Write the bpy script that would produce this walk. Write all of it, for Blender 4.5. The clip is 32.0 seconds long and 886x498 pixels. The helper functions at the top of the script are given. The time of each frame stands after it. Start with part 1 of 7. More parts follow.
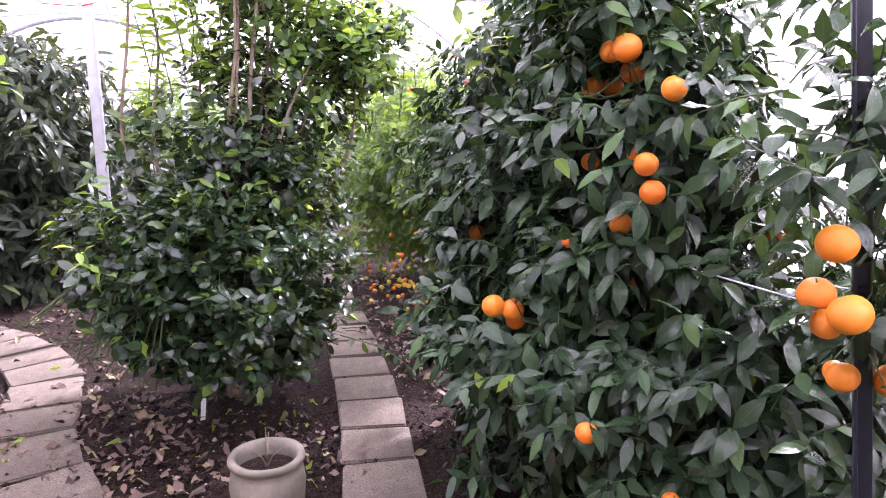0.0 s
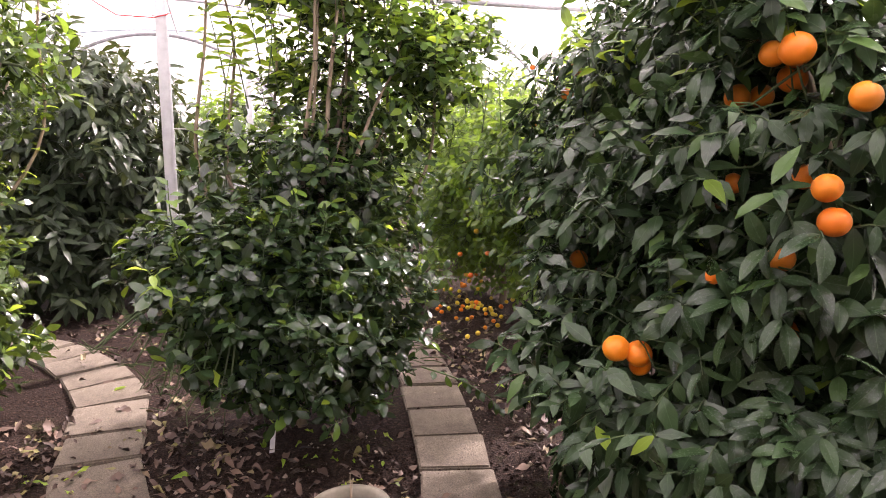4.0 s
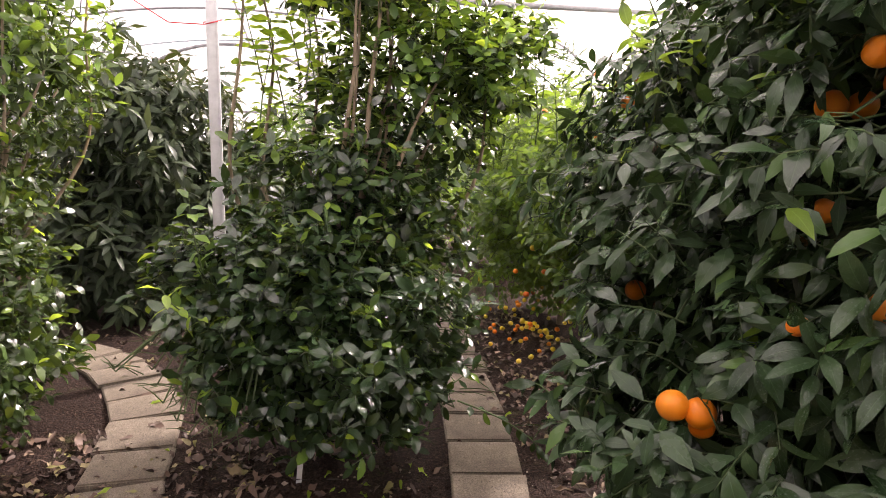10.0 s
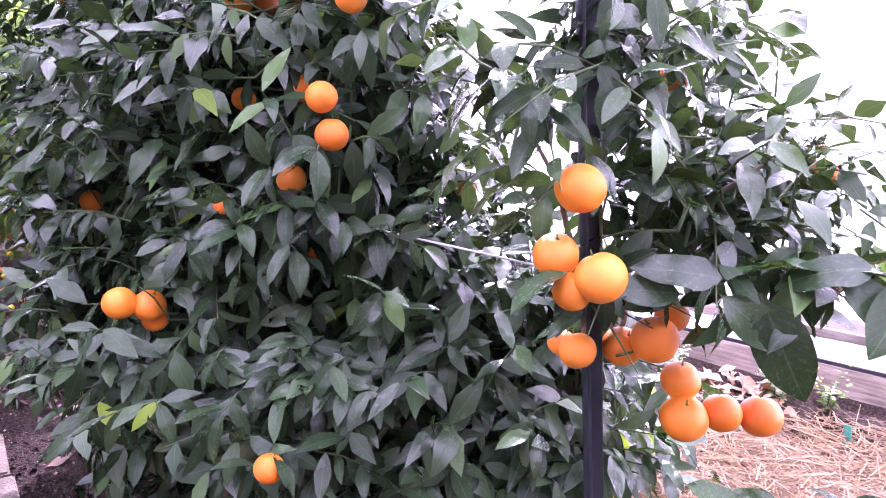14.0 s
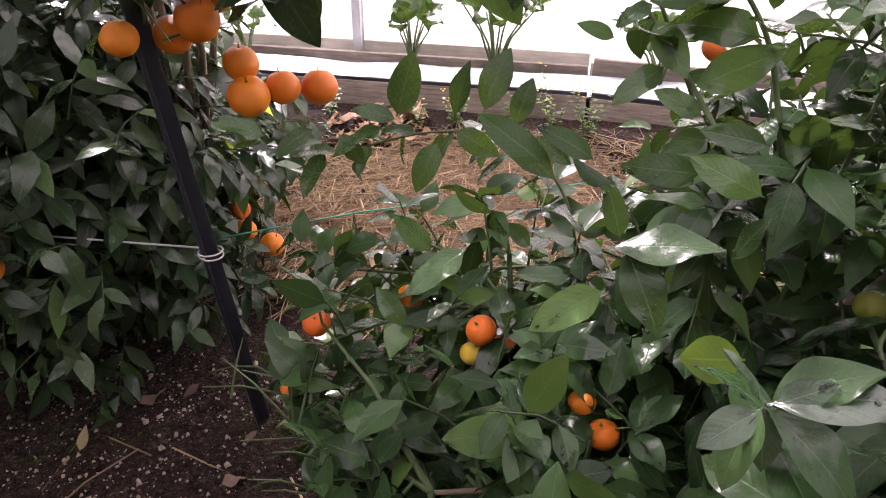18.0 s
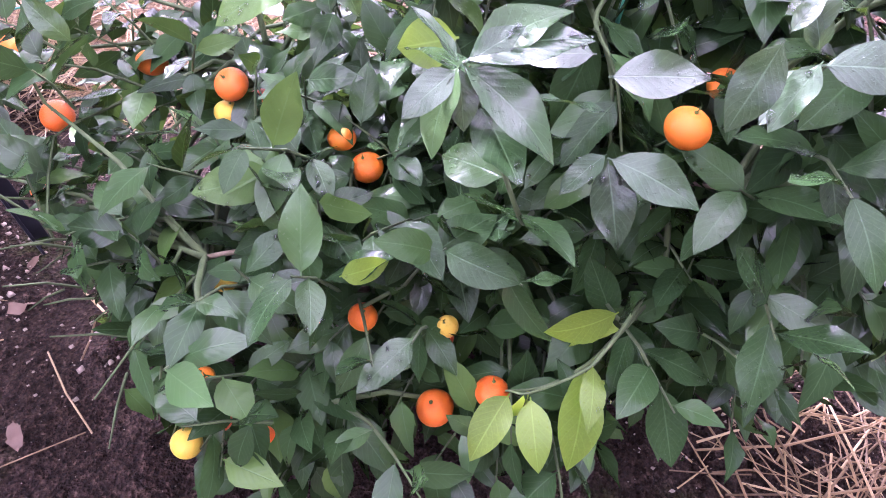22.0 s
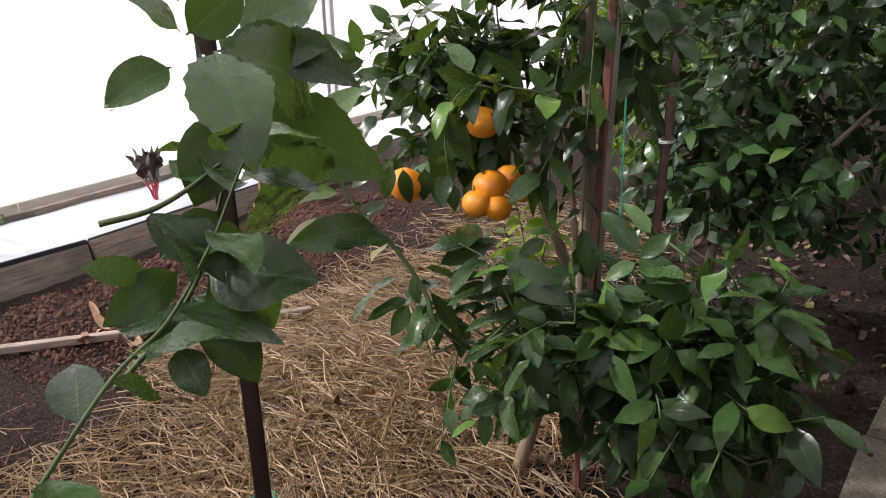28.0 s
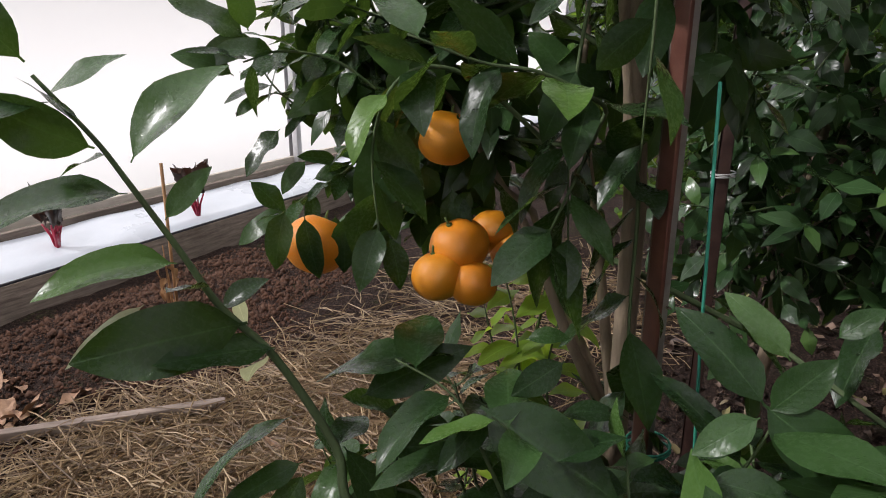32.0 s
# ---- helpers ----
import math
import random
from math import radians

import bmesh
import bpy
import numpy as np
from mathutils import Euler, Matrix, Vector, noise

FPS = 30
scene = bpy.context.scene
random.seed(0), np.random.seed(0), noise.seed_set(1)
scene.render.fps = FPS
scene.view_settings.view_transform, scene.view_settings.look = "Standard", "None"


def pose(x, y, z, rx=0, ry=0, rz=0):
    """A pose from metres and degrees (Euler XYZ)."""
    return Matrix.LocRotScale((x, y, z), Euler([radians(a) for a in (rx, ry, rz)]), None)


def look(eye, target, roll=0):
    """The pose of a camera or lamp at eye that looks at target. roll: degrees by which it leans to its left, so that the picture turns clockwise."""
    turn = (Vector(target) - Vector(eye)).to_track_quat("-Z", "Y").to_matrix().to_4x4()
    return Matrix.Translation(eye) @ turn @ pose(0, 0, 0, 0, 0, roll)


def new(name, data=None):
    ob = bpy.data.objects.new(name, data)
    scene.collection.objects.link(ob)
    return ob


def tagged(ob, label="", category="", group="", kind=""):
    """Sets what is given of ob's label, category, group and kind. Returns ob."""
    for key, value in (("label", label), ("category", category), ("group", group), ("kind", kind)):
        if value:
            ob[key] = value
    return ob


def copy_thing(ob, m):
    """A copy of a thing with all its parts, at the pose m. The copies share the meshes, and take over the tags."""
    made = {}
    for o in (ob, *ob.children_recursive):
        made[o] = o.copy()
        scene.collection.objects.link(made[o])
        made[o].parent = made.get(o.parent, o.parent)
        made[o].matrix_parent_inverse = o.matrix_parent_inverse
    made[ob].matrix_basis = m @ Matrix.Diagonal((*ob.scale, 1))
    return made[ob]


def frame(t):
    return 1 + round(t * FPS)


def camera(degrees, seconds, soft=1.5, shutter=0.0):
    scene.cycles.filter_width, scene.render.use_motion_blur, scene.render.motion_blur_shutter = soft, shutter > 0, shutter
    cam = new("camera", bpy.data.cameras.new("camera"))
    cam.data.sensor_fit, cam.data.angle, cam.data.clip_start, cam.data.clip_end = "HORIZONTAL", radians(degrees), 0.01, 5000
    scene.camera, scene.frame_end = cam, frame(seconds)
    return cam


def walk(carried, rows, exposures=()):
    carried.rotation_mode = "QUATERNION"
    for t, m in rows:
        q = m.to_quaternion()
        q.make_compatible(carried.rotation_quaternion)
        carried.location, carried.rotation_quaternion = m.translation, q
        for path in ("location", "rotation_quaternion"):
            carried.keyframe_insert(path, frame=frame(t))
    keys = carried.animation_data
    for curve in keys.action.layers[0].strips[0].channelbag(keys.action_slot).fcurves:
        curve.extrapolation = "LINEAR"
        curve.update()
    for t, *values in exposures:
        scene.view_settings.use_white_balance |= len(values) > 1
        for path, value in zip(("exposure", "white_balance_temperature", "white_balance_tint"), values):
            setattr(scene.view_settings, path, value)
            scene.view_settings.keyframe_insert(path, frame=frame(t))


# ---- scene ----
cam = camera(67.7, 32.0, soft=1.0)
PATH = [
    (0, (-0.204, 0.234, 1.37), (0.579, 2.037, 1.001), 0.2),
    (0.5, (-0.152, 0.256, 1.371), (0.505, 2.114, 1.026), 0.6),
    (1, (-0.107, 0.302, 1.351), (0.473, 2.185, 1.011), 1.9),
    (1.5, (-0.102, 0.334, 1.349), (0.438, 2.228, 1.005), 2.1),
    (2, (-0.12, 0.393, 1.356), (0.466, 2.279, 1.036), 1.9),
    (2.5, (-0.161, 0.449, 1.367), (0.476, 2.318, 1.05), 0.7),
    (4.5, (-0.289, 0.536, 1.37), (0.363, 2.397, 1.037), 0.4),
    (5, (-0.291, 0.536, 1.37), (0.271, 2.424, 1.023), 0.2),
    (5.5, (-0.229, 0.555, 1.371), (0.252, 2.467, 1.037), 1.1),
    (6, (-0.169, 0.579, 1.385), (0.201, 2.515, 1.048), 0.6),
    (6.5, (-0.132, 0.593, 1.391), (0.121, 2.548, 1.052), 0.7),
    (7, (-0.093, 0.603, 1.392), (0.052, 2.571, 1.063), 0.3),
    (7.5, (-0.065, 0.611, 1.392), (0.041, 2.579, 1.056), -0.7),
    (8, (-0.071, 0.617, 1.386), (-0.044, 2.581, 1.01), -1.5),
    (8.5, (-0.097, 0.646, 1.389), (-0.024, 2.616, 1.051), -0.7),
    (9, (-0.118, 0.688, 1.389), (-0.008, 2.658, 1.061), -0.2),
    (9.5, (-0.126, 0.714, 1.387), (0.092, 2.676, 1.064), 0.5),
    (10, (-0.103, 0.732, 1.383), (0.353, 2.655, 1.078), 0.9),
    (10.5, (-0.068, 0.749, 1.371), (0.634, 2.598, 1.075), 1.9),
    (11, (-0.04, 0.751, 1.372), (0.854, 2.517, 1.087), 1.8),
    (11.5, (-0.015, 0.741, 1.364), (1.047, 2.41, 1.074), 1.6),
    (12, (0.005, 0.722, 1.348), (1.171, 2.31, 1.004), 1.6),
    (12.5, (0.024, 0.711, 1.335), (1.275, 2.218, 0.932), 1.9),
    (13, (0.051, 0.693, 1.324), (1.43, 2.072, 0.88), 1.4),
    (13.5, (0.062, 0.655, 1.305), (1.554, 1.908, 0.855), 1.6),
    (14, (0.048, 0.606, 1.286), (1.61, 1.771, 0.834), 2.2),
    (14.5, (-0.011, 0.569, 1.278), (1.605, 1.618, 0.742), 1.1),
    (16.5, (-0.037, 0.423, 1.258), (1.714, 1.051, 0.525), 0.1),
    (17, (-0.017, 0.36, 1.205), (1.762, 0.857, 0.438), 1.2),
    (17.5, (0.008, 0.308, 1.16), (1.77, 0.715, 0.306), -0.0),
    (18, (-0.003, 0.307, 1.145), (1.704, 0.626, 0.153), 1.0),
    (18.5, (-0.003, 0.299, 1.127), (1.64, 0.56, 0.018), 0.5),
    (19, (-0.004, 0.283, 1.098), (1.575, 0.484, -0.112), 1.6),
    (19.5, (-0.005, 0.265, 1.081), (1.508, 0.385, -0.222), 1.8),
    (20, (-0.01, 0.248, 1.067), (1.454, 0.272, -0.296), 2.7),
    (20.5, (-0.018, 0.239, 1.057), (1.404, 0.219, -0.35), 2.8),
    (21, (-0.019, 0.226, 1.052), (1.383, 0.177, -0.374), 2.5),
    (21.5, (-0.022, 0.211, 1.047), (1.368, 0.1, -0.387), 2.9),
    (22, (-0.023, 0.196, 1.048), (1.375, 0.024, -0.372), 3.1),
    (22.5, (-0.012, 0.193, 1.045), (1.39, -0.017, -0.365), 3.0),
    (23, (-0.004, 0.191, 1.046), (1.403, -0.015, -0.361), 2.3),
    (23.5, (0.005, 0.182, 1.045), (1.388, -0.097, -0.372), 2.7),
    (24, (0.011, 0.163, 1.046), (1.385, -0.19, -0.364), 2.5),
    (24.5, (0.015, 0.122, 1.059), (1.361, -0.442, -0.31), 3.5),
    (25, (0.027, 0.082, 1.073), (1.315, -0.678, -0.256), 2.9),
    (25.5, (0.045, 0.039, 1.085), (1.203, -1.012, -0.162), 1.9),
    (26, (0.05, -0.015, 1.088), (1.03, -1.366, -0.014), 0.6),
    (26.5, (0.056, -0.036, 1.082), (0.882, -1.603, 0.153), -0.5),
    (28.5, (-0.104, -0.466, 1.354), (0.886, -2.076, 0.7), -0.0),
    (29, (-0.079, -0.552, 1.316), (0.952, -2.173, 0.759), 1.2),
    (29.5, (-0.002, -0.663, 1.271), (1.021, -2.31, 0.781), 0.9),
    (30, (0.055, -0.769, 1.24), (1.077, -2.423, 0.773), 0.9),
    (30.5, (0.104, -0.848, 1.2), (1.109, -2.499, 0.686), 0.0),
    (31, (0.143, -0.9, 1.162), (1.136, -2.539, 0.589), 0.3),
    (31.5, (0.176, -0.96, 1.148), (1.129, -2.608, 0.536), 0.5),
    (32, (0.21, -1.001, 1.147), (1.122, -2.672, 0.535), 0.0),
]
walk(cam, [(t, look(eye, target, roll)) for t, eye, target, roll in PATH],
     exposures=[(0.0, 1.5, 5700, 42), (2.0, 1.3, 6250, 37), (5.0, 1.0, 6700, 29), (8.0, 0.65, 7000, 26), (9.0, 0.6, 7100, 25), (10.5, 0.9, 6700, 26), (12.0, 1.5, 6050, 32), (13.0, 2.1, 5550, 62), (14.5, 1.7, 5400, 60),
                (16.5, 0.05, 5700, 47), (17.5, 0.08, 5900, 41), (18.2, 0.55, 6450, 33), (19.0, 1.4, 6000, 35), (20.0, 1.8, 5450, 52), (22.0, 2.0, 5400, 57), (24.0, 2.0, 5350, 57), (25.0, 1.86, 5250, 47), (26.0, 1.06, 5650, 35),
                (28.5, -0.6, 6250, 16), (30.0, -1.12, 6200, 15), (31.0, -1.16, 6100, 15), (32.0, -0.96, 6100, 15)])

# ---- daylight ----
SUN_ELEV, SUN_AZ = 37.0, 64.0      # degrees; azimuth clockwise from +y
world = bpy.data.worlds.new("sky")
scene.world = world
world.use_nodes = True
wn, wl = world.node_tree.nodes, world.node_tree.links
sky = wn.new("ShaderNodeTexSky")
sky.sky_type, sky.sun_disc = "NISHITA", False
sky.sun_elevation, sky.sun_rotation = radians(SUN_ELEV), radians(SUN_AZ)
sky.dust_density = 5.0
wl.new(sky.outputs[0], wn["Background"].inputs["Color"])
wn["Background"].inputs["Strength"].default_value = 0.085
sun = new("sun", bpy.data.lights.new("sun", "SUN"))
sun.data.energy, sun.data.angle, sun.data.color = 5.0, radians(3.0), (1.0, 0.95, 0.88)
sd = Vector((math.sin(radians(SUN_AZ)) * math.cos(radians(SUN_ELEV)), math.cos(radians(SUN_AZ)) * math.cos(radians(SUN_ELEV)), math.sin(radians(SUN_ELEV))))
sun.matrix_world = look(sd * 30, (0, 0, 0))


# ---- materials ----
class Mat:
    """A node material under construction."""

    def __init__(self, name, rough=0.6, metal=0.0, spec=0.5):
        self.m = bpy.data.materials.new(name)
        self.m.use_nodes = True
        self.n, self.l = self.m.node_tree.nodes, self.m.node_tree.links
        self.b = self.n["Principled BSDF"]
        self.b.inputs["Roughness"].default_value = rough
        self.b.inputs["Metallic"].default_value = metal
        self.b.inputs["Specular IOR Level"].default_value = spec

    def put(self, node, key, value):
        if isinstance(value, (int, float, tuple)):
            if isinstance(value, tuple) and len(value) == 3 and node.inputs[key].type == "RGBA":
                value = (*value, 1)
            node.inputs[key].default_value = value
        else:
            self.l.new(value, node.inputs[key])

    def coord(self, out="Object", scale=(1, 1, 1)):
        tc, mp = self.n.new("ShaderNodeTexCoord"), self.n.new("ShaderNodeMapping")
        self.l.new(tc.outputs[out], mp.inputs[0])
        mp.inputs["Scale"].default_value = scale
        return mp.outputs[0]

    def noise(self, scale, detail=4, rough=0.6, vec=None, out=0):
        t = self.n.new("ShaderNodeTexNoise")
        for k, v in (("Scale", scale), ("Detail", detail), ("Roughness", rough)):
            self.put(t, k, v)
        self.l.new(vec or self.coord(), t.inputs["Vector"])
        return t.outputs[out]

    def voronoi(self, scale, vec=None, feature="F1", out="Distance"):
        t = self.n.new("ShaderNodeTexVoronoi")
        t.feature = feature
        self.put(t, "Scale", scale)
        self.l.new(vec or self.coord(), t.inputs["Vector"])
        return t.outputs[out]

    def ramp(self, fac, *stops):
        r = self.n.new("ShaderNodeValToRGB")
        while len(r.color_ramp.elements) < len(stops):
            r.color_ramp.elements.new(0.5)
        for e, (at, col) in zip(r.color_ramp.elements, stops):
            e.position = at
            e.color = (*((col,) * 3 if isinstance(col, (int, float)) else col), 1)
        self.put(r, "Fac", fac)
        return r.outputs[0]

    def mix(self, fac, a, b, mode="MIX"):
        x = self.n.new("ShaderNodeMixRGB")
        x.blend_type = mode
        for k, v in (("Fac", fac), ("Color1", a), ("Color2", b)):
            self.put(x, k, v)
        return x.outputs[0]

    def math(self, op, a, b=0.0, c=0.0):
        x = self.n.new("ShaderNodeMath")
        x.operation = op
        for k, v in enumerate((a, b, c)):
            self.put(x, k, v)
        return x.outputs[0]

    def rand(self):
        """One number a thing or a piece."""
        o, g = self.n.new("ShaderNodeObjectInfo"), self.n.new("ShaderNodeNewGeometry")
        return self.math("FRACT", self.math("ADD", o.outputs["Random"], g.outputs["Random Per Island"]))

    def bump(self, height, strength=0.4, distance=0.01):
        x = self.n.new("ShaderNodeBump")
        self.put(x, "Strength", strength)
        self.put(x, "Distance", distance)
        self.l.new(height, x.inputs["Height"])
        self.l.new(x.outputs[0], self.b.inputs["Normal"])
        return x.outputs[0]

    def color(self, value):
        self.put(self.b, "Base Color", value)
        return self

    def thin(self, color, share):
        """Lets light pass through a thin sheet."""
        t, x = self.n.new("ShaderNodeBsdfTranslucent"), self.n.new("ShaderNodeMixShader")
        self.put(t, "Color", color)
        self.put(x, 0, share)
        self.l.new(self.b.outputs[0], x.inputs[1])
        self.l.new(t.outputs[0], x.inputs[2])
        self.l.new(x.outputs[0], self.n["Material Output"].inputs[0])


def leaf_material(name, dark, light, young, rough=0.3, veins=1.0, clear=0.3, gloss=1.0):
    """A waxy leaf: a pale midrib, side veins, and colour that differs from leaf to leaf."""
    m = Mat(name, rough, spec=0.75)
    uv = m.n.new("ShaderNodeUVMap").outputs[0]
    s = m.n.new("ShaderNodeSeparateXYZ")
    m.l.new(uv, s.inputs[0])
    side = m.math("ABSOLUTE", m.math("SUBTRACT", s.outputs[0], 0.5))
    r = m.rand()
    m.put(m.b, "Specular IOR Level", m.ramp(m.math("FRACT", m.math("MULTIPLY", r, 7.31)), (0.0, 0.3 * gloss), (0.5, 0.5 * gloss), (1.0, 0.95 * gloss)))
    base = m.ramp(r, (0.0, tuple(0.6 * q for q in dark)), (0.25, dark), (0.62, tuple(0.5 * (a + b) for a, b in zip(dark, light))), (0.85, light), (0.93, tuple(1.35 * q for q in light)), (1.0, young))
    blotch = m.noise(35, 3)
    base = m.mix(m.math("MULTIPLY", m.ramp(blotch, (0.4, 0), (0.75, 1)), 0.22), base, tuple(min(1, 1.5 * c) for c in light))
    rib = m.ramp(side, (0.0, 1), (0.016, 0.5), (0.03, 0))
    wave = m.math("SINE", m.math("MULTIPLY", m.math("SUBTRACT", s.outputs[1], m.math("MULTIPLY", side, 0.55)), 58.0))
    base = m.mix(m.math("MULTIPLY", rib, 0.36), base, tuple(min(1, 2.2 * c + 0.03) for c in light))
    base = m.mix(m.math("MULTIPLY", m.ramp(wave, (0.86, 0), (1.0, 1)), 0.13 * veins), base, tuple(min(1, 1.9 * c + 0.02) for c in light))
    m.color(base)
    damp = m.noise(20, 3)
    m.put(m.b, "Roughness", m.ramp(damp, (0.3, rough + 0.08), (0.6, rough), (0.67, max(0.05, rough - 0.13))))
    wet = m.ramp(damp, (0.6, 0), (0.68, 1))
    h = m.math("ADD", m.math("MULTIPLY", wave, 0.25 * veins), m.math("ADD", m.math("MULTIPLY", rib, -1.0), m.math("ADD", m.noise(60, 2), m.math("MULTIPLY", wet, 1.2))))
    spread = m.n.new("ShaderNodeVectorMath")
    spread.operation = "ADD"
    wide = m.n.new("ShaderNodeMapping")
    wide.inputs["Scale"].default_value = (1.0, 2.2, 1.0)
    m.l.new(uv, wide.inputs[0])
    m.l.new(wide.outputs[0], spread.inputs[0])
    m.l.new(m.math("MULTIPLY", r, 37.0), spread.inputs[1])
    swell = m.noise(1.5, 1, 0.4, spread.outputs[0])
    m.bump(m.math("ADD", m.math("MULTIPLY", h, 0.1), m.math("MULTIPLY", swell, 1.8)), 1.0, 0.0016)
    m.thin(m.mix(0.5, base, tuple(min(1, c) for c in (young[0] * 2.6, young[1] * 2.4, young[2] * 1.2))), clear)
    return m.m


LEAF_ORANGE = leaf_material("orange_leaf", (0.020, 0.041, 0.018), (0.037, 0.070, 0.028), (0.08, 0.15, 0.04), rough=0.22, clear=0.08, gloss=0.6)
LEAF_BUSH = leaf_material("bush_leaf", (0.013, 0.029, 0.013), (0.028, 0.056, 0.022), (0.13, 0.22, 0.03), rough=0.2, clear=0.13, gloss=1.0)
# lighter, yellower bush leaf: sunshine on the left bush is put into its colour
LEAF_SUNLIT = leaf_material("sunlit_olive_leaf", (0.021, 0.038, 0.013), (0.048, 0.082, 0.024), (0.14, 0.22, 0.03), rough=0.18, clear=0.15, gloss=1.1)
LEAF_YOUNG = leaf_material("young_leaf", (0.15, 0.26, 0.035), (0.24, 0.37, 0.045), (0.3, 0.42, 0.06), rough=0.38, clear=0.55)
LEAF_DARK = leaf_material("dark_leaf", (0.020, 0.034, 0.018), (0.046, 0.068, 0.034), (0.10, 0.13, 0.045), rough=0.4, clear=0.14, gloss=0.5)
LEAF_FINE = leaf_material("fine_leaf", (0.035, 0.08, 0.02), (0.09, 0.18, 0.035), (0.19, 0.3, 0.045), rough=0.34, clear=0.4)
LEAF_KUMQUAT = leaf_material("kumquat_leaf", (0.045, 0.09, 0.022), (0.095, 0.175, 0.036), (0.18, 0.29, 0.045), rough=0.3, clear=0.48)
LEAF_MAND = leaf_material("mandarin_leaf", (0.020, 0.048, 0.017), (0.040, 0.087, 0.028), (0.085, 0.16, 0.035), rough=0.2, clear=0.12, gloss=0.5)
# glossier mandarin leaf, with reflected film sheen also painted into a paler base
LEAF_WAXY_SHEEN = leaf_material("waxy_sheen_mandarin_leaf", (0.03, 0.06, 0.029), (0.05, 0.098, 0.044), (0.085, 0.16, 0.045), rough=0.18, clear=0.12, gloss=1.4)
LEAF_GREEN = leaf_material("mid_leaf", (0.016, 0.038, 0.013), (0.034, 0.074, 0.021), (0.10, 0.19, 0.035), rough=0.24, clear=0.16, gloss=0.5)


def bark_material(name, a, b):
    m = Mat(name, 0.85)
    v = m.coord(scale=(1, 1, 0.25))
    f = m.noise(60, 5, 0.7, v)
    m.color(m.mix(m.ramp(m.noise(9, 3), (0.4, 0), (0.65, 1)), m.ramp(f, (0.3, a), (0.7, b)), tuple(0.6 * c for c in b)))
    m.bump(f, 0.7, 0.004)
    return m.m


BARK = bark_material("bark", (0.12, 0.085, 0.055), (0.32, 0.25, 0.17))
TWIG = bark_material("twig_bark", (0.05, 0.085, 0.03), (0.11, 0.16, 0.06))


def peel(name, a, b):
    m = Mat(name, 0.36)
    r = m.rand()
    v = m.voronoi(230)
    col = m.ramp(r, (0.0, a), (1.0, b))
    m.color(m.mix(m.math("MULTIPLY", m.ramp(m.noise(14, 3), (0.4, 0), (0.8, 1)), 0.3), col, tuple(0.7 * c for c in a)))
    m.bump(m.math("ADD", m.ramp(v, (0.0, 0), (0.35, 1)), m.math("MULTIPLY", m.noise(40, 2), 0.6)), 0.5, 0.0014)
    m.put(m.b, "Subsurface Weight", 0.08)
    m.put(m.b, "Subsurface Radius", (0.01, 0.004, 0.001))
    return m.m


PEEL = peel("orange_peel", (0.84, 0.195, 0.006), (0.87, 0.275, 0.011))
PEEL_DEEP = peel("mandarin_peel", (0.82, 0.13, 0.008), (0.85, 0.22, 0.012))
PEEL_GOLD = peel("golden_peel", (0.82, 0.33, 0.012), (0.85, 0.28, 0.012))
PEEL_LEMON = peel("yellow_peel", (0.8, 0.55, 0.03), (0.72, 0.5, 0.05))
PEEL_GREEN = peel("green_peel", (0.13, 0.15, 0.014), (0.16, 0.18, 0.018))


def plain(name, a, b, scale=12, rough=0.6, metal=0.0, depth=0.003, strength=0.4):
    m = Mat(name, rough, metal)
    f = m.noise(scale, 6, 0.65)
    g = m.noise(scale * 7, 3)
    m.color(m.mix(m.math("MULTIPLY", g, 0.45), m.ramp(f, (0.3, a), (0.7, b)), a))
    m.put(m.b, "Roughness", m.ramp(f, (0.3, max(0.05, rough - 0.1)), (0.7, min(1, rough + 0.1))))
    m.bump(m.math("ADD", f, m.math("MULTIPLY", g, 0.5)), strength, depth)
    return m.m


def soil_material():
    m = Mat("soil", 0.95, spec=0.2)
    big, fine, grit = m.noise(2.2, 5), m.noise(55, 6, 0.75), m.voronoi(85)
    col = m.ramp(fine, (0.32, (0.010, 0.006, 0.005)), (0.52, (0.038, 0.022, 0.017)), (0.7, (0.13, 0.082, 0.06)))
    col = m.mix(m.ramp(big, (0.42, 0), (0.62, 0.55)), col, (0.044, 0.026, 0.019))
    moss = m.math("MULTIPLY", m.ramp(m.noise(3.4, 4), (0.56, 0), (0.66, 1)), m.ramp(m.noise(28, 3), (0.42, 0), (0.6, 0.6)))
    col = m.mix(moss, col, (0.06, 0.07, 0.02))
    crumb = m.voronoi(190, out="Color")
    col = m.mix(0.55, col, m.mix(1.0, col, m.ramp(crumb, (0.2, 0.3), (0.8, 2.2)), "MULTIPLY"))
    bits = m.math("MULTIPLY", m.ramp(m.voronoi(70), (0.05, 1), (0.1, 0)), m.ramp(m.noise(6, 2), (0.42, 0), (0.55, 1)))
    col = m.mix(bits, col, (0.4, 0.33, 0.27))
    m.color(col)
    m.bump(m.math("ADD", m.math("MULTIPLY", grit, 0.8), m.math("ADD", fine, m.math("ADD", m.math("MULTIPLY", m.voronoi(190), 0.7), m.math("MULTIPLY", m.noise(16, 4), 1.4)))), 1.0, 0.026)
    return m.m


SOIL = soil_material()


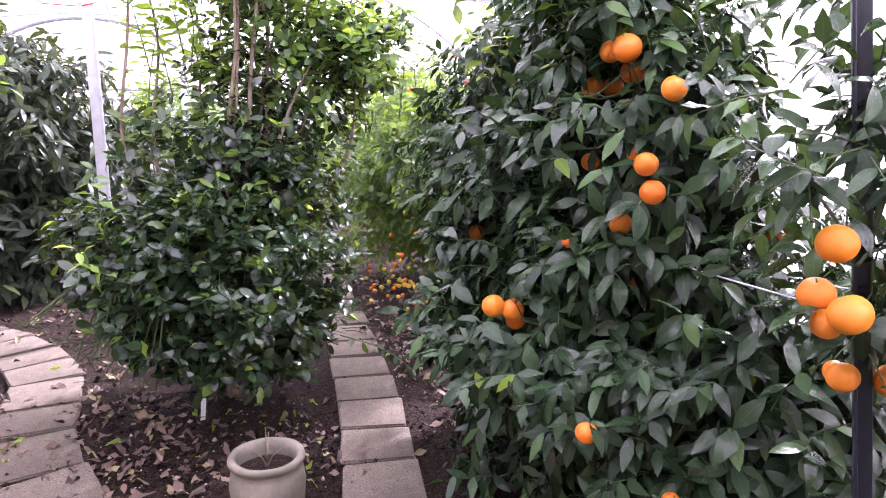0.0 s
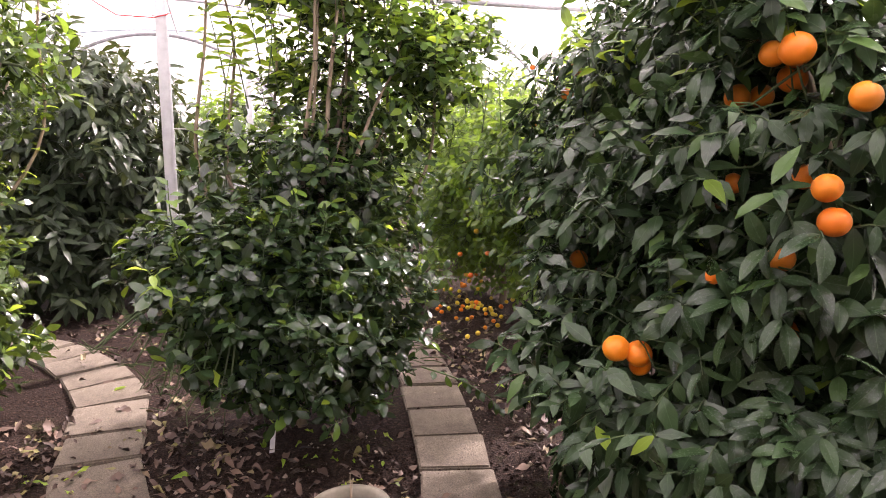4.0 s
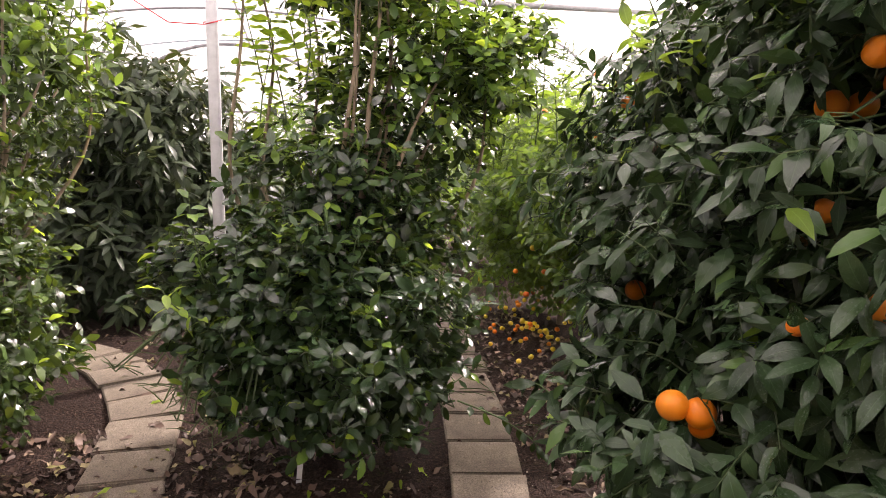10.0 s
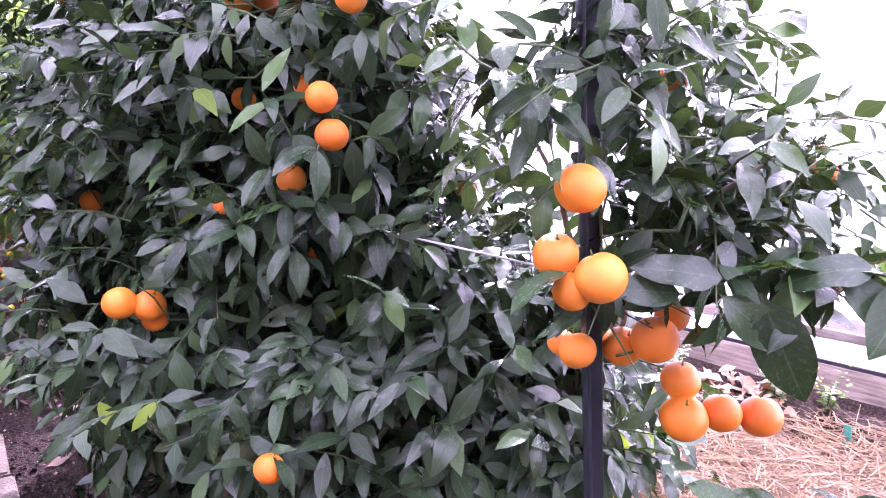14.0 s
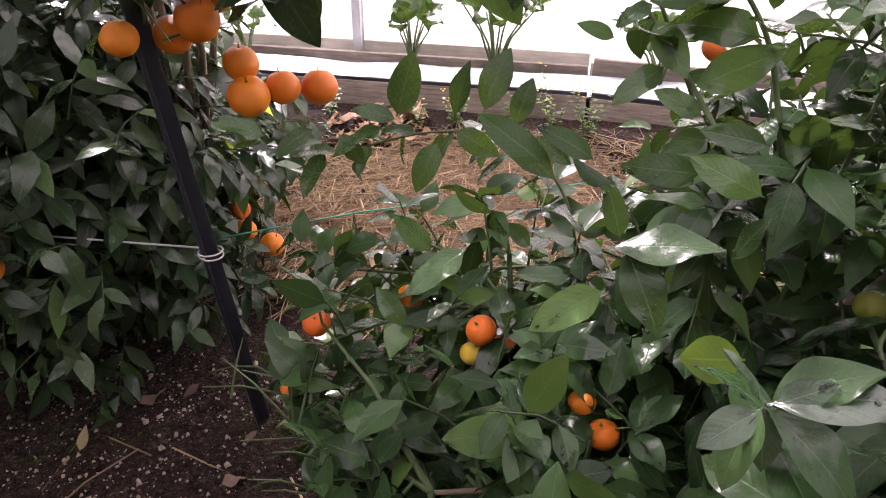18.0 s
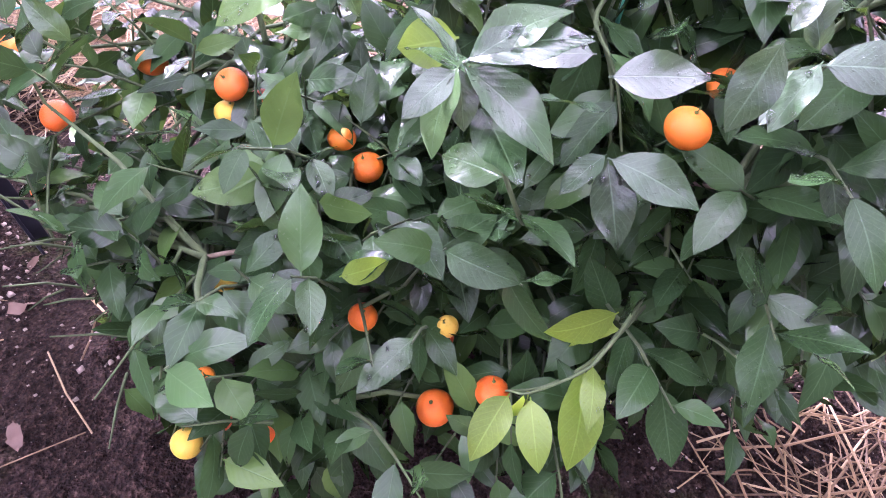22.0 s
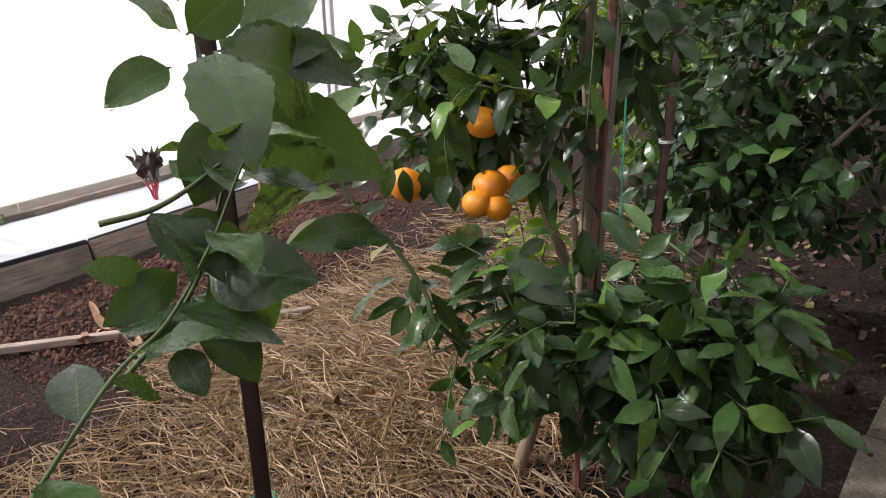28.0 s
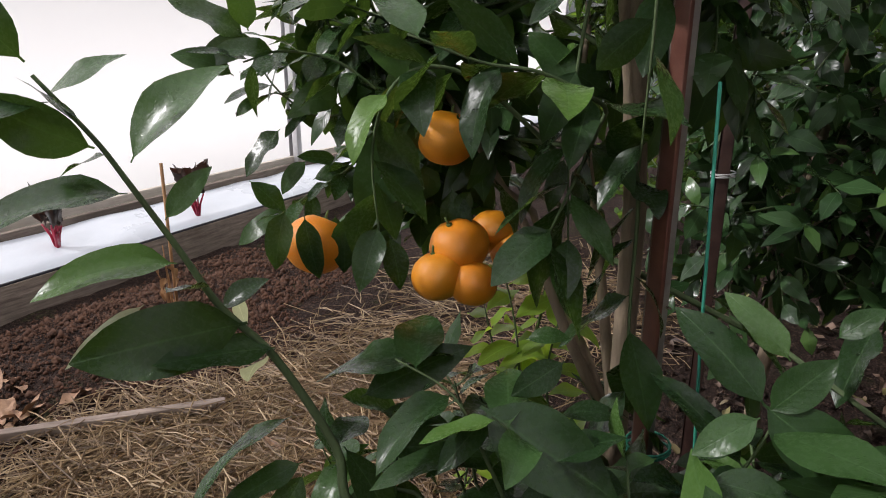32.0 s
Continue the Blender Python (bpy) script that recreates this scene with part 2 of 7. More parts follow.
def slab_material():
    m = Mat("concrete_slab", 0.92, spec=0.2)
    r = m.n.new("ShaderNodeObjectInfo").outputs["Random"]
    fine, big = m.noise(150, 5, 0.75), m.noise(6, 6, 0.65)
    pits = m.math("MULTIPLY", m.ramp(m.voronoi(75), (0.1, 1), (0.2, 0)), m.ramp(m.noise(13, 3), (0.42, 0), (0.55, 1)))
    chips = m.ramp(m.voronoi(19), (0.045, 1), (0.09, 0))
    col = m.ramp(big, (0.3, (0.12, 0.10, 0.08)), (0.5, (0.24, 0.2, 0.155)), (0.72, (0.36, 0.305, 0.24)))
    col = m.mix(m.math("MULTIPLY", r, 0.4), col, (0.30, 0.25, 0.19))
    col = m.mix(m.ramp(m.noise(2.2, 5, 0.7), (0.46, 0), (0.6, 0.65)), col, (0.115, 0.092, 0.07))
    col = m.mix(m.ramp(fine, (0.36, 0.75), (0.6, 0)), col, (0.07, 0.06, 0.05))
    col = m.mix(m.ramp(fine, (0.62, 0), (0.74, 0.6)), col, (0.42, 0.38, 0.33))
    col = m.mix(m.math("MULTIPLY", m.math("MAXIMUM", pits, chips), 0.75), col, (0.055, 0.045, 0.038))
    m.color(col)
    m.bump(m.math("SUBTRACT", m.math("ADD", fine, m.math("MULTIPLY", big, 1.5)), m.math("MULTIPLY", m.math("MAXIMUM", pits, chips), 1.8)), 0.8, 0.006)
    return m.m


SLAB = slab_material()
STRAW = Mat("straw", 0.55)
STRAW.color(STRAW.mix(STRAW.math("MULTIPLY", STRAW.noise(30, 3), 0.4), STRAW.ramp(STRAW.rand(), (0.0, (0.06, 0.036, 0.022)), (0.45, (0.19, 0.122, 0.062)), (0.8, (0.36, 0.25, 0.125)), (1.0, (0.55, 0.42, 0.25))), (0.2, 0.12, 0.05)))
STRAW.thin((0.6, 0.42, 0.18), 0.1)
STRAW = STRAW.m
LITTER = Mat("dry_leaf", 0.65)
LITTER.color(LITTER.mix(LITTER.math("MULTIPLY", LITTER.noise(40, 4), 0.6), LITTER.ramp(LITTER.rand(), (0.0, (0.05, 0.03, 0.024)), (0.45, (0.12, 0.075, 0.055)), (0.75, (0.2, 0.125, 0.085)), (0.88, (0.26, 0.25, 0.07)), (1.0, (0.3, 0.2, 0.15))), (0.05, 0.03, 0.022)))
LITTER.bump(LITTER.noise(70, 4), 0.5, 0.002)
LITTER = LITTER.m
STEEL = plain("galvanised_steel", (0.5, 0.5, 0.51), (0.68, 0.68, 0.69), 22, 0.5, 0.25, 0.0006)
# galvanised steel darkened in colour, as pipes look against bright film
BACKLIT_STEEL = plain("backlit_steel_pipe", (0.16, 0.16, 0.17), (0.3, 0.3, 0.31), 22, 0.55, 0.2, 0.0006)
BLACK_METAL = plain("black_painted_metal", (0.012, 0.013, 0.02), (0.03, 0.031, 0.042), 40, 0.4, 0.0, 0.0006)
RUST = plain("red_brown_painted_metal", (0.10, 0.035, 0.025), (0.2, 0.085, 0.06), 45, 0.42, 0.15, 0.001)
RUST_DARK = plain("dark_brown_metal", (0.035, 0.018, 0.015), (0.075, 0.04, 0.032), 45, 0.45, 0.1, 0.001)
ZINC = plain("bare_zinc", (0.24, 0.22, 0.2), (0.4, 0.38, 0.35), 45, 0.5, 0.3, 0.001)


def wood(name, a, b, rough=0.85):
    m = Mat(name, rough, spec=0.25)
    v = m.coord(scale=(9, 0.7, 9))
    f = m.noise(9, 6, 0.7, v)
    col = m.ramp(f, (0.3, a), (0.7, b))
    m.color(m.mix(m.ramp(m.noise(3, 4), (0.45, 0), (0.7, 0.6)), col, tuple(0.55 * c for c in a)))
    m.bump(f, 0.6, 0.004)
    return m.m


OLD_WOOD = wood("weathered_board", (0.05, 0.038, 0.03), (0.14, 0.112, 0.09))
PLANK_WOOD = wood("weathered_plank", (0.1, 0.078, 0.062), (0.28, 0.23, 0.19))
PALE_WOOD = wood("pale_board", (0.5, 0.45, 0.38), (0.72, 0.67, 0.6))
GREY_WOOD = wood("grey_lath", (0.2, 0.155, 0.125), (0.42, 0.34, 0.29))
TERRA = plain("mossy_stoneware", (0.11, 0.098, 0.068), (0.3, 0.27, 0.21), 9, 0.8, 0, 0.003)
TUB = plain("stained_tan_render", (0.34, 0.21, 0.09), (0.55, 0.38, 0.19), 5, 0.75, 0, 0.004)
LINER = plain("black_pond_liner", (0.035, 0.036, 0.04), (0.3, 0.3, 0.31), 6, 0.5, 0, 0.05, 0.9)
MULCH_FILM = plain("silver_mulch_film", (0.58, 0.62, 0.68), (0.70, 0.74, 0.80), 1.6, 0.3, 0, 0.012, 0.35)
WATER = Mat("water", 0.02)
WATER.put(WATER.b, "Transmission Weight", 1.0)
WATER.put(WATER.b, "IOR", 1.33)
WATER = WATER.m
CORD = plain("green_twine", (0.02, 0.2, 0.13), (0.04, 0.32, 0.22), 60, 0.7)
WIRE = plain("pale_wire", (0.45, 0.45, 0.44), (0.6, 0.6, 0.6), 60, 0.5)
WHITE_TAG = plain("white_plastic", (0.7, 0.7, 0.68), (0.8, 0.8, 0.79), 30, 0.4)
CHARD_STALK = plain("crimson_stalk", (0.25, 0.01, 0.03), (0.5, 0.02, 0.07), 30, 0.35)
CHARD_LEAF = leaf_material("chard_leaf", (0.022, 0.018, 0.014), (0.045, 0.035, 0.025), (0.10, 0.03, 0.03), rough=0.4, clear=0.1)
DEAD = plain("dead_foliage", (0.25, 0.12, 0.05), (0.5, 0.3, 0.14), 20, 0.8)


def film_material():
    """Milky greenhouse film, which glows with the daylight behind it."""
    m = Mat("greenhouse_film", 0.5, spec=0.3)
    f = m.noise(0.8, 4)
    m.color(m.ramp(f, (0.3, (0.84, 0.84, 0.85)), (0.7, (0.9, 0.9, 0.9))))
    m.bump(m.noise(2.5, 4), 0.3, 0.02)
    m.thin((0.98, 0.98, 0.98), 0.93)
    # part of the sunlight goes straight through
    clear, x = m.n.new("ShaderNodeBsdfTransparent"), m.n.new("ShaderNodeMixShader")
    x.inputs[0].default_value = 0.2
    was = m.n["Material Output"].inputs[0].links[0].from_socket
    m.l.new(was, x.inputs[1])
    m.l.new(clear.outputs[0], x.inputs[2])
    m.l.new(x.outputs[0], m.n["Material Output"].inputs[0])
    return m.m


FILM = film_material()


# ---- mesh helpers ----
class Soup:
    """Vertices and faces that grow into one mesh."""

    def __init__(self):
        self.v, self.f, self.n = [], [], 0

    def add(self, verts, faces):
        self.v.append(np.asarray(verts, float))
        self.f.extend([tuple(int(i) + self.n for i in f) for f in faces])
        self.n += len(verts)

    def tube(self, pts, radii, sides=6, cap=True):
        pts = np.asarray(pts, float)
        radii = np.broadcast_to(np.asarray(radii, float), (len(pts),))
        ring, prev = [], None
        for i, p in enumerate(pts):
            d = pts[min(i + 1, len(pts) - 1)] - pts[max(i - 1, 0)]
            d /= np.linalg.norm(d) + 1e-9
            ref = prev if prev is not None else (np.array((1, 0, 0)) if abs(d[0]) < 0.8 else np.array((0, 1, 0)))
            a = ref - d * (ref @ d)
            a /= np.linalg.norm(a) + 1e-9
            prev, b = a, np.cross(d, a)
            ang = np.arange(sides) * 2 * np.pi / sides
            ring.append(p + radii[i] * (np.cos(ang)[:, None] * a + np.sin(ang)[:, None] * b))
        faces = [(i * sides + k, i * sides + (k + 1) % sides, (i + 1) * sides + (k + 1) % sides, (i + 1) * sides + k)
                 for i in range(len(pts) - 1) for k in range(sides)]
        if cap:
            faces += [tuple(range(sides))[::-1], tuple((len(pts) - 1) * sides + k for k in range(sides))]
        self.add(np.concatenate(ring), faces)

    def box(self, x0, x1, y0, y1, z0, z1):
        self.add([(x, y, z) for z in (z0, z1) for y in (y0, y1) for x in (x0, x1)],
                 [(0, 2, 3, 1), (4, 5, 7, 6), (0, 1, 5, 4), (2, 6, 7, 3), (0, 4, 6, 2), (1, 3, 7, 5)])

    def mesh(self, name, material, smooth=True):
        me = bpy.data.meshes.new(name)
        me.from_pydata(np.concatenate(self.v).tolist(), [], self.f)
        me.materials.append(material)
        if smooth:
            me.shade_smooth()
        return me


def part(name, mesh, parent, label=""):
    ob = new(name, mesh)
    ob.parent = parent
    if label:
        ob["label"] = label
    return ob


def soft_box(x0, x1, y0, y1, z0, z1, bevel=0.006):
    """A box with rounded edges, as a Soup."""
    bm = bmesh.new()
    bmesh.ops.create_cube(bm, size=1)
    for v in bm.verts:
        v.co = Vector(((x0 + x1) / 2 + v.co.x * (x1 - x0), (y0 + y1) / 2 + v.co.y * (y1 - y0), (z0 + z1) / 2 + v.co.z * (z1 - z0)))
    bmesh.ops.bevel(bm, geom=bm.edges[:], offset=bevel, segments=2, affect="EDGES", profile=0.6)
    bm.verts.index_update()
    s = Soup()
    s.add([tuple(v.co) for v in bm.verts], [[v.index for v in f.verts] for f in bm.faces])
    bm.free()
    return s


def lathe(profile, sides=40, wobble=0.0, seed=0):
    s = Soup()
    ang = np.arange(sides) * 2 * np.pi / sides
    verts = []
    for k, (r, z) in enumerate(profile):
        rr = r * (1 + wobble * np.sin(3 * ang + seed + k * 0.3) + 0.6 * wobble * np.sin(7 * ang + 2 * seed))
        verts.append(np.stack([rr * np.cos(ang), rr * np.sin(ang), np.full(sides, z)], 1))
    n = len(profile)
    s.add(np.concatenate(verts), [(i * sides + k, i * sides + (k + 1) % sides, (i + 1) * sides + (k + 1) % sides, (i + 1) * sides + k)
                                  for i in range(n - 1) for k in range(sides)])
    return s


# ---- leaves, shoots and trees ----
ROWS_FULL = np.array([(0.0, 0.045), (0.05, 0.05), (0.09, 0.24), (0.16, 0.56), (0.25, 0.82), (0.35, 0.96), (0.46, 1.0), (0.57, 0.96), (0.67, 0.85), (0.77, 0.67), (0.86, 0.44), (0.93, 0.23), (0.975, 0.09)])
ROWS_TOOTHED = np.array([(0.0, 0.04), (0.04, 0.05), (0.08, 0.3), (0.12, 0.5), (0.16, 0.52), (0.2, 0.74), (0.25, 0.76), (0.3, 0.93), (0.35, 0.91), (0.4, 1.0), (0.45, 0.95), (0.5, 0.98), (0.55, 0.88), (0.6, 0.86), (0.66, 0.72), (0.72, 0.66), (0.78, 0.5), (0.84, 0.41), (0.9, 0.23), (0.95, 0.13)])
ROWS_BLUNT = np.array([(0.0, 0.06), (0.08, 0.08), (0.18, 0.42), (0.33, 0.78), (0.48, 0.97), (0.6, 1.0), (0.74, 0.82), (0.87, 0.5), (0.96, 0.2)])
ROWS_BLUNT_MID = np.array([(0.0, 0.07), (0.24, 0.6), (0.53, 1.0), (0.79, 0.72), (0.94, 0.26)])
ROWS_GOOD = np.array([(0.0, 0.05), (0.07, 0.06), (0.17, 0.5), (0.3, 0.88), (0.45, 1.0), (0.65, 0.8), (0.82, 0.42), (0.93, 0.17)])
ROWS_MID = np.array([(0.0, 0.06), (0.2, 0.65), (0.45, 1.0), (0.76, 0.58)])
ROWS_FAR = np.array([(0.0, 0.1), (0.4, 1.0), (0.75, 0.62)])


def unit(a):
    return a / (np.linalg.norm(a, axis=-1, keepdims=True) + 1e-9)


def leaf_mesh_arrays(p, d, n, length, width, fold, droop, twist, rows):
    """Leaf blades as arrays: base, direction, upper side, length, width, fold along the midrib, droop of the tip, ripple of the margin."""
    c = len(p)
    x = unit(np.cross(d, n))
    n = np.cross(x, d)
    s, w = rows[:, 0], rows[:, 1]
    k = np.where(np.abs(droop) < 1e-3, 1e-3, droop)[:, None]

    def centre(t):
        return length[:, None] * np.sin(k * t) / k, -length[:, None] * (1 - np.cos(k * t)) / k

    along, sag = centre(s[None])
    half = 0.5 * (length * width)[:, None] * w[None]
    cols = (-1.0, -0.5, 0.0, 0.5, 1.0) if len(s) > 8 else (-1.0, 0.0, 1.0)
    m = len(cols)
    verts = []
    for side in cols:
        a = abs(side)
        wave = np.sin(s[None] * 9 + side * 1.7 + length[:, None] * 300) + 0.15 * np.sin(s[None] * 21 + side * 3.1 + length[:, None] * 170)
        lift = half * np.sin(fold)[:, None] * a ** 1.5 + twist[:, None] * wave * half * 0.35 * a ** 2
        verts.append(p[:, None] + d[:, None] * along[..., None] + n[:, None] * (sag + lift)[..., None]
                     + x[:, None] * (side * half * np.cos(fold)[:, None])[..., None])
    ta, tz = centre(np.ones((1, 1)))
    tip = p + d * ta + n * tz
    r = len(s)
    block = np.concatenate([np.stack(verts, 2).reshape(c, r * m, 3), tip[:, None]], 1)
    faces, uvs = [], []
    u = [0.5 + 0.5 * q for q in cols]
    for i in range(r - 1):
        for q in range(m - 1):
            faces.append((i * m + q, i * m + q + 1, i * m + m + q + 1, i * m + m + q))
            uvs.append([(u[q], s[i]), (u[q + 1], s[i]), (u[q + 1], s[i + 1]), (u[q], s[i + 1])])
    e = (r - 1) * m
    tris = [(e + q, e + q + 1, r * m) for q in range(m - 1)]
    tuvs = [[(u[q], s[-1]), (u[q + 1], s[-1]), (0.5, 1)] for q in range(m - 1)]
    return block, faces, uvs, tris, tuvs


def leaf_mesh(name, material, args, rows):
    block, quads, quv, tris, tuv = leaf_mesh_arrays(*args, rows)
    c, nv = block.shape[:2]
    me = bpy.data.meshes.new(name)
    base = (np.arange(c) * nv)[:, None, None]
    q, t = np.array(quads)[None] + base, np.array(tris)[None] + base
    loops = np.concatenate([q.reshape(c, -1), t.reshape(c, -1)], 1).ravel()
    sizes = np.tile(np.r_[np.full(len(quads), 4), np.full(len(tris), 3)], c)
    starts = np.r_[0, np.cumsum(sizes)[:-1]]
    me.vertices.add(c * nv)
    me.vertices.foreach_set("co", block.astype(np.float32).ravel())
    me.loops.add(len(loops))
    me.loops.foreach_set("vertex_index", loops.astype(np.int32))
    me.polygons.add(len(sizes))
    me.polygons.foreach_set("loop_start", starts.astype(np.int32))
    me.polygons.foreach_set("use_smooth", np.ones(len(sizes), bool))
    one = np.concatenate([np.array(quv).reshape(-1, 2), np.array(tuv).reshape(-1, 2)])
    layer = me.uv_layers.new(name="UVMap")
    layer.data.foreach_set("uv", np.tile(one, (c, 1)).astype(np.float32).ravel())
    me.materials.append(material)
    me.update(calc_edges=True)
    me.validate()
    return me


LEAF_SHAPES = {}


def leaf_shapes(material, width, rows=None):
    """Six blades of one metre, to be scaled and shared by single leaves."""
    key = (material.name, round(width, 2), rows is None)
    if key not in LEAF_SHAPES:
        rng = np.random.default_rng(len(LEAF_SHAPES) + 5)
        made = []
        for k in range(6):
            args = (np.zeros((1, 3)), np.array([(0, 1.0, 0)]), np.array([(0, 0, 1.0)]), np.ones(1), np.array([width * rng.uniform(0.85, 1.15)]),
                    rng.uniform(0.0, 0.28, 1), rng.uniform(0.15, 1.0, 1), rng.uniform(0.15, 0.8, 1))
            made.append(leaf_mesh("leaf", material, args, rows if rows is not None else ROWS_BLUNT if material in (LEAF_BUSH, LEAF_SUNLIT) else ROWS_FULL))
        LEAF_SHAPES[key] = made
    return LEAF_SHAPES[key]


def blob_points(rng, blobs, count, shell):
    """Points and outward ways in the outer part of a group of ellipsoids (x, y, z, rx, ry, rz, density)."""
    area = (blobs[:, 3] * blobs[:, 4] + blobs[:, 4] * blobs[:, 5] + blobs[:, 3] * blobs[:, 5]) * blobs[:, 6]
    pick = rng.choice(len(blobs), count, p=area / area.sum())
    way = unit(rng.normal(size=(count, 3)))
    depth = 1 - shell * rng.random(count) ** 1.6
    lumps = 1 + 0.16 * np.sin(way[:, 0] * 7 + pick * 2.1) * np.sin(way[:, 1] * 6 + 1) + 0.12 * np.sin(way[:, 2] * 9 + way[:, 0] * 5)
    pts = blobs[pick, :3] + way * blobs[pick, 3:6] * (depth * lumps)[:, None]
    out = unit(way / blobs[pick, 3:6])
    return pts, out


def shoot_leaves(rng, base, way, out, length, count, size, droop, face):
    """Leaves spread in a spiral along shoots: base, direction, upper side, length."""
    k = len(base)
    t = (np.arange(count) + 0.6) / count
    turn = rng.random((k, 1)) * 6.283 + np.arange(count)[None] * 2.4 + rng.normal(0, 0.3, (k, count))
    ref = np.where(np.abs(way[:, 2:3]) < 0.9, np.array([[0, 0, 1.0]]), np.array([[1.0, 0, 0]]))
    a = unit(np.cross(way, ref))
    b = np.cross(way, a)
    radial = np.cos(turn)[..., None] * a[:, None] + np.sin(turn)[..., None] * b[:, None]
    bend = np.array((0, 0, -1.0)) * (0.25 * length[:, None] * t[None] ** 2)[..., None]
    p = base[:, None] + way[:, None] * (length[:, None] * t[None])[..., None] + bend
    d = unit(way[:, None] * (0.25 + 0.75 * t)[None, :, None] + radial * 0.9 + np.array((0, 0, -1.0)) * (droop + 0.25 * rng.random((k, count)))[..., None])
    up = unit(np.array((0, 0, 0.75)) + face * out[:, None] + 0.3 * radial + rng.normal(0, 0.4, (k, count, 3)))
    ln = size * (0.72 + 0.5 * rng.random((k, count))) * (1.05 - 0.25 * np.abs(t - 0.55))[None]
    return p.reshape(-1, 3), d.reshape(-1, 3), up.reshape(-1, 3), ln.ravel()


def dress(rng, n, width):
    return (width * rng.uniform(0.82, 1.18, n), rng.uniform(0.0, 0.24, n), rng.uniform(0.05, 1.1, n), rng.uniform(0.0, 0.9, n))


def fruit_mesh(name, material, squash=0.94, seed=0, neck=0.0):
    """A fruit of radius one with a dimple at the stalk and a faintly uneven skin."""
    bm = bmesh.new()
    bmesh.ops.create_uvsphere(bm, u_segments=24, v_segments=16, radius=1)
    for v in bm.verts:
        r = math.hypot(v.co.x, v.co.y)
        up = v.co.z
        v.co *= 1 + 0.025 * noise.noise(v.co * 1.3 + Vector((seed, seed, 0)))
        v.co.z *= squash
        if up > 0:
            v.co.z -= 0.11 * math.exp(-(r / 0.2) ** 2)
            v.co.z += neck * math.exp(-(r / 0.35) ** 2)
        else:
            v.co.z += 0.05 * math.exp(-(r / 0.14) ** 2)
    me = bpy.data.meshes.new(name)
    bm.to_mesh(me)
    bm.free()
    me.materials.append(material)
    me.shade_smooth()
    return me


ORANGE = [fruit_mesh("orange", PEEL, 0.96, k * 3.1) for k in range(3)]
GOLD = [fruit_mesh("orange", PEEL_GOLD, 0.9, k * 2.7 + 1) for k in range(2)]
MANDARIN = [fruit_mesh("mandarin", PEEL_DEEP, 0.84, k * 2.3 + 5) for k in range(2)]
MANDARIN_PALE = [fruit_mesh("mandarin", PEEL, 0.88, 9.0)]
UNRIPE = [fruit_mesh("mandarin", PEEL_LEMON, 0.9, 11.0)]
GREEN_FRUIT = [fruit_mesh("unripe_fruit", PEEL_GREEN, 0.95, 13.0, 0.15)]
_s = Soup()
_s.tube([(0, 0, 0.78), (0, 0, 0.865), (0, 0, 0.885)], (0.07, 0.11, 0.04), 7)
_s.tube([(0, 0, 0.87), (0.02, 0.01, 0.98), (0.06, 0.01, 1.12)], (0.05, 0.04, 0.035), 5)
CALYX = _s.mesh("calyx", bark_material("calyx_green", (0.08, 0.14, 0.03), (0.16, 0.24, 0.06)))


def hang(tree, spots, meshes, radius, name, seed=1, calyx=True, cover=None):
    """Fruit of a tree, one mesh object each."""
    rng = random.Random(seed)
    for k, (x, y, z, *r) in enumerate(spots):
        ob = part(name, meshes[k % len(meshes)], tree)
        rr = (r[0] if r else radius * rng.uniform(0.9, 1.08))
        ob.matrix_basis = Matrix.Translation(Vector((x, y, z)) - tree.location) @ Euler((rng.uniform(-0.5, 0.5), rng.uniform(-0.5, 0.5), rng.uniform(0, 6))).to_matrix().to_4x4() @ Matrix.Scale(rr, 4)
        if calyx:
            part("calyx", CALYX, ob)
        if cover:
            material, size, count = cover
            for q in range(count):
                a = rng.uniform(0, 6.283)
                d = unit(np.array((math.cos(a), math.sin(a), rng.uniform(-0.9, 0.15))))
                n = unit(np.array((math.cos(a), math.sin(a), 0.0)) * 0.9 + np.array((0, 0, 0.8)) + np.array([rng.gauss(0, 0.2) for _ in range(3)]))
                p = np.array((x, y, z + rr * 1.12)) + d * rr * 0.25
                single_leaf(tree, np.array(tree.location), p, d, n, size * rng.uniform(0.8, 1.15), leaf_shapes(material, 0.44)[rng.randrange(6)])


def limb(soup, rng, a, b, r0, r1, sag=0.15, sides=6, steps=7):
    a, b = np.asarray(a, float), np.asarray(b, float)
    t = np.linspace(0, 1, steps)[:, None]
    side = np.cross(b - a, (0, 0, 1)) + 1e-6
    side = side / np.linalg.norm(side)
    ln = np.linalg.norm(b - a)
    p = a + (b - a) * t + np.array((0, 0, sag * ln)) * np.sin(t * np.pi) + side * rng.normal(0, 0.05) * ln * np.sin(t * np.pi) + rng.normal(0, 0.012, (steps, 3)) * ln * (t * (1 - t) * 4)
    soup.tube(p, r0 + (r1 - r0) * t[:, 0], sides)
    return p


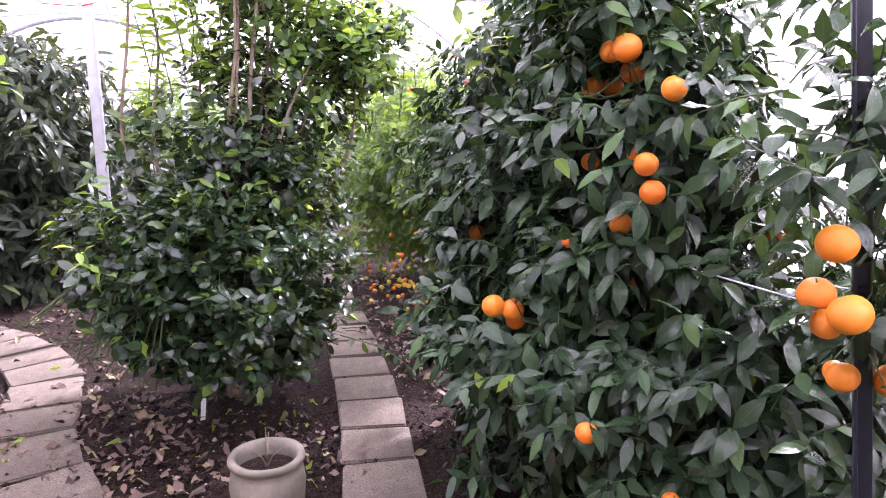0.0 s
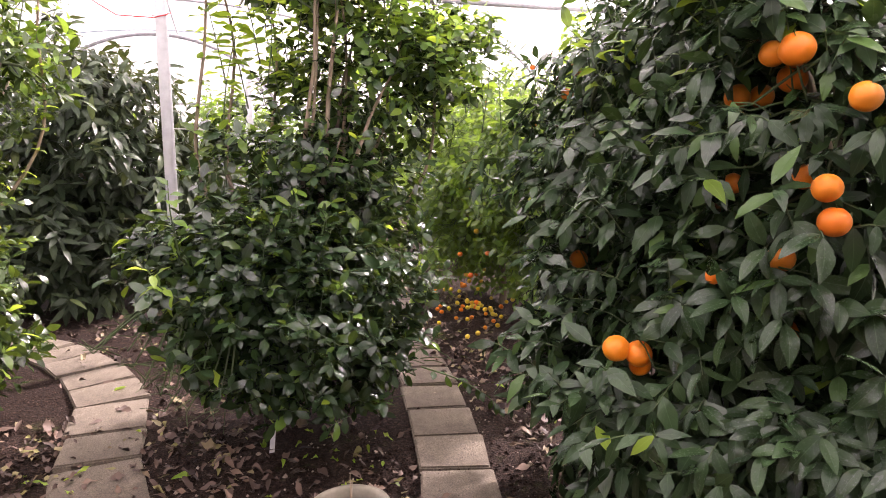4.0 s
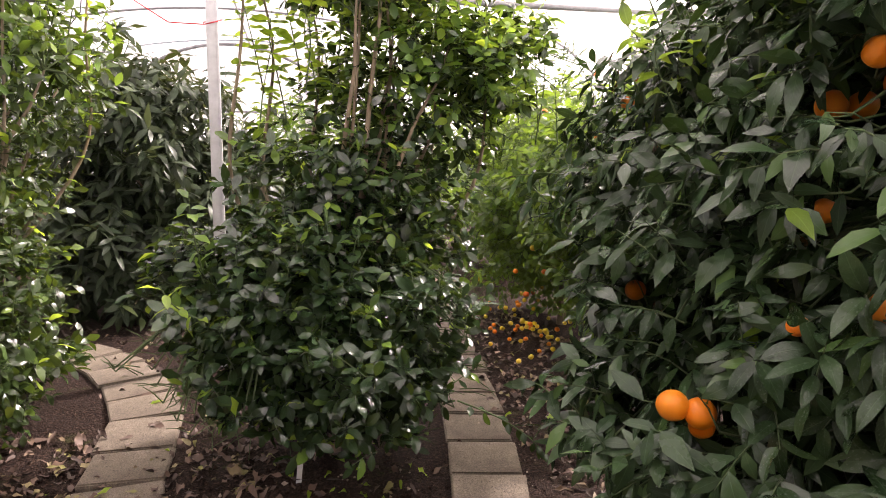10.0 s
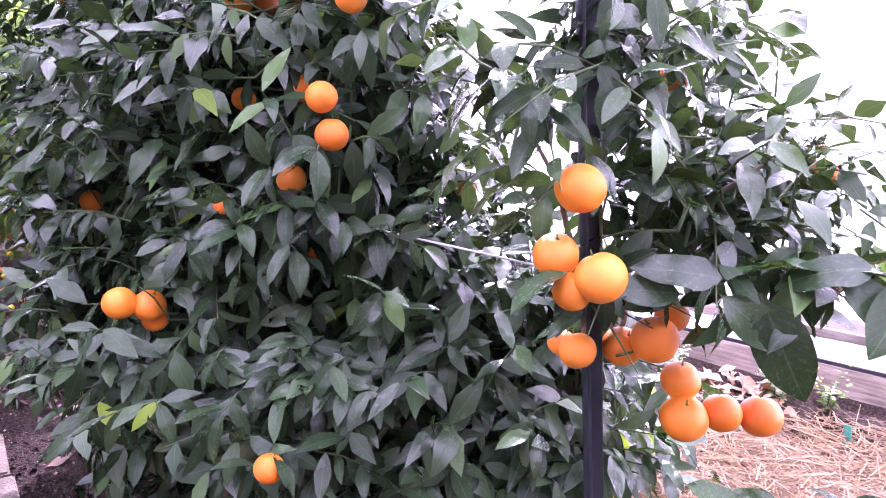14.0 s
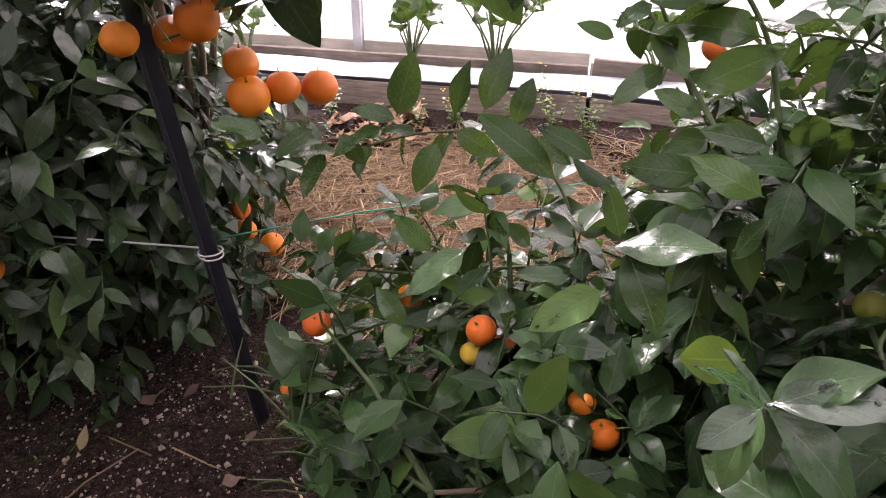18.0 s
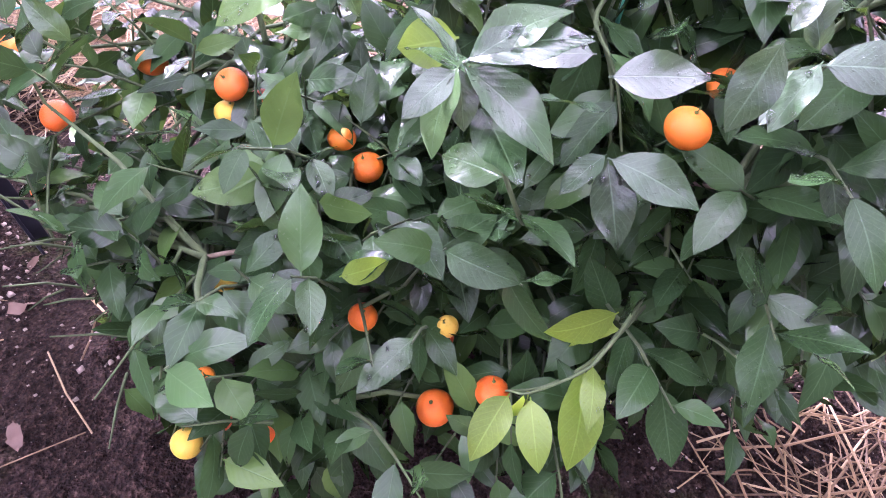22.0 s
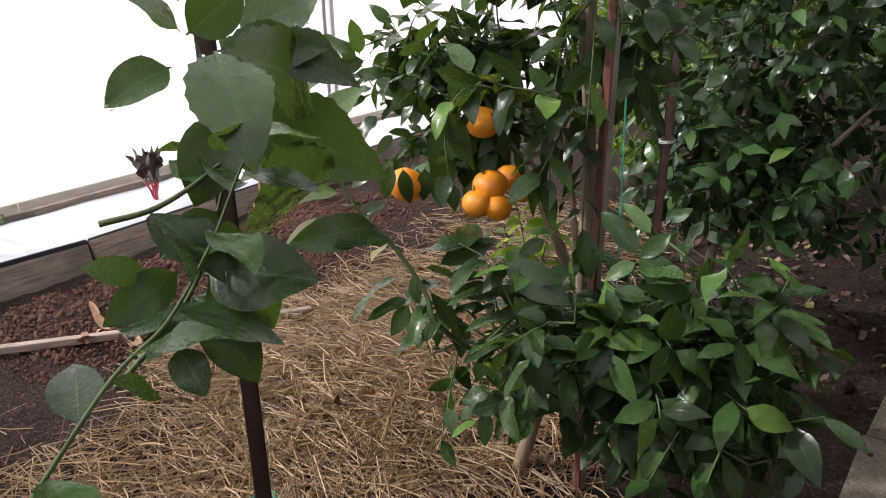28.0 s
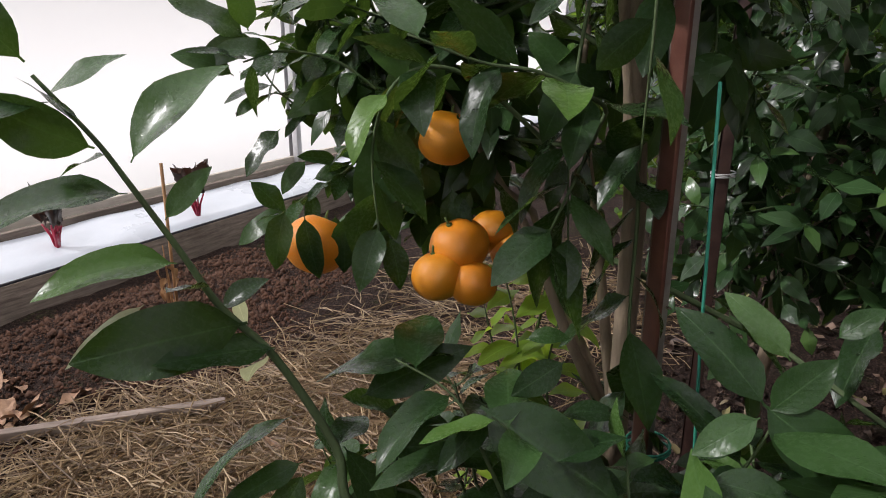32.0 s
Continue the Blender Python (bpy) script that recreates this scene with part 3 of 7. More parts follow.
def tree(name, base, blobs, shoots, per, leaf, width, material, label, category="tree", seed=1, trunk_r=0.03, fork=0.4, shell=0.55,
         shoot=0.16, droop=0.25, rise=0.45, near=None, single=0, rows=ROWS_GOOD, bark=BARK, limbs=9, lean=(0, 0), young=0.0, extra=(), group="", face=0.7, bare=(), side=(0, 0, 1), planes=(), axis=None, fresh=None):
    """A tree or bush: trunk, limbs, twigs, a crown of joined leaves and, nearest to a point of the plan, leaves of
    their own.
    extra: single shoots as (points, leaves, leaf length, material). bare: fruit that hangs free of leaves on the side
    of a point.
    planes: (nx, ny, nz, c) that the crown keeps behind. axis: points of a trunk that is not straight. The last argument
    paints in light from behind: the height from which a share of the leaves is brighter, and their material."""
    rng = np.random.default_rng(seed)
    root = tagged(new(name), label, category, group)
    root.location = base
    b = np.array(base, float)
    blob_arr = np.array([(*q, 1.0)[:7] for q in blobs], float)
    pts, out = blob_points(rng, blob_arr, shoots, shell)
    keep = pts[:, 2] > 0.04
    pts, out = pts[keep], out[keep]
    top = b + np.array((lean[0], lean[1], fork))
    wood_soup, twigs = Soup(), Soup()
    t = np.linspace(0, 1, 6)[:, None]
    stem = b + (top - b) * t + np.sin(t * 5) * np.array((0.02, -0.015, 0)) * fork
    if axis:
        pts_ = np.array(axis, float)
        q = np.linspace(0, len(pts_) - 1, 6)
        stem = np.stack([np.interp(q, np.arange(len(pts_)), pts_[:, i]) for i in range(3)], 1)
    wood_soup.tube(np.vstack([stem[:1] - (0, 0, 0.03), stem]) - b, np.r_[trunk_r * 1.35, trunk_r * 1.25, np.linspace(trunk_r * 1.05, trunk_r * 0.85, 5)], 9)
    part("trunk", wood_soup.mesh("trunk", bark), root)
    nodes = []
    for k in range(limbs):
        q = blob_arr[k % len(blob_arr)]
        w = unit(rng.normal(size=3) + np.array((0, 0, 0.4)))
        end = q[:3] + w * q[3:6] * 0.72
        br = Soup()
        at = stem[min(len(stem) - 1, max(1, int(0.7 * end[2] / max(stem[-1][2] - b[2], 0.05) * (len(stem) - 1))))]
        p = limb(br, rng, at - b, end - b, trunk_r * 0.6, trunk_r * 0.16, 0.1)
        part("branch", br.mesh("branch", bark), root)
        nodes.append(p[2:] + b)
    nodes = np.concatenate(nodes)
    way = unit(out * 0.8 + np.array((0, 0, rise)) + rng.normal(0, 0.35, pts.shape))
    ln = shoot * rng.uniform(0.6, 1.4, len(pts))
    start = pts - way * ln[:, None] * 0.5
    # twigs from the nearest limb to a third of the shoots, and along each shoot
    for i in range(len(pts)):
        a, e = start[i], start[i] + way[i] * ln[i] + np.array((0, 0, -0.25 * ln[i]))
        m = start[i] + way[i] * ln[i] * 0.5 + np.array((0, 0, -0.06 * ln[i]))
        twigs.tube(np.stack([a, m, e]) - b, (0.0028, 0.0022, 0.0012), 3, False)
        if i % 3 == 0:
            q = nodes[np.argmin(((nodes - a) ** 2).sum(1))]
            mid = 0.5 * (q + a) + np.array((0, 0, 0.03))
            twigs.tube(np.stack([q, mid, a]) - b, (0.0055, 0.004, 0.0028), 4, False)
    part("twigwork", twigs.mesh("twigwork", TWIG), root)["kind"] = "stuff"
    p, d, n, length = shoot_leaves(rng, start, way, out, ln, per, leaf, droop, face)
    ok = p[:, 2] > 0.02
    for nx, ny, nz, c in planes:
        for share in (0.0, 0.8):
            ok &= (p + d * (length * share)[:, None]) @ np.array((nx, ny, nz)) < c
    for q in bare:
        c = np.array(q[:3])
        u = unit(np.array(side, float) - c)
        for share in (0.15, 0.5, 0.9):
            v = p + d * (length * share)[:, None] - c
            t_ = v @ u
            off = np.linalg.norm(v - t_[:, None] * u, axis=1)
            ok &= ~((t_ > -0.02) & (t_ < 0.6) & (off < q[3] * 1.15))
    p, d, n, length = p[ok], d[ok], n[ok], length[ok]
    w, fold, drp, tw = dress(rng, len(p), width)
    chosen = np.zeros(len(p), bool)
    if near is not None and single:
        order = np.argsort(((p - np.array(near)) ** 2).sum(1))[:single]
        chosen[order] = True
        shapes = leaf_shapes(material, width)
        for i in order:
            single_leaf(root, b, p[i], d[i], n[i], length[i], shapes[int(rng.integers(6))])
    r = ~chosen
    isyoung = (rng.random(len(p)) < young) & r
    isbacklit = np.zeros(len(p), bool)
    if fresh:
        isbacklit = r & ~isyoung & (rng.random(len(p)) < fresh[1] * np.clip((p[:, 2] - fresh[0]) / 0.35, 0, 1))
    for name_, mat_, sel in (("crown", material, r & ~isyoung & ~isbacklit), ("young_leaves", LEAF_YOUNG, isyoung), ("fresh_leaves", fresh[2] if fresh else material, isbacklit)):
        if sel.any():
            ob = part(name_, leaf_mesh(name_, mat_, (p[sel] - b, d[sel], n[sel], length[sel], w[sel], fold[sel], drp[sel], tw[sel]), rows), root)
            ob["kind"] = "stuff"
    for points, count, size, mat in extra:
        spray(root, rng, points, count, size, mat, width)
    return root


def single_leaf(root, b, p, d, n, length, mesh):
    x = np.cross(d, n)
    x /= np.linalg.norm(x) + 1e-9
    n = np.cross(x, d)
    ob = part("leaf", mesh, root)
    o = p - b
    ob.matrix_basis = Matrix(((x[0] * length, d[0] * length, n[0] * length, o[0]), (x[1] * length, d[1] * length, n[1] * length, o[1]),
                              (x[2] * length, d[2] * length, n[2] * length, o[2]), (0, 0, 0, 1)))
    return ob


def blades(root, pairs, material, toward, width=0.45, seed=0, rows=None):
    """Single leaves, each from its stalk to its tip."""
    rng = np.random.default_rng(seed)
    shapes = leaf_shapes(material, width, rows)
    for a, b2 in pairs:
        a, b2 = np.array(a), np.array(b2)
        d = b2 - a
        ln = np.linalg.norm(d)
        n = unit(np.array((0, 0, 0.6)) + np.array(toward) * 0.7 + rng.normal(0, 0.22, 3))
        single_leaf(root, np.array(root.location), a, d / ln, n, ln * 1.04, shapes[int(rng.integers(6))])


def spray(root, rng, points, count, size, material, width, thick=0.0036, fan=0.9, sag=0.15, bark=TWIG):
    """One branch through the given points, with single leaves along it."""
    b = np.array(root.location)
    pts = np.array(points, float)
    ts = np.linspace(0, len(pts) - 1, 6 * (len(pts) - 1) + 1)
    i = np.clip(ts.astype(int), 0, len(pts) - 2)
    f = (ts - i)[:, None]
    g = np.gradient(pts, axis=0)
    h00, h10, h01, h11 = 2 * f**3 - 3 * f**2 + 1, f**3 - 2 * f**2 + f, -2 * f**3 + 3 * f**2, f**3 - f**2
    curve = h00 * pts[i] + h10 * g[i] + h01 * pts[i + 1] + h11 * g[i + 1]
    s = Soup()
    s.tube(curve - b, np.linspace(thick, thick * 0.35, len(curve)), 6)
    part("branch", s.mesh("branch", bark), root)
    shapes = leaf_shapes(material, width)
    for k in range(count):
        t = 0.12 + 0.88 * (k + 0.5) / count
        j = min(int(t * (len(curve) - 1)), len(curve) - 2)
        p = curve[j]
        d0 = unit(curve[j + 1] - curve[j])
        a = unit(np.cross(d0, (0, 0, 1.0)) + 1e-6)
        c = np.cross(a, d0)
        ang = k * 2.4 + rng.normal(0, 0.3)
        radial = a * math.cos(ang) * 1.1 + c * math.sin(ang) * 0.6
        d = unit(d0 * 0.45 + radial * fan + np.array((0, 0, -sag - 0.2 * rng.random())))
        n = unit(np.array((0, 0, 1.0)) + rng.normal(0, 0.25, 3))
        single_leaf(root, b, p, d, n, size * rng.uniform(0.75, 1.2), shapes[int(rng.integers(6))])


# ---- the tunnel ----
TX, TW, RIDGE, EAVE = -0.75, 4.5, 3.35, 1.55       # centre line, half width, heights
Y0, Y1 = -11.5, 14.4


def profile(x):
    return EAVE + (RIDGE - EAVE) * math.sqrt(max(0.0, 1 - ((x - TX) / TW) ** 2))


def film_side(name, xs, label, material=FILM):
    s = Soup()
    ys = np.linspace(Y0, Y1, 40)
    grid = np.array([[(x, y, z + 0.012 * math.sin(y * 2.4 + z * 3)) for x, z in xs] for y in ys])
    n = len(xs)
    s.add(grid.reshape(-1, 3), [(i * n + k, i * n + k + 1, (i + 1) * n + k + 1, (i + 1) * n + k) for i in range(len(ys) - 1) for k in range(n - 1)])
    ob = tagged(new(name, s.mesh(name, material)), label, "ceiling" if name == "ceiling" else "wall", kind="structure")
    mod = ob.modifiers.new("thickness", "SOLIDIFY")
    mod.thickness = 0.002
    ob.visible_shadow = material is not FILM
    return ob


arc = [(TX + TW * math.cos(a), EAVE + (RIDGE - EAVE) * math.sin(a)) for a in np.linspace(0, math.pi, 33)]
film_side("wall_east", [(TX + TW, 0.17), (TX + TW, 0.6), (TX + TW, EAVE)], "milky white greenhouse film side wall above a wooden rail")
# the west side gets opaque boards instead of film, to cut fill light
film_side("wall_west", [(TX - TW, 0.0), (TX - TW, 0.5), (TX - TW, EAVE)], "side wall of plain opaque boards, added to cut light from the west", OLD_WOOD)
film_side("ceiling", arc, "milky white plastic film stretched over steel hoops")


def end_wall(name, y, label, material=FILM):
    """A gable of ribbed translucent sheet, with the ribs as real relief."""
    s = Soup()
    xs = np.arange(TX - TW, TX + TW + 0.01, 0.0375)
    off = np.where((np.arange(len(xs)) // 2) % 2 == 0, 0.0, 0.009)
    lo = [(x, y + o, 0.0) for x, o in zip(xs, off)]
    hi = [(x, y + o, profile(x) - 0.02) for x, o in zip(xs, off)]
    n = len(xs)
    s.add(lo + hi, [(k, k + 1, n + k + 1, n + k) for k in range(n - 1)])
    ob = tagged(new(name, s.mesh(name, material, False)), label, "wall", kind="structure")
    ob.modifiers.new("thickness", "SOLIDIFY").thickness = 0.003
    ob.visible_shadow = material is not FILM
    return ob


end_wall("wall_north", Y1, "ribbed translucent plastic sheet gable wall")
end_wall("wall_south", Y0, "ribbed translucent plastic sheet gable wall")
# unseen plain board wall on the path's far side, added to block southwest light
s = Soup()
for k, y in enumerate(np.arange(Y0 + 0.1, 0.9, 0.15)):
    s.box(-2.03 + 0.006 * (k % 2), -2.0 + 0.006 * (k % 2), y, y + 0.144, 0.0, profile(-2.0) - 0.03)
tagged(new("wall_partition", s.mesh("wall_partition", OLD_WOOD, False)), "unseen plain wall of upright boards, added to block light from the southwest", "wall", kind="structure")

# hoops, ridge and ties
frame_root = tagged(new("tunnel_frame"), "galvanised steel hoops and purlins of a plastic tunnel", "frame", kind="structure")
for y in np.arange(4.73 - 5 * 3.23, Y1 - 0.3, 3.23):
    s = Soup()
    s.tube([(TX + TW - 0.03, y, 0.0)] + [(TX + (TW - 0.03) * math.cos(a), y, EAVE + (RIDGE - 0.03 - EAVE) * math.sin(a)) for a in np.linspace(0, math.pi, 40)] + [(TX - TW + 0.03, y, 0.0)], 0.017, 8)
    part("hoop", s.mesh("hoop", BACKLIT_STEEL), frame_root)
s = Soup()
s.tube([(-1.1 + 2.35 * math.cos(a), Y1 - 0.08, 1.15 + 2.1 * math.sin(a)) for a in np.linspace(0, math.pi, 40)], 0.03, 8)
part("gable_arch", s.mesh("gable_arch", BACKLIT_STEEL), frame_root)
for a, b2, r in (((-0.51, 4.95, 2.27), (-5.0, 8.2, 2.44), 0.026), ((-0.51, 4.97, 2.27), (3.6, 4.97, 2.33), 0.02), ((TX, Y0, RIDGE - 0.06), (TX, Y1, RIDGE - 0.06), 0.017),
                 ((TX - TW, Y1 - 0.06, 2.0), (TX + TW, Y1 - 0.06, 2.0), 0.02)):
    s = Soup()
    s.tube([a, b2], r, 8)
    part("purlin", s.mesh("purlin", BACKLIT_STEEL), frame_root)


def steel_post(x, y, z0, z1, w, name, label, tape=None):
    """A square galvanised post with a folded lip down one side."""
    root = tagged(new(name), label, "post", "roof posts")
    root.location = (x, y, z0)
    part("shaft", soft_box(-w / 2, w / 2, -w / 2, w / 2, 0, z1 - z0, 0.004).mesh("shaft", STEEL), root)
    part("seam", soft_box(w / 2 - 0.012, w / 2 + 0.004, -w / 2 - 0.006, -w / 2 + 0.004, 0, z1 - z0, 0.002).mesh("seam", STEEL), root)
    if tape:
        part("tape", soft_box(-w / 2 - 0.003, w / 2 + 0.006, -w / 2 - 0.008, w / 2 + 0.003, tape - 0.007 - z0, tape + 0.007 - z0, 0.002).mesh("tape", BLACK_METAL), root, "black tape wound round the post")
    return root


steel_post(-0.985, 2.31, 0.46, 3.25, 0.07, "steel_post", "square galvanised steel post with black tape, standing on a tub rim", 1.4)
steel_post(-0.51, 4.95, 0.0, 3.3, 0.065, "steel_post", "square galvanised steel post among citrus bushes")
steel_post(0.12, 7.6, 0.0, 3.25, 0.06, "steel_post", "square galvanised steel post behind tall bushes")
steel_post(3.66, -4.96, 0.0, 1.95, 0.05, "steel_post", "galvanised steel upright against the film wall")
steel_post(3.66, 1.5, 0.0, 1.6, 0.05, "steel_post", "galvanised steel upright against the film wall")

# ---- ground ----
ground_soup = Soup()
gx = np.r_[np.array([-3000, -300, -60, -15]), np.arange(-6, 4.51, 0.07), np.array([12, 60, 300, 3000])]
gy = np.r_[np.array([-3000, -300, -60, -16]), np.arange(-7, 9.01, 0.07), np.array([12, 15, 60, 300, 3000])]


def relief(x, y):
    if not (-6.1 < x < 4.6 and -7.1 < y < 9.1):
        return -0.02
    h = 0.016 * noise.noise(Vector((x * 1.1, y * 1.1, 0))) + 0.016 * noise.noise(Vector((x * 5, y * 5, 3))) + 0.008 * noise.noise(Vector((x * 13, y * 13, 7)))
    heap = 0.05 * math.exp(-(((x - 2.5) / 0.33) ** 2 + ((y + 2.55) / 0.9) ** 2)) * (1 + 0.8 * noise.noise(Vector((x * 6, y * 6, 1))))
    ridge = min(1.0, max(0.0, (x - 2.65) / 0.45)) * min(1.0, max(0.0, (y + 1.4) / 1.4))
    return h - 0.004 + heap + 0.1 * ridge * ridge * (3 - 2 * ridge)


ground_soup.add([(x, y, relief(x, y)) for y in gy for x in gx],
                [(j * len(gx) + i, j * len(gx) + i + 1, (j + 1) * len(gx) + i + 1, (j + 1) * len(gx) + i) for j in range(len(gy) - 1) for i in range(len(gx) - 1)])
tagged(new("ground", ground_soup.mesh("ground", SOIL)), "dark brown crumbly garden soil with patches of moss", "ground", kind="structure")

# ---- raised edge bed along the film wall ----
bed = tagged(new("raised_bed"), "narrow raised bed with weathered boards and silver mulch film", "bed", kind="structure")
def bed_rise(y):
    return min(1.0, max(0.0, (y + 2.2) / 2.4))


def bed_front(y):
    return 3.12 + 0.14 * bed_rise(y)


def bed_back(y):
    return 3.55


def long_board(name, material, edge, dx, y0, y1, z0, z1, thick=0.04, slope=0.0):
    """A board laid along an edge of the bed."""
    a, c = (Vector((edge(y) + dx, y, 0.075 * bed_rise(y))) for y in (y0, y1))
    half = (c - a).length / 2 - 0.004
    ob = part(name, soft_box(-thick / 2, thick / 2, -half, half, z0, z1, 0.004).mesh(name, material), bed)
    ob.matrix_basis = Matrix.Translation((a + c) / 2) @ Matrix.Rotation(-math.atan2(c.x - a.x, c.y - a.y), 4, "Z") @ Matrix.Rotation(math.atan2(c.z - a.z, c.y - a.y), 4, "X") @ Matrix.Rotation(slope, 4, "Y")


for k, (y0, y1) in enumerate(((-11.3, -7.51), (-7.5, -5.2), (-5.19, -2.2), (-2.19, 0.2), (0.21, 2.9), (2.91, 6.5), (6.51, 10.0), (10.01, 14.2))):
    long_board("plank", PLANK_WOOD, bed_front, -0.06 + 0.008 * (k % 2), y0, y1, -0.06, 0.128 + 0.008 * (k % 3), 0.03, 0.3)
    long_board("edge_strip", BLACK_METAL, bed_front, -0.018, y0, y1, 0.08, 0.15, 0.014)
    long_board("rail", PLANK_WOOD, bed_back, 0.025, y0, y1, 0.10, 0.235 - 0.04 * (y0 > -2))
    part("rail", soft_box(3.68, 3.715, y0, y1, 0.10, 0.31 if y0 > 0 else 0.26, 0.004).mesh("rail", PALE_WOOD), bed)
s = Soup()
ys = np.arange(-11.3, 14.2, 0.06)
us = np.linspace(0, 1, 12)
s.add([(bed_front(y) + u * (bed_back(y) - bed_front(y)), y, 0.15 + 0.075 * bed_rise(y) + 0.05 * u * (1 - bed_rise(y)) + 0.012 * math.sin(u * math.pi) + 0.016 * noise.noise(Vector((u * 3, y * 3, 2))) - (0.02 if u < 0.02 else 0)) for y in ys for u in us],
      [(j * 12 + i, j * 12 + i + 1, (j + 1) * 12 + i + 1, (j + 1) * 12 + i) for j in range(len(ys) - 1) for i in range(11)])
part("mulch_film", s.mesh("mulch_film", MULCH_FILM), bed, "wrinkled silver-white plastic film")

# ---- stakes ----
LEAN = {}


def stake(a, b, w, material, name, label, flange=None):
    """An angle-iron stake from its foot to its head."""
    a, b = Vector(a), Vector(b)
    root = tagged(new(name), label, "stake", "tree stakes")
    root.location = a
    q = (b - a).to_track_quat("Z", "Y").to_matrix().to_4x4()
    ln = (b - a).length
    one = part("shaft", soft_box(-w / 2, w / 2, -w / 2, -w / 2 + 0.006, -0.1, ln, 0.0015).mesh("shaft", material), root)
    two = part("flange", soft_box(-w / 2, -w / 2 + 0.006, -w / 2, w / 2, -0.1, ln, 0.0015).mesh("flange", flange or material), root)
    for o in (one, two):
        o.matrix_basis = q
    LEAN[root.name] = np.array((b - a).normalized())
    return root


def twine_tie(root, z, r, material=CORD):
    s = Soup()
    ang = np.linspace(0, 2 * math.pi * 2.5, 40)
    s.tube(np.stack([r * np.cos(ang), r * np.sin(ang), 0.006 * np.sin(ang * 0.4)], 1) + LEAN[root.name] * z, 0.0018, 5)
    part("twine", s.mesh("twine", material), root, "twine knotted round the stake")


st = stake((1.066, 0.937, 0), (0.907, 1.115, 2.3), 0.034, BLACK_METAL, "tree_stake", "black painted angle-iron stake beside a laden orange tree")
twine_tie(st, 0.477, 0.024, WIRE)
st = stake((0.727, -1.049, 0), (0.722, -1.055, 1.9), 0.03, RUST_DARK, "tree_stake", "dark brown metal stake standing in straw")
twine_tie(st, 0.404, 0.026)
st = stake((0.339, -1.841, 0), (0.345, -1.84, 1.9), 0.034, RUST, "tree_stake", "red-brown metal stake with a bare grey edge by an orange tree", ZINC)
st.rotation_euler = (0, 0, 0.6)
twine_tie(st, 0.6, 0.03)
st = stake((0.36, -2.6, 0), (0.36, -2.6, 1.6), 0.03, RUST_DARK, "tree_stake", "dark brown metal stake in a row of young trees")
twine_tie(st, 0.85, 0.026, WIRE)

# ---- plants ----
FREE_ORANGES = [(0.724, 1.978, 0.822, 0.0365), (0.777, 1.952, 0.810, 0.036), (0.800, 1.975, 0.768, 0.03), (0.942, 1.549, 1.205, 0.033), (0.926, 1.560, 1.275, 0.031), (0.971, 1.702, 1.101, 0.0325), (1.036, 1.950, 1.484, 0.034), (1.100, 1.933, 1.485, 0.032), (0.960, 2.577, 0.947, 0.033), (0.960, 1.701, 1.571, 0.039), (1.082, 1.822, 1.522, 0.036)]
orange_tree = tree("orange_tree", (1.6, 2.0, 0), [(1.25, 2.15, 0.68, 0.6, 0.92, 0.66), (1.65, 1.95, 0.45, 0.6, 0.8, 0.45), (1.38, 2.65, 1.3, 0.52, 0.75, 0.62), (1.45, 2.45, 1.8, 0.34, 0.45, 0.28, 0.5), (1.25, 1.45, 0.5, 0.38, 0.38, 0.46), (1.14, 1.88, 1.3, 0.32, 0.42, 0.55), (1.05, 1.95, 1.85, 0.25, 0.3, 0.2, 0.6)], 3800, 8, 0.094, 0.385, LEAF_ORANGE,
                   "large dense orange tree hung with ripe oranges", seed=3, trunk_r=0.05, near=(0.8, 1.55, 0.95), single=300, droop=0.7, shell=0.42, rows=ROWS_MID, face=0.9, shoot=0.15, limbs=14, young=0.006, bare=FREE_ORANGES, side=(0.0, 0.5, 1.35))
hang(orange_tree, FREE_ORANGES, ORANGE, 0.036, "orange", 8)
hang(orange_tree, [(0.980, 1.538, 1.460, 0.032), (0.958, 1.765, 1.568, 0.031), (1.251, 2.583, 1.602, 0.037), (1.125, 2.039, 1.355, 0.028), (1.013, 1.914, 1.261, 0.028), (1.005, 1.690, 1.290, 0.03), (1.10, 2.95, 1.55, 0.026), (1.050, 2.858, 1.009, 0.027), (1.02, 1.71, 0.918, 0.028), (0.87, 1.80, 1.046, 0.022),
                   (1.353, 1.520, 1.076, 0.03), (0.70, 1.45, 0.645, 0.027), (0.881, 1.345, 0.478, 0.025), (1.20, 1.24, 0.326, 0.027), (1.28, 1.121, 0.15, 0.03), (1.16, 3.0, 1.66, 0.03), (1.2, 2.95, 1.40, 0.03)], ORANGE, 0.032, "orange", cover=(LEAF_ORANGE, 0.085, 1))
spray(orange_tree, np.random.default_rng(2), [(1.05, 2.1, 1.5), (0.98, 2.02, 1.62), (0.93, 1.98, 1.74), (0.9, 1.96, 1.84)], 9, 0.085, LEAF_YOUNG, 0.42)

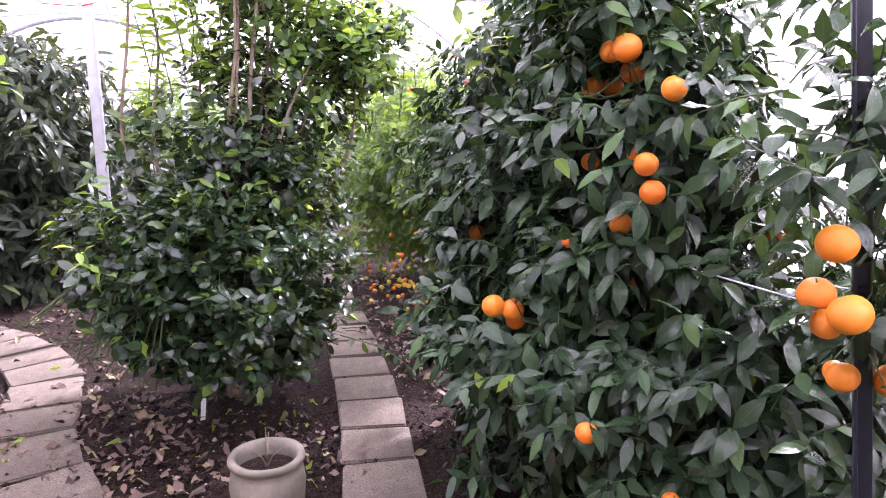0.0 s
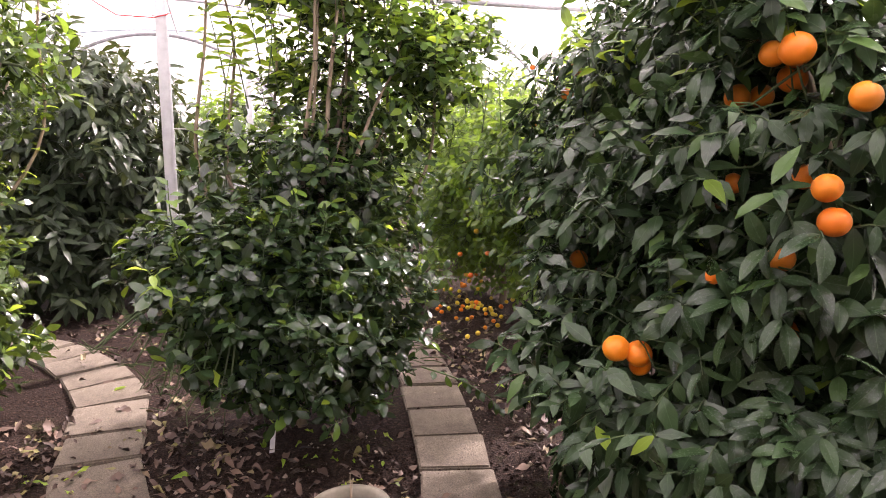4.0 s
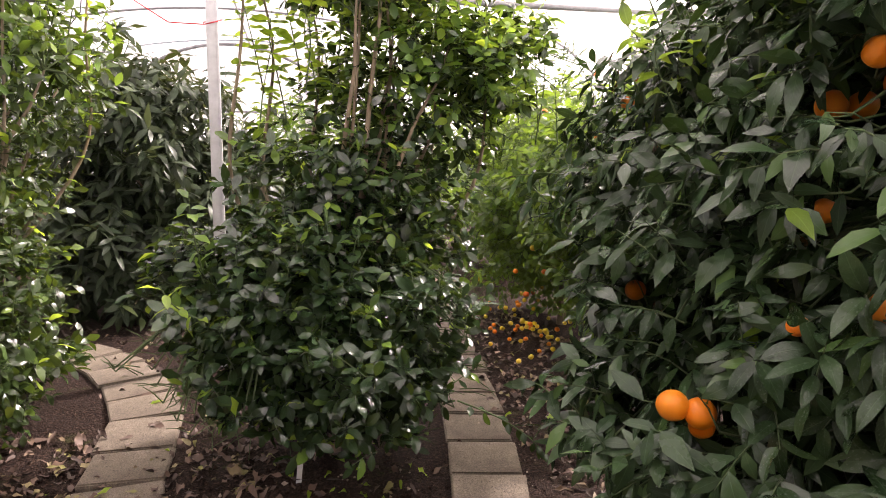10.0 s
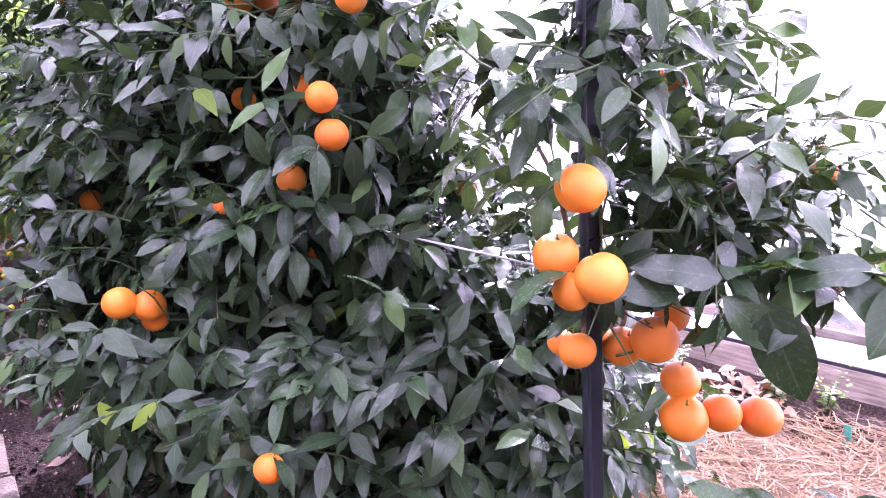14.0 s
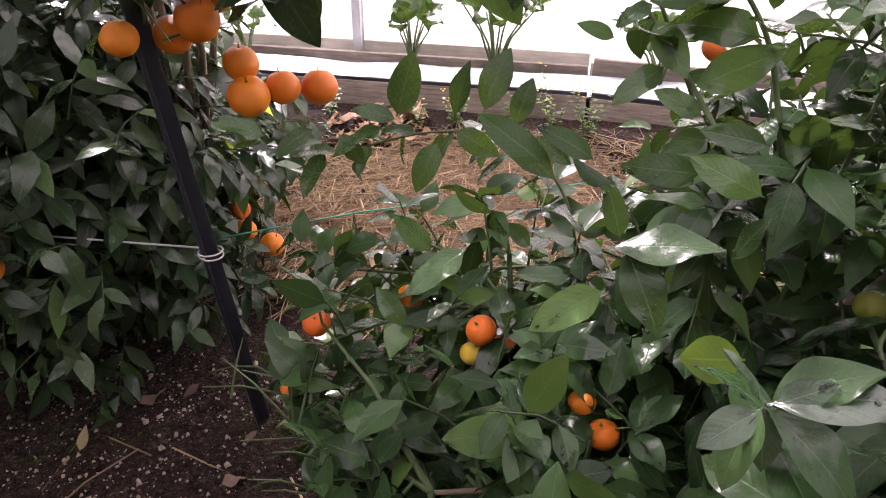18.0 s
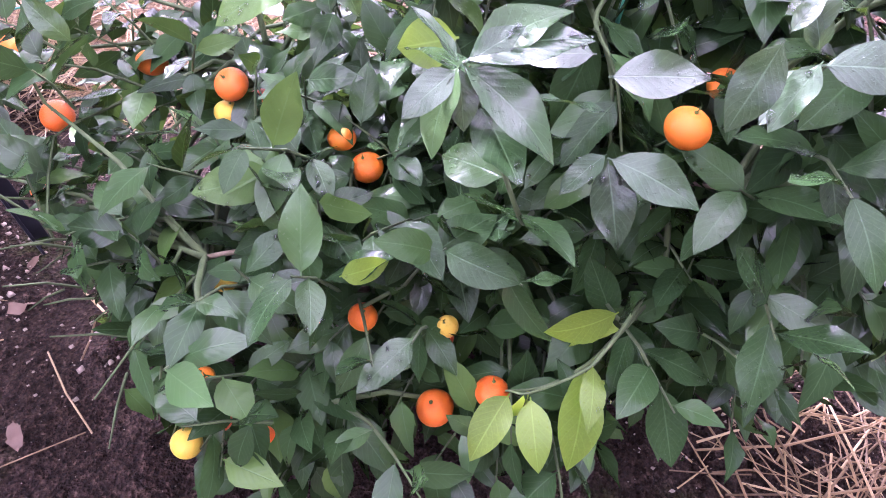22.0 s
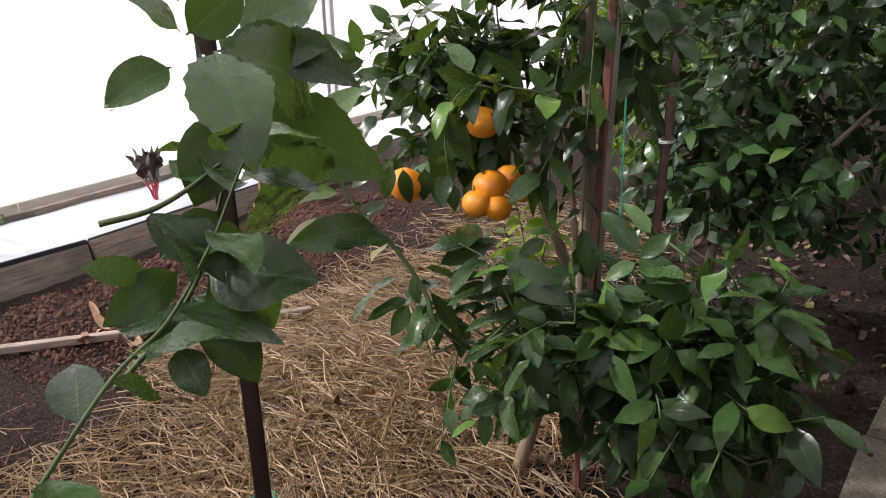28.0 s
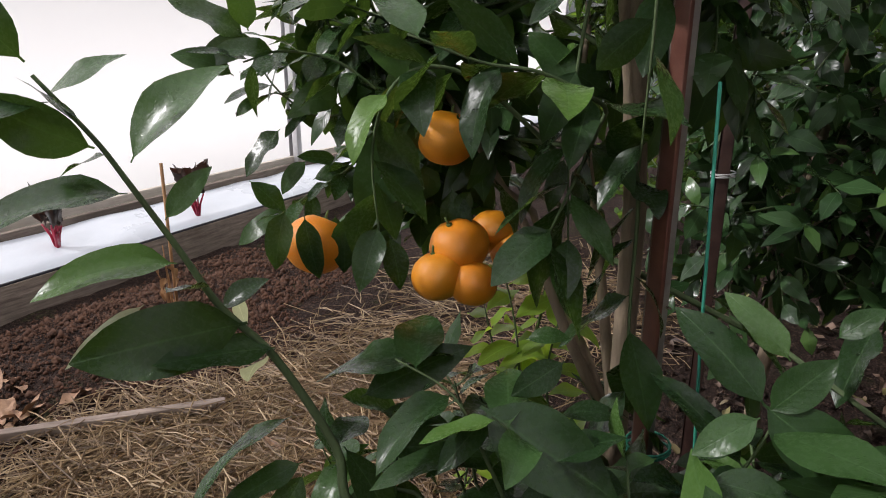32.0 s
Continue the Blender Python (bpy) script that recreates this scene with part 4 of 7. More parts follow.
spray(orange_tree, np.random.default_rng(12), [(0.969, 2.595, 1.526), (0.981, 2.489, 1.593), (0.992, 2.451, 1.647), (1.015, 2.432, 1.680)], 9, 0.09, LEAF_YOUNG, 0.42)
spray(orange_tree, np.random.default_rng(13), [(0.989, 2.580, 1.572), (0.927, 2.544, 1.675), (0.845, 2.521, 1.738)], 7, 0.08, LEAF_FINE, 0.42)
# lighter leaf materials up here stand in for roof light on the crown
for k, (x, y, z) in enumerate(((1.3, 2.2, 2.05), (1.12, 1.95, 1.95), (1.4, 2.6, 1.95), (1.05, 2.2, 1.85))):
    spray(orange_tree, np.random.default_rng(220 + k), [(x, y, z - 0.3), (x - 0.03, y - 0.02, z - 0.1), (x - 0.06, y - 0.02, z + 0.08), (x - 0.06, y, z + 0.2)], 12, 0.09, (LEAF_YOUNG, LEAF_FINE)[k % 2], 0.42)
_rng = random.Random(5)
for k in range(16):
    x, y, z = _rng.uniform(0.82, 1.35), _rng.uniform(1.6, 2.6), _rng.uniform(1.5, 1.95)
    spray(orange_tree, np.random.default_rng(250 + k), [(x + 0.12, y, z - 0.22), (x + 0.03, y - 0.02, z - 0.08), (x - 0.04, y - 0.03, z + 0.04), (x - 0.06, y - 0.03, z + 0.12)], 9, 0.088, (LEAF_GREEN, LEAF_FINE, LEAF_GREEN)[k % 3], 0.44)

CLUSTER = [(0.856, 0.985, 1.173, 0.0345), (0.859, 1.015, 1.076, 0.0325), (0.847, 0.941, 1.060, 0.0355), (1.095, 0.878, 0.783, 0.039), (1.147, 0.833, 0.788, 0.033), (1.204, 0.783, 0.776, 0.036), (1.120, 0.898, 0.836, 0.033), (1.036, 0.922, 0.926, 0.038), (1.045, 0.977, 0.897, 0.033), (0.954, 1.013, 0.907, 0.0295)]
side_tree = tree("orange_tree", (1.5, 1.25, 0), [(1.05, 1.05, 1.42, 0.26, 0.24, 0.4, 0.8), (1.45, 0.92, 1.19, 0.3, 0.24, 0.16, 1.2), (1.4, 1.2, 0.42, 0.15, 0.15, 0.2), (1.0, 1.0, 1.0, 0.12, 0.12, 0.15, 0.6), (1.1, 0.86, 1.12, 0.14, 0.14, 0.14, 1.2), (1.4, 1.05, 1.42, 0.22, 0.16, 0.14, 0.6)], 230, 7, 0.08, 0.39, LEAF_ORANGE,
                 "slender orange tree with heavy orange clusters, tied to a stake", seed=5, trunk_r=0.02, near=(0.9, 0.95, 1.2), single=300, droop=0.35, face=0.5, shell=0.9, rise=0.3, bare=CLUSTER, side=(0.0, 0.5, 1.25))
hang(side_tree, CLUSTER, ORANGE, 0.036, "orange", 7)
hang(side_tree, [(0.842, 0.978, 1.034, 0.027), (1.018, 1.072, 0.887, 0.024), (1.090, 0.916, 0.955, 0.029), (1.501, 1.096, 1.343, 0.038), (1.52, 0.79, 1.16, 0.032)], ORANGE, 0.034, "orange", cover=(LEAF_ORANGE, 0.105, 2))
hang(side_tree, [(1.369, 1.010, 0.306, 0.0315), (1.376, 1.082, 0.336, 0.028), (1.438, 1.125, 0.360, 0.0275), (1.433, 1.113, 0.429, 0.024)], ORANGE, 0.029, "orange", 4)
for k, pts in enumerate(([(0.971, 0.985, 1.010), (1.020, 0.933, 1.033), (1.087, 0.824, 1.050), (1.109, 0.727, 1.069), (1.070, 0.601, 1.076)],
                         [(0.934, 1.000, 1.125), (0.997, 0.992, 1.155), (1.234, 0.926, 1.170), (1.460, 0.842, 1.172), (1.576, 0.726, 1.149)],
                         [(0.939, 1.021, 1.244), (0.874, 1.056, 1.287), (0.809, 1.078, 1.313), (0.789, 1.114, 1.332), (0.767, 1.150, 1.365)])):
    spray(side_tree, np.random.default_rng(30 + k), pts, 14, 0.095, LEAF_ORANGE, 0.39)

bush = tree("calamondin_bush", (0.08, 3.6, 0), [(0.0, 3.5, 0.58, 0.70, 0.58, 0.42), (-0.1, 3.35, 0.85, 0.5, 0.35, 0.25), (0.1, 3.75, 1.2, 0.45, 0.4, 0.42, 0.36), (0.55, 3.85, 1.7, 0.5, 0.36, 0.45, 0.38), (0.85, 3.7, 1.75, 0.4, 0.3, 0.22, 0.5), (0.25, 3.8, 2.2, 0.5, 0.4, 0.3, 0.3), (0.3, 3.75, 1.05, 0.42, 0.35, 0.32, 0.6)], 2500, 8, 0.074, 0.46, LEAF_BUSH,
            "dense dark-leaved citrus bush between two slab paths", "bush", seed=7, trunk_r=0.026, fork=0.35, near=(0.0, 2.9, 0.7), single=300, shoot=0.12, rows=ROWS_BLUNT_MID,
            shell=0.55, young=0.03, limbs=14, face=0.4, rise=0.8, droop=0.1, planes=[(1, 0, -0.35, 0.42), (-1, 0, -0.9, -0.02)], fresh=(1.25, 0.6, LEAF_FINE))
for k, (x, y) in enumerate(((-0.2, 3.75), (0.0, 3.9), (0.3, 3.7), (0.55, 3.9), (0.75, 3.75), (0.15, 3.6), (-0.32, 3.6))):
    spray(bush, np.random.default_rng(60 + k), [(0.08 + 0.3 * (x - 0.08), 3.65, 0.7), (x, y, 1.2), (x + 0.05, y, 1.8), (x + 0.1 * (k - 3) * 0.3, y, 2.35)], 50, 0.082, (LEAF_BUSH, LEAF_KUMQUAT)[k in (0, 6)], 0.5, thick=0.011, bark=BARK)
spray(bush, np.random.default_rng(70), [(-0.35, 3.1, 0.75), (-0.45, 2.95, 0.85), (-0.49, 2.85, 0.95)], 9, 0.07, LEAF_YOUNG, 0.45)
spray(bush, np.random.default_rng(71), [(-0.4, 3.2, 0.9), (-0.42, 3.1, 1.1), (-0.42, 3.05, 1.22)], 12, 0.07, LEAF_FINE, 0.45)
spray(bush, np.random.default_rng(72), [(0.5, 3.0, 0.45), (0.62, 2.9, 0.42), (0.72, 2.85, 0.36), (0.78, 2.82, 0.3)], 14, 0.055, LEAF_BUSH, 0.5)
# yellow-green sprays near the top: the backlit glow is put into leaf colour
for k, (x, y, z) in enumerate(((-0.02, 3.6, 2.05), (0.12, 3.65, 2.2), (-0.22, 3.7, 1.75), (0.75, 3.6, 2.0), (1.0, 3.6, 1.85), (0.5, 3.6, 2.1))):
    spray(bush, np.random.default_rng(90 + k), [(x, y, z - 0.45), (x + 0.02, y - 0.03, z - 0.2), (x + 0.06 * (k % 3 - 1), y - 0.06, z), (x + 0.1 * (k % 3 - 1), y - 0.08, z + 0.12)], 14, 0.085, (LEAF_YOUNG, LEAF_FINE)[k > 2], 0.45)
for k, (x, z) in enumerate(((-0.25, 1.9), (-0.16, 1.8), (-0.02, 1.86), (0.06, 1.78), (-0.1, 2.0), (0.24, 1.9), (0.45, 1.84), (0.62, 1.9), (0.72, 1.86), (0.9, 1.8), (1.0, 1.76), (1.1, 1.7))):
    spray(bush, np.random.default_rng(300 + k), [(x + 0.06, 3.72, z - 0.3), (x + 0.03, 3.68, z - 0.14), (x, 3.63, z), (x - 0.02 + 0.03 * (k % 3), 3.6, z + 0.12)], 18, 0.098 if k < 5 else 0.085, LEAF_YOUNG if k < 5 else (LEAF_FINE, LEAF_KUMQUAT)[k % 2], 0.44)
spray(bush, np.random.default_rng(320), [(-0.3, 3.45, 0.8), (-0.4, 3.4, 0.95), (-0.46, 3.36, 1.05)], 12, 0.075, LEAF_FINE, 0.42)
left_bush = tree("citrus_bush", (-1.6, 4.2, 0), [(-1.66, 4.1, 0.55, 0.5, 0.5, 0.5), (-1.65, 4.25, 1.2, 0.58, 0.5, 0.45, 0.38), (-1.75, 4.25, 1.9, 0.62, 0.5, 0.45, 0.36), (-1.2, 4.3, 1.75, 0.3, 0.3, 0.4, 0.35)], 1250, 8, 0.078, 0.44, LEAF_SUNLIT,
                 "glossy citrus bush beside the curved slab path", "bush", seed=9, trunk_r=0.03, near=(-1.2, 3.6, 0.8), single=200, rows=ROWS_BLUNT_MID, young=0.03, shell=0.7, limbs=14, face=0.4, rise=0.7, droop=0.1, fresh=(1.4, 0.5, LEAF_FINE))
for k, (x, y) in enumerate(((-1.9, 4.1), (-1.6, 4.3), (-1.35, 4.1), (-1.1, 4.4))):
    spray(left_bush, np.random.default_rng(80 + k), [(-1.6, 4.2, 0.6), (x, y, 1.3), (x + 0.05, y, 1.9), (x + 0.1, y, 2.3)], 40, 0.07, (LEAF_BUSH, LEAF_YOUNG)[k == 3], 0.5, thick=0.011, bark=BARK)
loquat = tree("loquat_tree", (-1.2, 6.6, 0), [(-1.2, 6.5, 1.25, 0.75, 0.6, 0.9), (-1.3, 6.3, 0.55, 0.7, 0.5, 0.5), (-0.5, 6.9, 0.7, 0.5, 0.4, 0.65)], 1100, 8, 0.16, 0.3, LEAF_DARK,
              "dark broad-leaved loquat tree", seed=11, trunk_r=0.04, droop=0.6, rows=ROWS_MID)
kumquat = tree("kumquat_bush", (2.0, 5.5, 0), [(2.05, 5.7, 1.0, 0.75, 1.0, 0.85), (2.1, 4.4, 1.0, 0.65, 0.6, 0.95), (1.8, 4.9, 1.15, 0.4, 0.5, 0.5, 0.7)], 3400, 8, 0.075, 0.48, LEAF_KUMQUAT,
               "fine-leaved kumquat bush with small yellow and orange fruit", "bush", seed=13, rows=ROWS_BLUNT_MID, shell=0.7, limbs=12)
hang(kumquat, [(1.769, 5.017, 1.331), (1.868, 5.043, 1.033), (1.80, 4.604, 1.459), (1.75, 4.267, 1.775), (1.72, 4.5, 1.832), (1.6, 5.0, 1.63), (1.5, 5.2, 0.5), (1.55, 5.0, 0.7), (1.6, 4.9, 0.55), (1.55, 5.1, 0.35), (1.7, 4.4, 0.9), (1.62, 5.3, 1.0)],
     MANDARIN + MANDARIN_PALE + UNRIPE, 0.021, "kumquat", 3, False)
_rng = random.Random(77)
hang(kumquat, [(1.6 + _rng.gauss(0, 0.15), 5.2 + _rng.gauss(0, 0.4), 0.03 + abs(_rng.gauss(0, 0.16))) for _ in range(80)], MANDARIN_PALE + UNRIPE + UNRIPE, 0.017, "kumquat", 9, False)
tree("citrus_tree", (2.5, 7.9, 0), [(2.5, 7.9, 0.95, 0.8, 0.8, 0.9)], 1400, 7, 0.085, 0.42, LEAF_KUMQUAT, "light green citrus tree far down the tunnel", seed=15, rows=ROWS_FAR, group="far trees")
tree("citrus_tree", (1.75, 9.9, 0), [(1.75, 9.9, 0.9, 0.9, 0.5, 0.9)], 900, 7, 0.09, 0.42, LEAF_KUMQUAT, "light green citrus tree far down the tunnel", seed=27, rows=ROWS_FAR, group="far trees")
tree("citrus_tree", (0.0, 8.2, 0), [(0.0, 8.2, 0.9, 1.0, 0.6, 0.9)], 1300, 7, 0.09, 0.42, LEAF_KUMQUAT, "light green citrus tree far down the tunnel", seed=16, rows=ROWS_FAR, group="far trees")
tree("citrus_tree", (-2.9, 6.4, 0), [(-2.9, 6.4, 0.95, 0.85, 0.7, 0.95)], 700, 7, 0.08, 0.48, LEAF_BUSH, "dark green citrus tree behind the tub", seed=18, rows=ROWS_FAR, group="far trees")
tree("citrus_tree", (-2.6, 9.3, 0), [(-2.6, 9.3, 1.1, 1.2, 0.7, 1.1)], 900, 7, 0.08, 0.48, LEAF_FINE, "light green citrus tree far down the tunnel", seed=20, rows=ROWS_FAR, group="far trees")

FREE_MANDARINS = [(0.494, 0.227, 0.409, 0.0185), (0.407, 0.074, 0.362, 0.0215), (0.768, 0.393, 0.569, 0.023), (0.922, 0.714, 0.422, 0.026), (0.421, 0.141, 0.311, 0.0245)]
PALE_MANDARINS = [(0.464, 0.126, 0.421, 0.014), (0.637, 0.216, 0.528, 0.021), (0.759, 0.404, 0.531, 0.018), (0.658, 0.246, 0.558, 0.018), (0.569, 0.405, 0.403, 0.0165), (0.475, 0.432, 0.324, 0.014), (0.400, 0.447, 0.294, 0.0195), (0.636, -0.029, 0.654, 0.0175)]
mandarin = tree("mandarin_bush", (0.85, 0.1, 0), [(0.8, 0.3, 0.32, 0.36, 0.5, 0.3), (0.72, -0.12, 0.42, 0.32, 0.42, 0.36), (0.62, 0.2, 0.35, 0.28, 0.35, 0.28), (0.82, -0.15, 0.8, 0.28, 0.36, 0.24), (0.92, 0.32, 0.52, 0.28, 0.38, 0.16, 0.5), (0.55, -0.28, 0.55, 0.2, 0.2, 0.28)], 1000, 7, 0.079, 0.47, LEAF_MAND,
                "low spreading mandarin bush with small orange fruit", "bush", seed=17, trunk_r=0.02, fork=0.2, near=(0.4, 0.1, 0.7), single=300, droop=0.3, face=0.25, shell=0.6, limbs=10, shoot=0.14, bare=FREE_MANDARINS + PALE_MANDARINS + [(0.455, -0.08, 0.708, 0.0215)], side=(-0.02, 0.2, 1.06), planes=[(-0.67, 1, 0, 0.22)])
hang(mandarin, FREE_MANDARINS, MANDARIN, 0.022, "mandarin", 3)
hang(mandarin, [(0.821, 0.732, 0.349, 0.017), (0.783, 0.361, 0.534, 0.019), (0.679, 0.383, 0.467, 0.015), (0.693, 0.364, 0.463, 0.016), (0.407, 0.356, 0.285, 0.016), (0.492, 0.129, 0.362, 0.017), (0.631, 0.284, 0.436, 0.018), (0.542, -0.153, 0.699, 0.018), (0.457, -0.221, 0.562, 0.016), (0.512, 0.249, 0.326, 0.016), (0.431, 0.411, 0.289, 0.014), (0.86, 0.52, 0.55, 0.022), (0.93, 0.12, 0.95, 0.022),
                (0.573, -0.382, 0.351, 0.018), (0.66, -0.44, 0.36, 0.02)], MANDARIN, 0.02, "mandarin", cover=(LEAF_MAND, 0.075, 1))
hang(mandarin, PALE_MANDARINS, UNRIPE + MANDARIN_PALE, 0.019, "mandarin", 6, cover=(LEAF_MAND, 0.075, 1))
hang(mandarin, [(0.455, -0.08, 0.708, 0.0215)], MANDARIN_PALE, 0.0215, "mandarin", 12)
for k, (pts, count, size, mat) in enumerate((
        ([(0.98, 0.12, 0.85), (0.960, 0.206, 1.010), (1.016, 0.260, 1.084), (1.047, 0.349, 1.090), (1.050, 0.471, 1.096), (1.036, 0.601, 1.095), (1.015, 0.755, 1.067)], 15, 0.13, LEAF_MAND),
        ([(0.9, 0.25, 0.55), (0.992, 0.285, 0.670), (1.039, 0.337, 0.725), (1.078, 0.409, 0.753), (1.106, 0.544, 0.738), (1.109, 0.675, 0.698), (1.102, 0.811, 0.671)], 22, 0.085, LEAF_GREEN),
        ([(0.62, -0.12, 0.5), (0.53, -0.17, 0.68), (0.473, -0.212, 0.827), (0.459, -0.237, 0.889), (0.443, -0.261, 0.940), (0.425, -0.290, 0.980), (0.393, -0.329, 1.026)], 16, 0.105, LEAF_GREEN),
        ([(0.53, -0.17, 0.68), (0.492, -0.223, 0.804), (0.514, -0.294, 0.793), (0.528, -0.372, 0.788), (0.531, -0.470, 0.806), (0.501, -0.520, 0.842), (0.476, -0.559, 0.882), (0.434, -0.642, 0.990), (0.434, -0.71, 1.02), (0.43, -0.77, 1.08), (0.41, -0.80, 1.15), (0.388, -0.82, 1.2)], 26, 0.1, LEAF_GREEN),
        ([(0.6, -0.3, 0.45), (0.52, -0.44, 0.43), (0.45, -0.52, 0.40)], 9, 0.075, LEAF_GREEN),
        ([(0.62, -0.25, 0.5), (0.55, -0.36, 0.6), (0.48, -0.42, 0.66), (0.4, -0.45, 0.68)], 12, 0.085, LEAF_GREEN),
        ([(0.6, -0.2, 0.6), (0.5, -0.22, 0.74), (0.42, -0.22, 0.8), (0.36, -0.24, 0.82)], 11, 0.1, LEAF_MAND),
        ([(0.624, -0.015, 0.760), (0.567, -0.037, 0.710), (0.521, -0.037, 0.660), (0.505, -0.037, 0.622)], 9, 0.09, LEAF_MAND),
        ([(0.52, 0.03, 0.55), (0.431, 0.066, 0.622), (0.430, 0.098, 0.704), (0.415, 0.127, 0.780), (0.416, 0.134, 0.799)], 7, 0.095, LEAF_MAND),
        ([(0.582, -0.194, 0.591), (0.565, -0.305, 0.571), (0.569, -0.411, 0.589), (0.545, -0.470, 0.635), (0.504, -0.528, 0.673)], 16, 0.075, LEAF_GREEN),
        ([(0.584, -0.132, 0.813), (0.611, -0.076, 0.798), (0.583, -0.018, 0.756), (0.530, -0.031, 0.720), (0.484, -0.038, 0.661)], 10, 0.095, LEAF_MAND),
        ([(0.7, 0.42, 0.45), (0.62, 0.43, 0.4), (0.52, 0.44, 0.31), (0.45, 0.43, 0.23)], 14, 0.07, LEAF_MAND),
        ([(0.7, 0.05, 0.6), (0.75, 0.0, 0.85), (0.8, -0.05, 1.0), (0.82, -0.12, 1.12)], 10, 0.1, LEAF_MAND),
        ([(0.7, -0.25, 0.6), (0.72, -0.3, 0.8), (0.66, -0.38, 0.92)], 10, 0.095, LEAF_GREEN))):
    spray(mandarin, np.random.default_rng(100 + k), pts, count, size, mat, 0.46)
low = [(0.442, -0.097, 0.474), (0.413, -0.064, 0.464), (0.387, -0.025, 0.443), (0.374, 0.025, 0.420), (0.382, 0.066, 0.403)]
spray(mandarin, np.random.default_rng(120), low, 3, 0.08, LEAF_YOUNG, 0.5, thick=0.004)
blades(mandarin, [((0.340, 0.004, 0.496), (0.247, 0.018, 0.472)),
         ((0.329, 0.056, 0.474), (0.256, 0.061, 0.464)),
         ((0.335, 0.076, 0.473), (0.276, 0.124, 0.463)),
         ((0.381, -0.035, 0.539), (0.351, 0.035, 0.524)),
         ((0.441, 0.245, 0.541), (0.431, 0.197, 0.562))], LEAF_YOUNG, (-1.0, 0, 0), 0.46, 33)
spray(mandarin, np.random.default_rng(121), [(0.440, -0.091, 0.497), (0.393, -0.056, 0.511), (0.357, -0.022, 0.510), (0.338, 0.005, 0.501), (0.330, 0.057, 0.480), (0.334, 0.077, 0.479)], 3, 0.06, LEAF_YOUNG, 0.4, thick=0.0028)

# leaves that stand out singly
blades(mandarin, [((0.407, 0.138, 0.802), (0.371, 0.177, 0.753)),
         ((0.407, 0.138, 0.802), (0.356, 0.056, 0.772)),
         ((0.408, 0.139, 0.803), (0.423, 0.166, 0.842)),
         ((0.408, 0.136, 0.803), (0.401, 0.054, 0.850)),
         ((0.406, 0.140, 0.799), (0.387, 0.183, 0.774)),
         ((0.407, 0.134, 0.802), (0.406, 0.096, 0.833)),
         ((0.407, 0.138, 0.800), (0.376, 0.136, 0.767))], LEAF_WAXY_SHEEN, (-0.25, 0, 0), 0.48, 32)
blades(mandarin, [((0.381, 0.020, 0.734), (0.331, -0.046, 0.735)),
         ((0.380, 0.020, 0.733), (0.325, 0.015, 0.688)),
         ((0.416, 0.021, 0.785), (0.386, -0.041, 0.806)),
         ((0.427, 0.030, 0.798), (0.437, 0.085, 0.799)),
         ((0.401, 0.020, 0.762), (0.419, 0.075, 0.773)),
         ((0.383, 0.020, 0.736), (0.370, 0.059, 0.713))], LEAF_WAXY_SHEEN, (-0.25, 0, 0), 0.48, 88)
blades(mandarin, [((0.348, -0.062, 0.851), (0.325, -0.034, 0.798)),
         ((0.330, -0.081, 0.846), (0.316, -0.053, 0.806)),
         ((0.349, -0.064, 0.855), (0.347, -0.072, 0.884))], LEAF_WAXY_SHEEN, (-0.25, 0, 0), 0.48, 89)
blades(mandarin, [((0.416, -0.808, 1.265), (0.385, -0.975, 1.212)), ((0.516, -0.901, 1.188), (0.366, -0.999, 1.113)), ((0.53, -0.935, 1.267), (0.511, -1.060, 1.320)), ((0.437, -0.813, 1.262), (0.325, -0.739, 1.215)),
         ((0.486, -0.858, 1.257), (0.399, -0.929, 1.260)),
         ((0.466, -0.890, 1.273), (0.370, -0.950, 1.223))], LEAF_GREEN, (-1.1, 0.9, 0), 0.5, 66, ROWS_TOOTHED)
blades(mandarin, [((0.393, -0.832, 1.175), (0.418, -0.936, 1.005))], LEAF_GREEN, (-1.1, 0.9, 0), 0.56, 67, ROWS_TOOTHED)
blades(mandarin, [((0.459, -0.782, 1.039), (0.338, -0.796, 1.066)), ((0.459, -0.782, 1.039), (0.410, -0.839, 0.942)),
         ((0.536, -0.858, 1.275), (0.545, -0.800, 1.345)),
         ((0.501, -0.783, 1.032), (0.501, -0.692, 1.015)),
         ((0.502, -0.883, 1.185), (0.496, -0.803, 1.111)),
         ((0.540, -0.843, 1.240), (0.550, -0.764, 1.225)),
         ((0.517, -0.895, 1.350), (0.522, -0.841, 1.322)),
         ((0.533, -0.862, 1.272), (0.480, -0.902, 1.321)),
         ((0.494, -0.841, 1.086), (0.498, -0.762, 1.067)),
         ((0.472, -0.855, 1.060), (0.477, -0.794, 1.059)),
         ((0.480, -0.791, 1.003), (0.399, -0.779, 0.928)),
         ((0.481, -0.785, 0.999), (0.480, -0.705, 0.988)),
         ((0.477, -0.747, 0.963), (0.427, -0.732, 0.929)),
         ((0.516, -0.755, 1.035), (0.524, -0.699, 1.065))], LEAF_GREEN, (-0.8, 0.7, 0), 0.58, 68)
spray(mandarin, np.random.default_rng(210), [(0.566, -0.722, 0.897), (0.538, -0.783, 0.954), (0.522, -0.819, 1.003), (0.528, -0.866, 1.070), (0.532, -0.901, 1.138), (0.535, -0.914, 1.180)], 2, 0.1, LEAF_GREEN, 0.5)
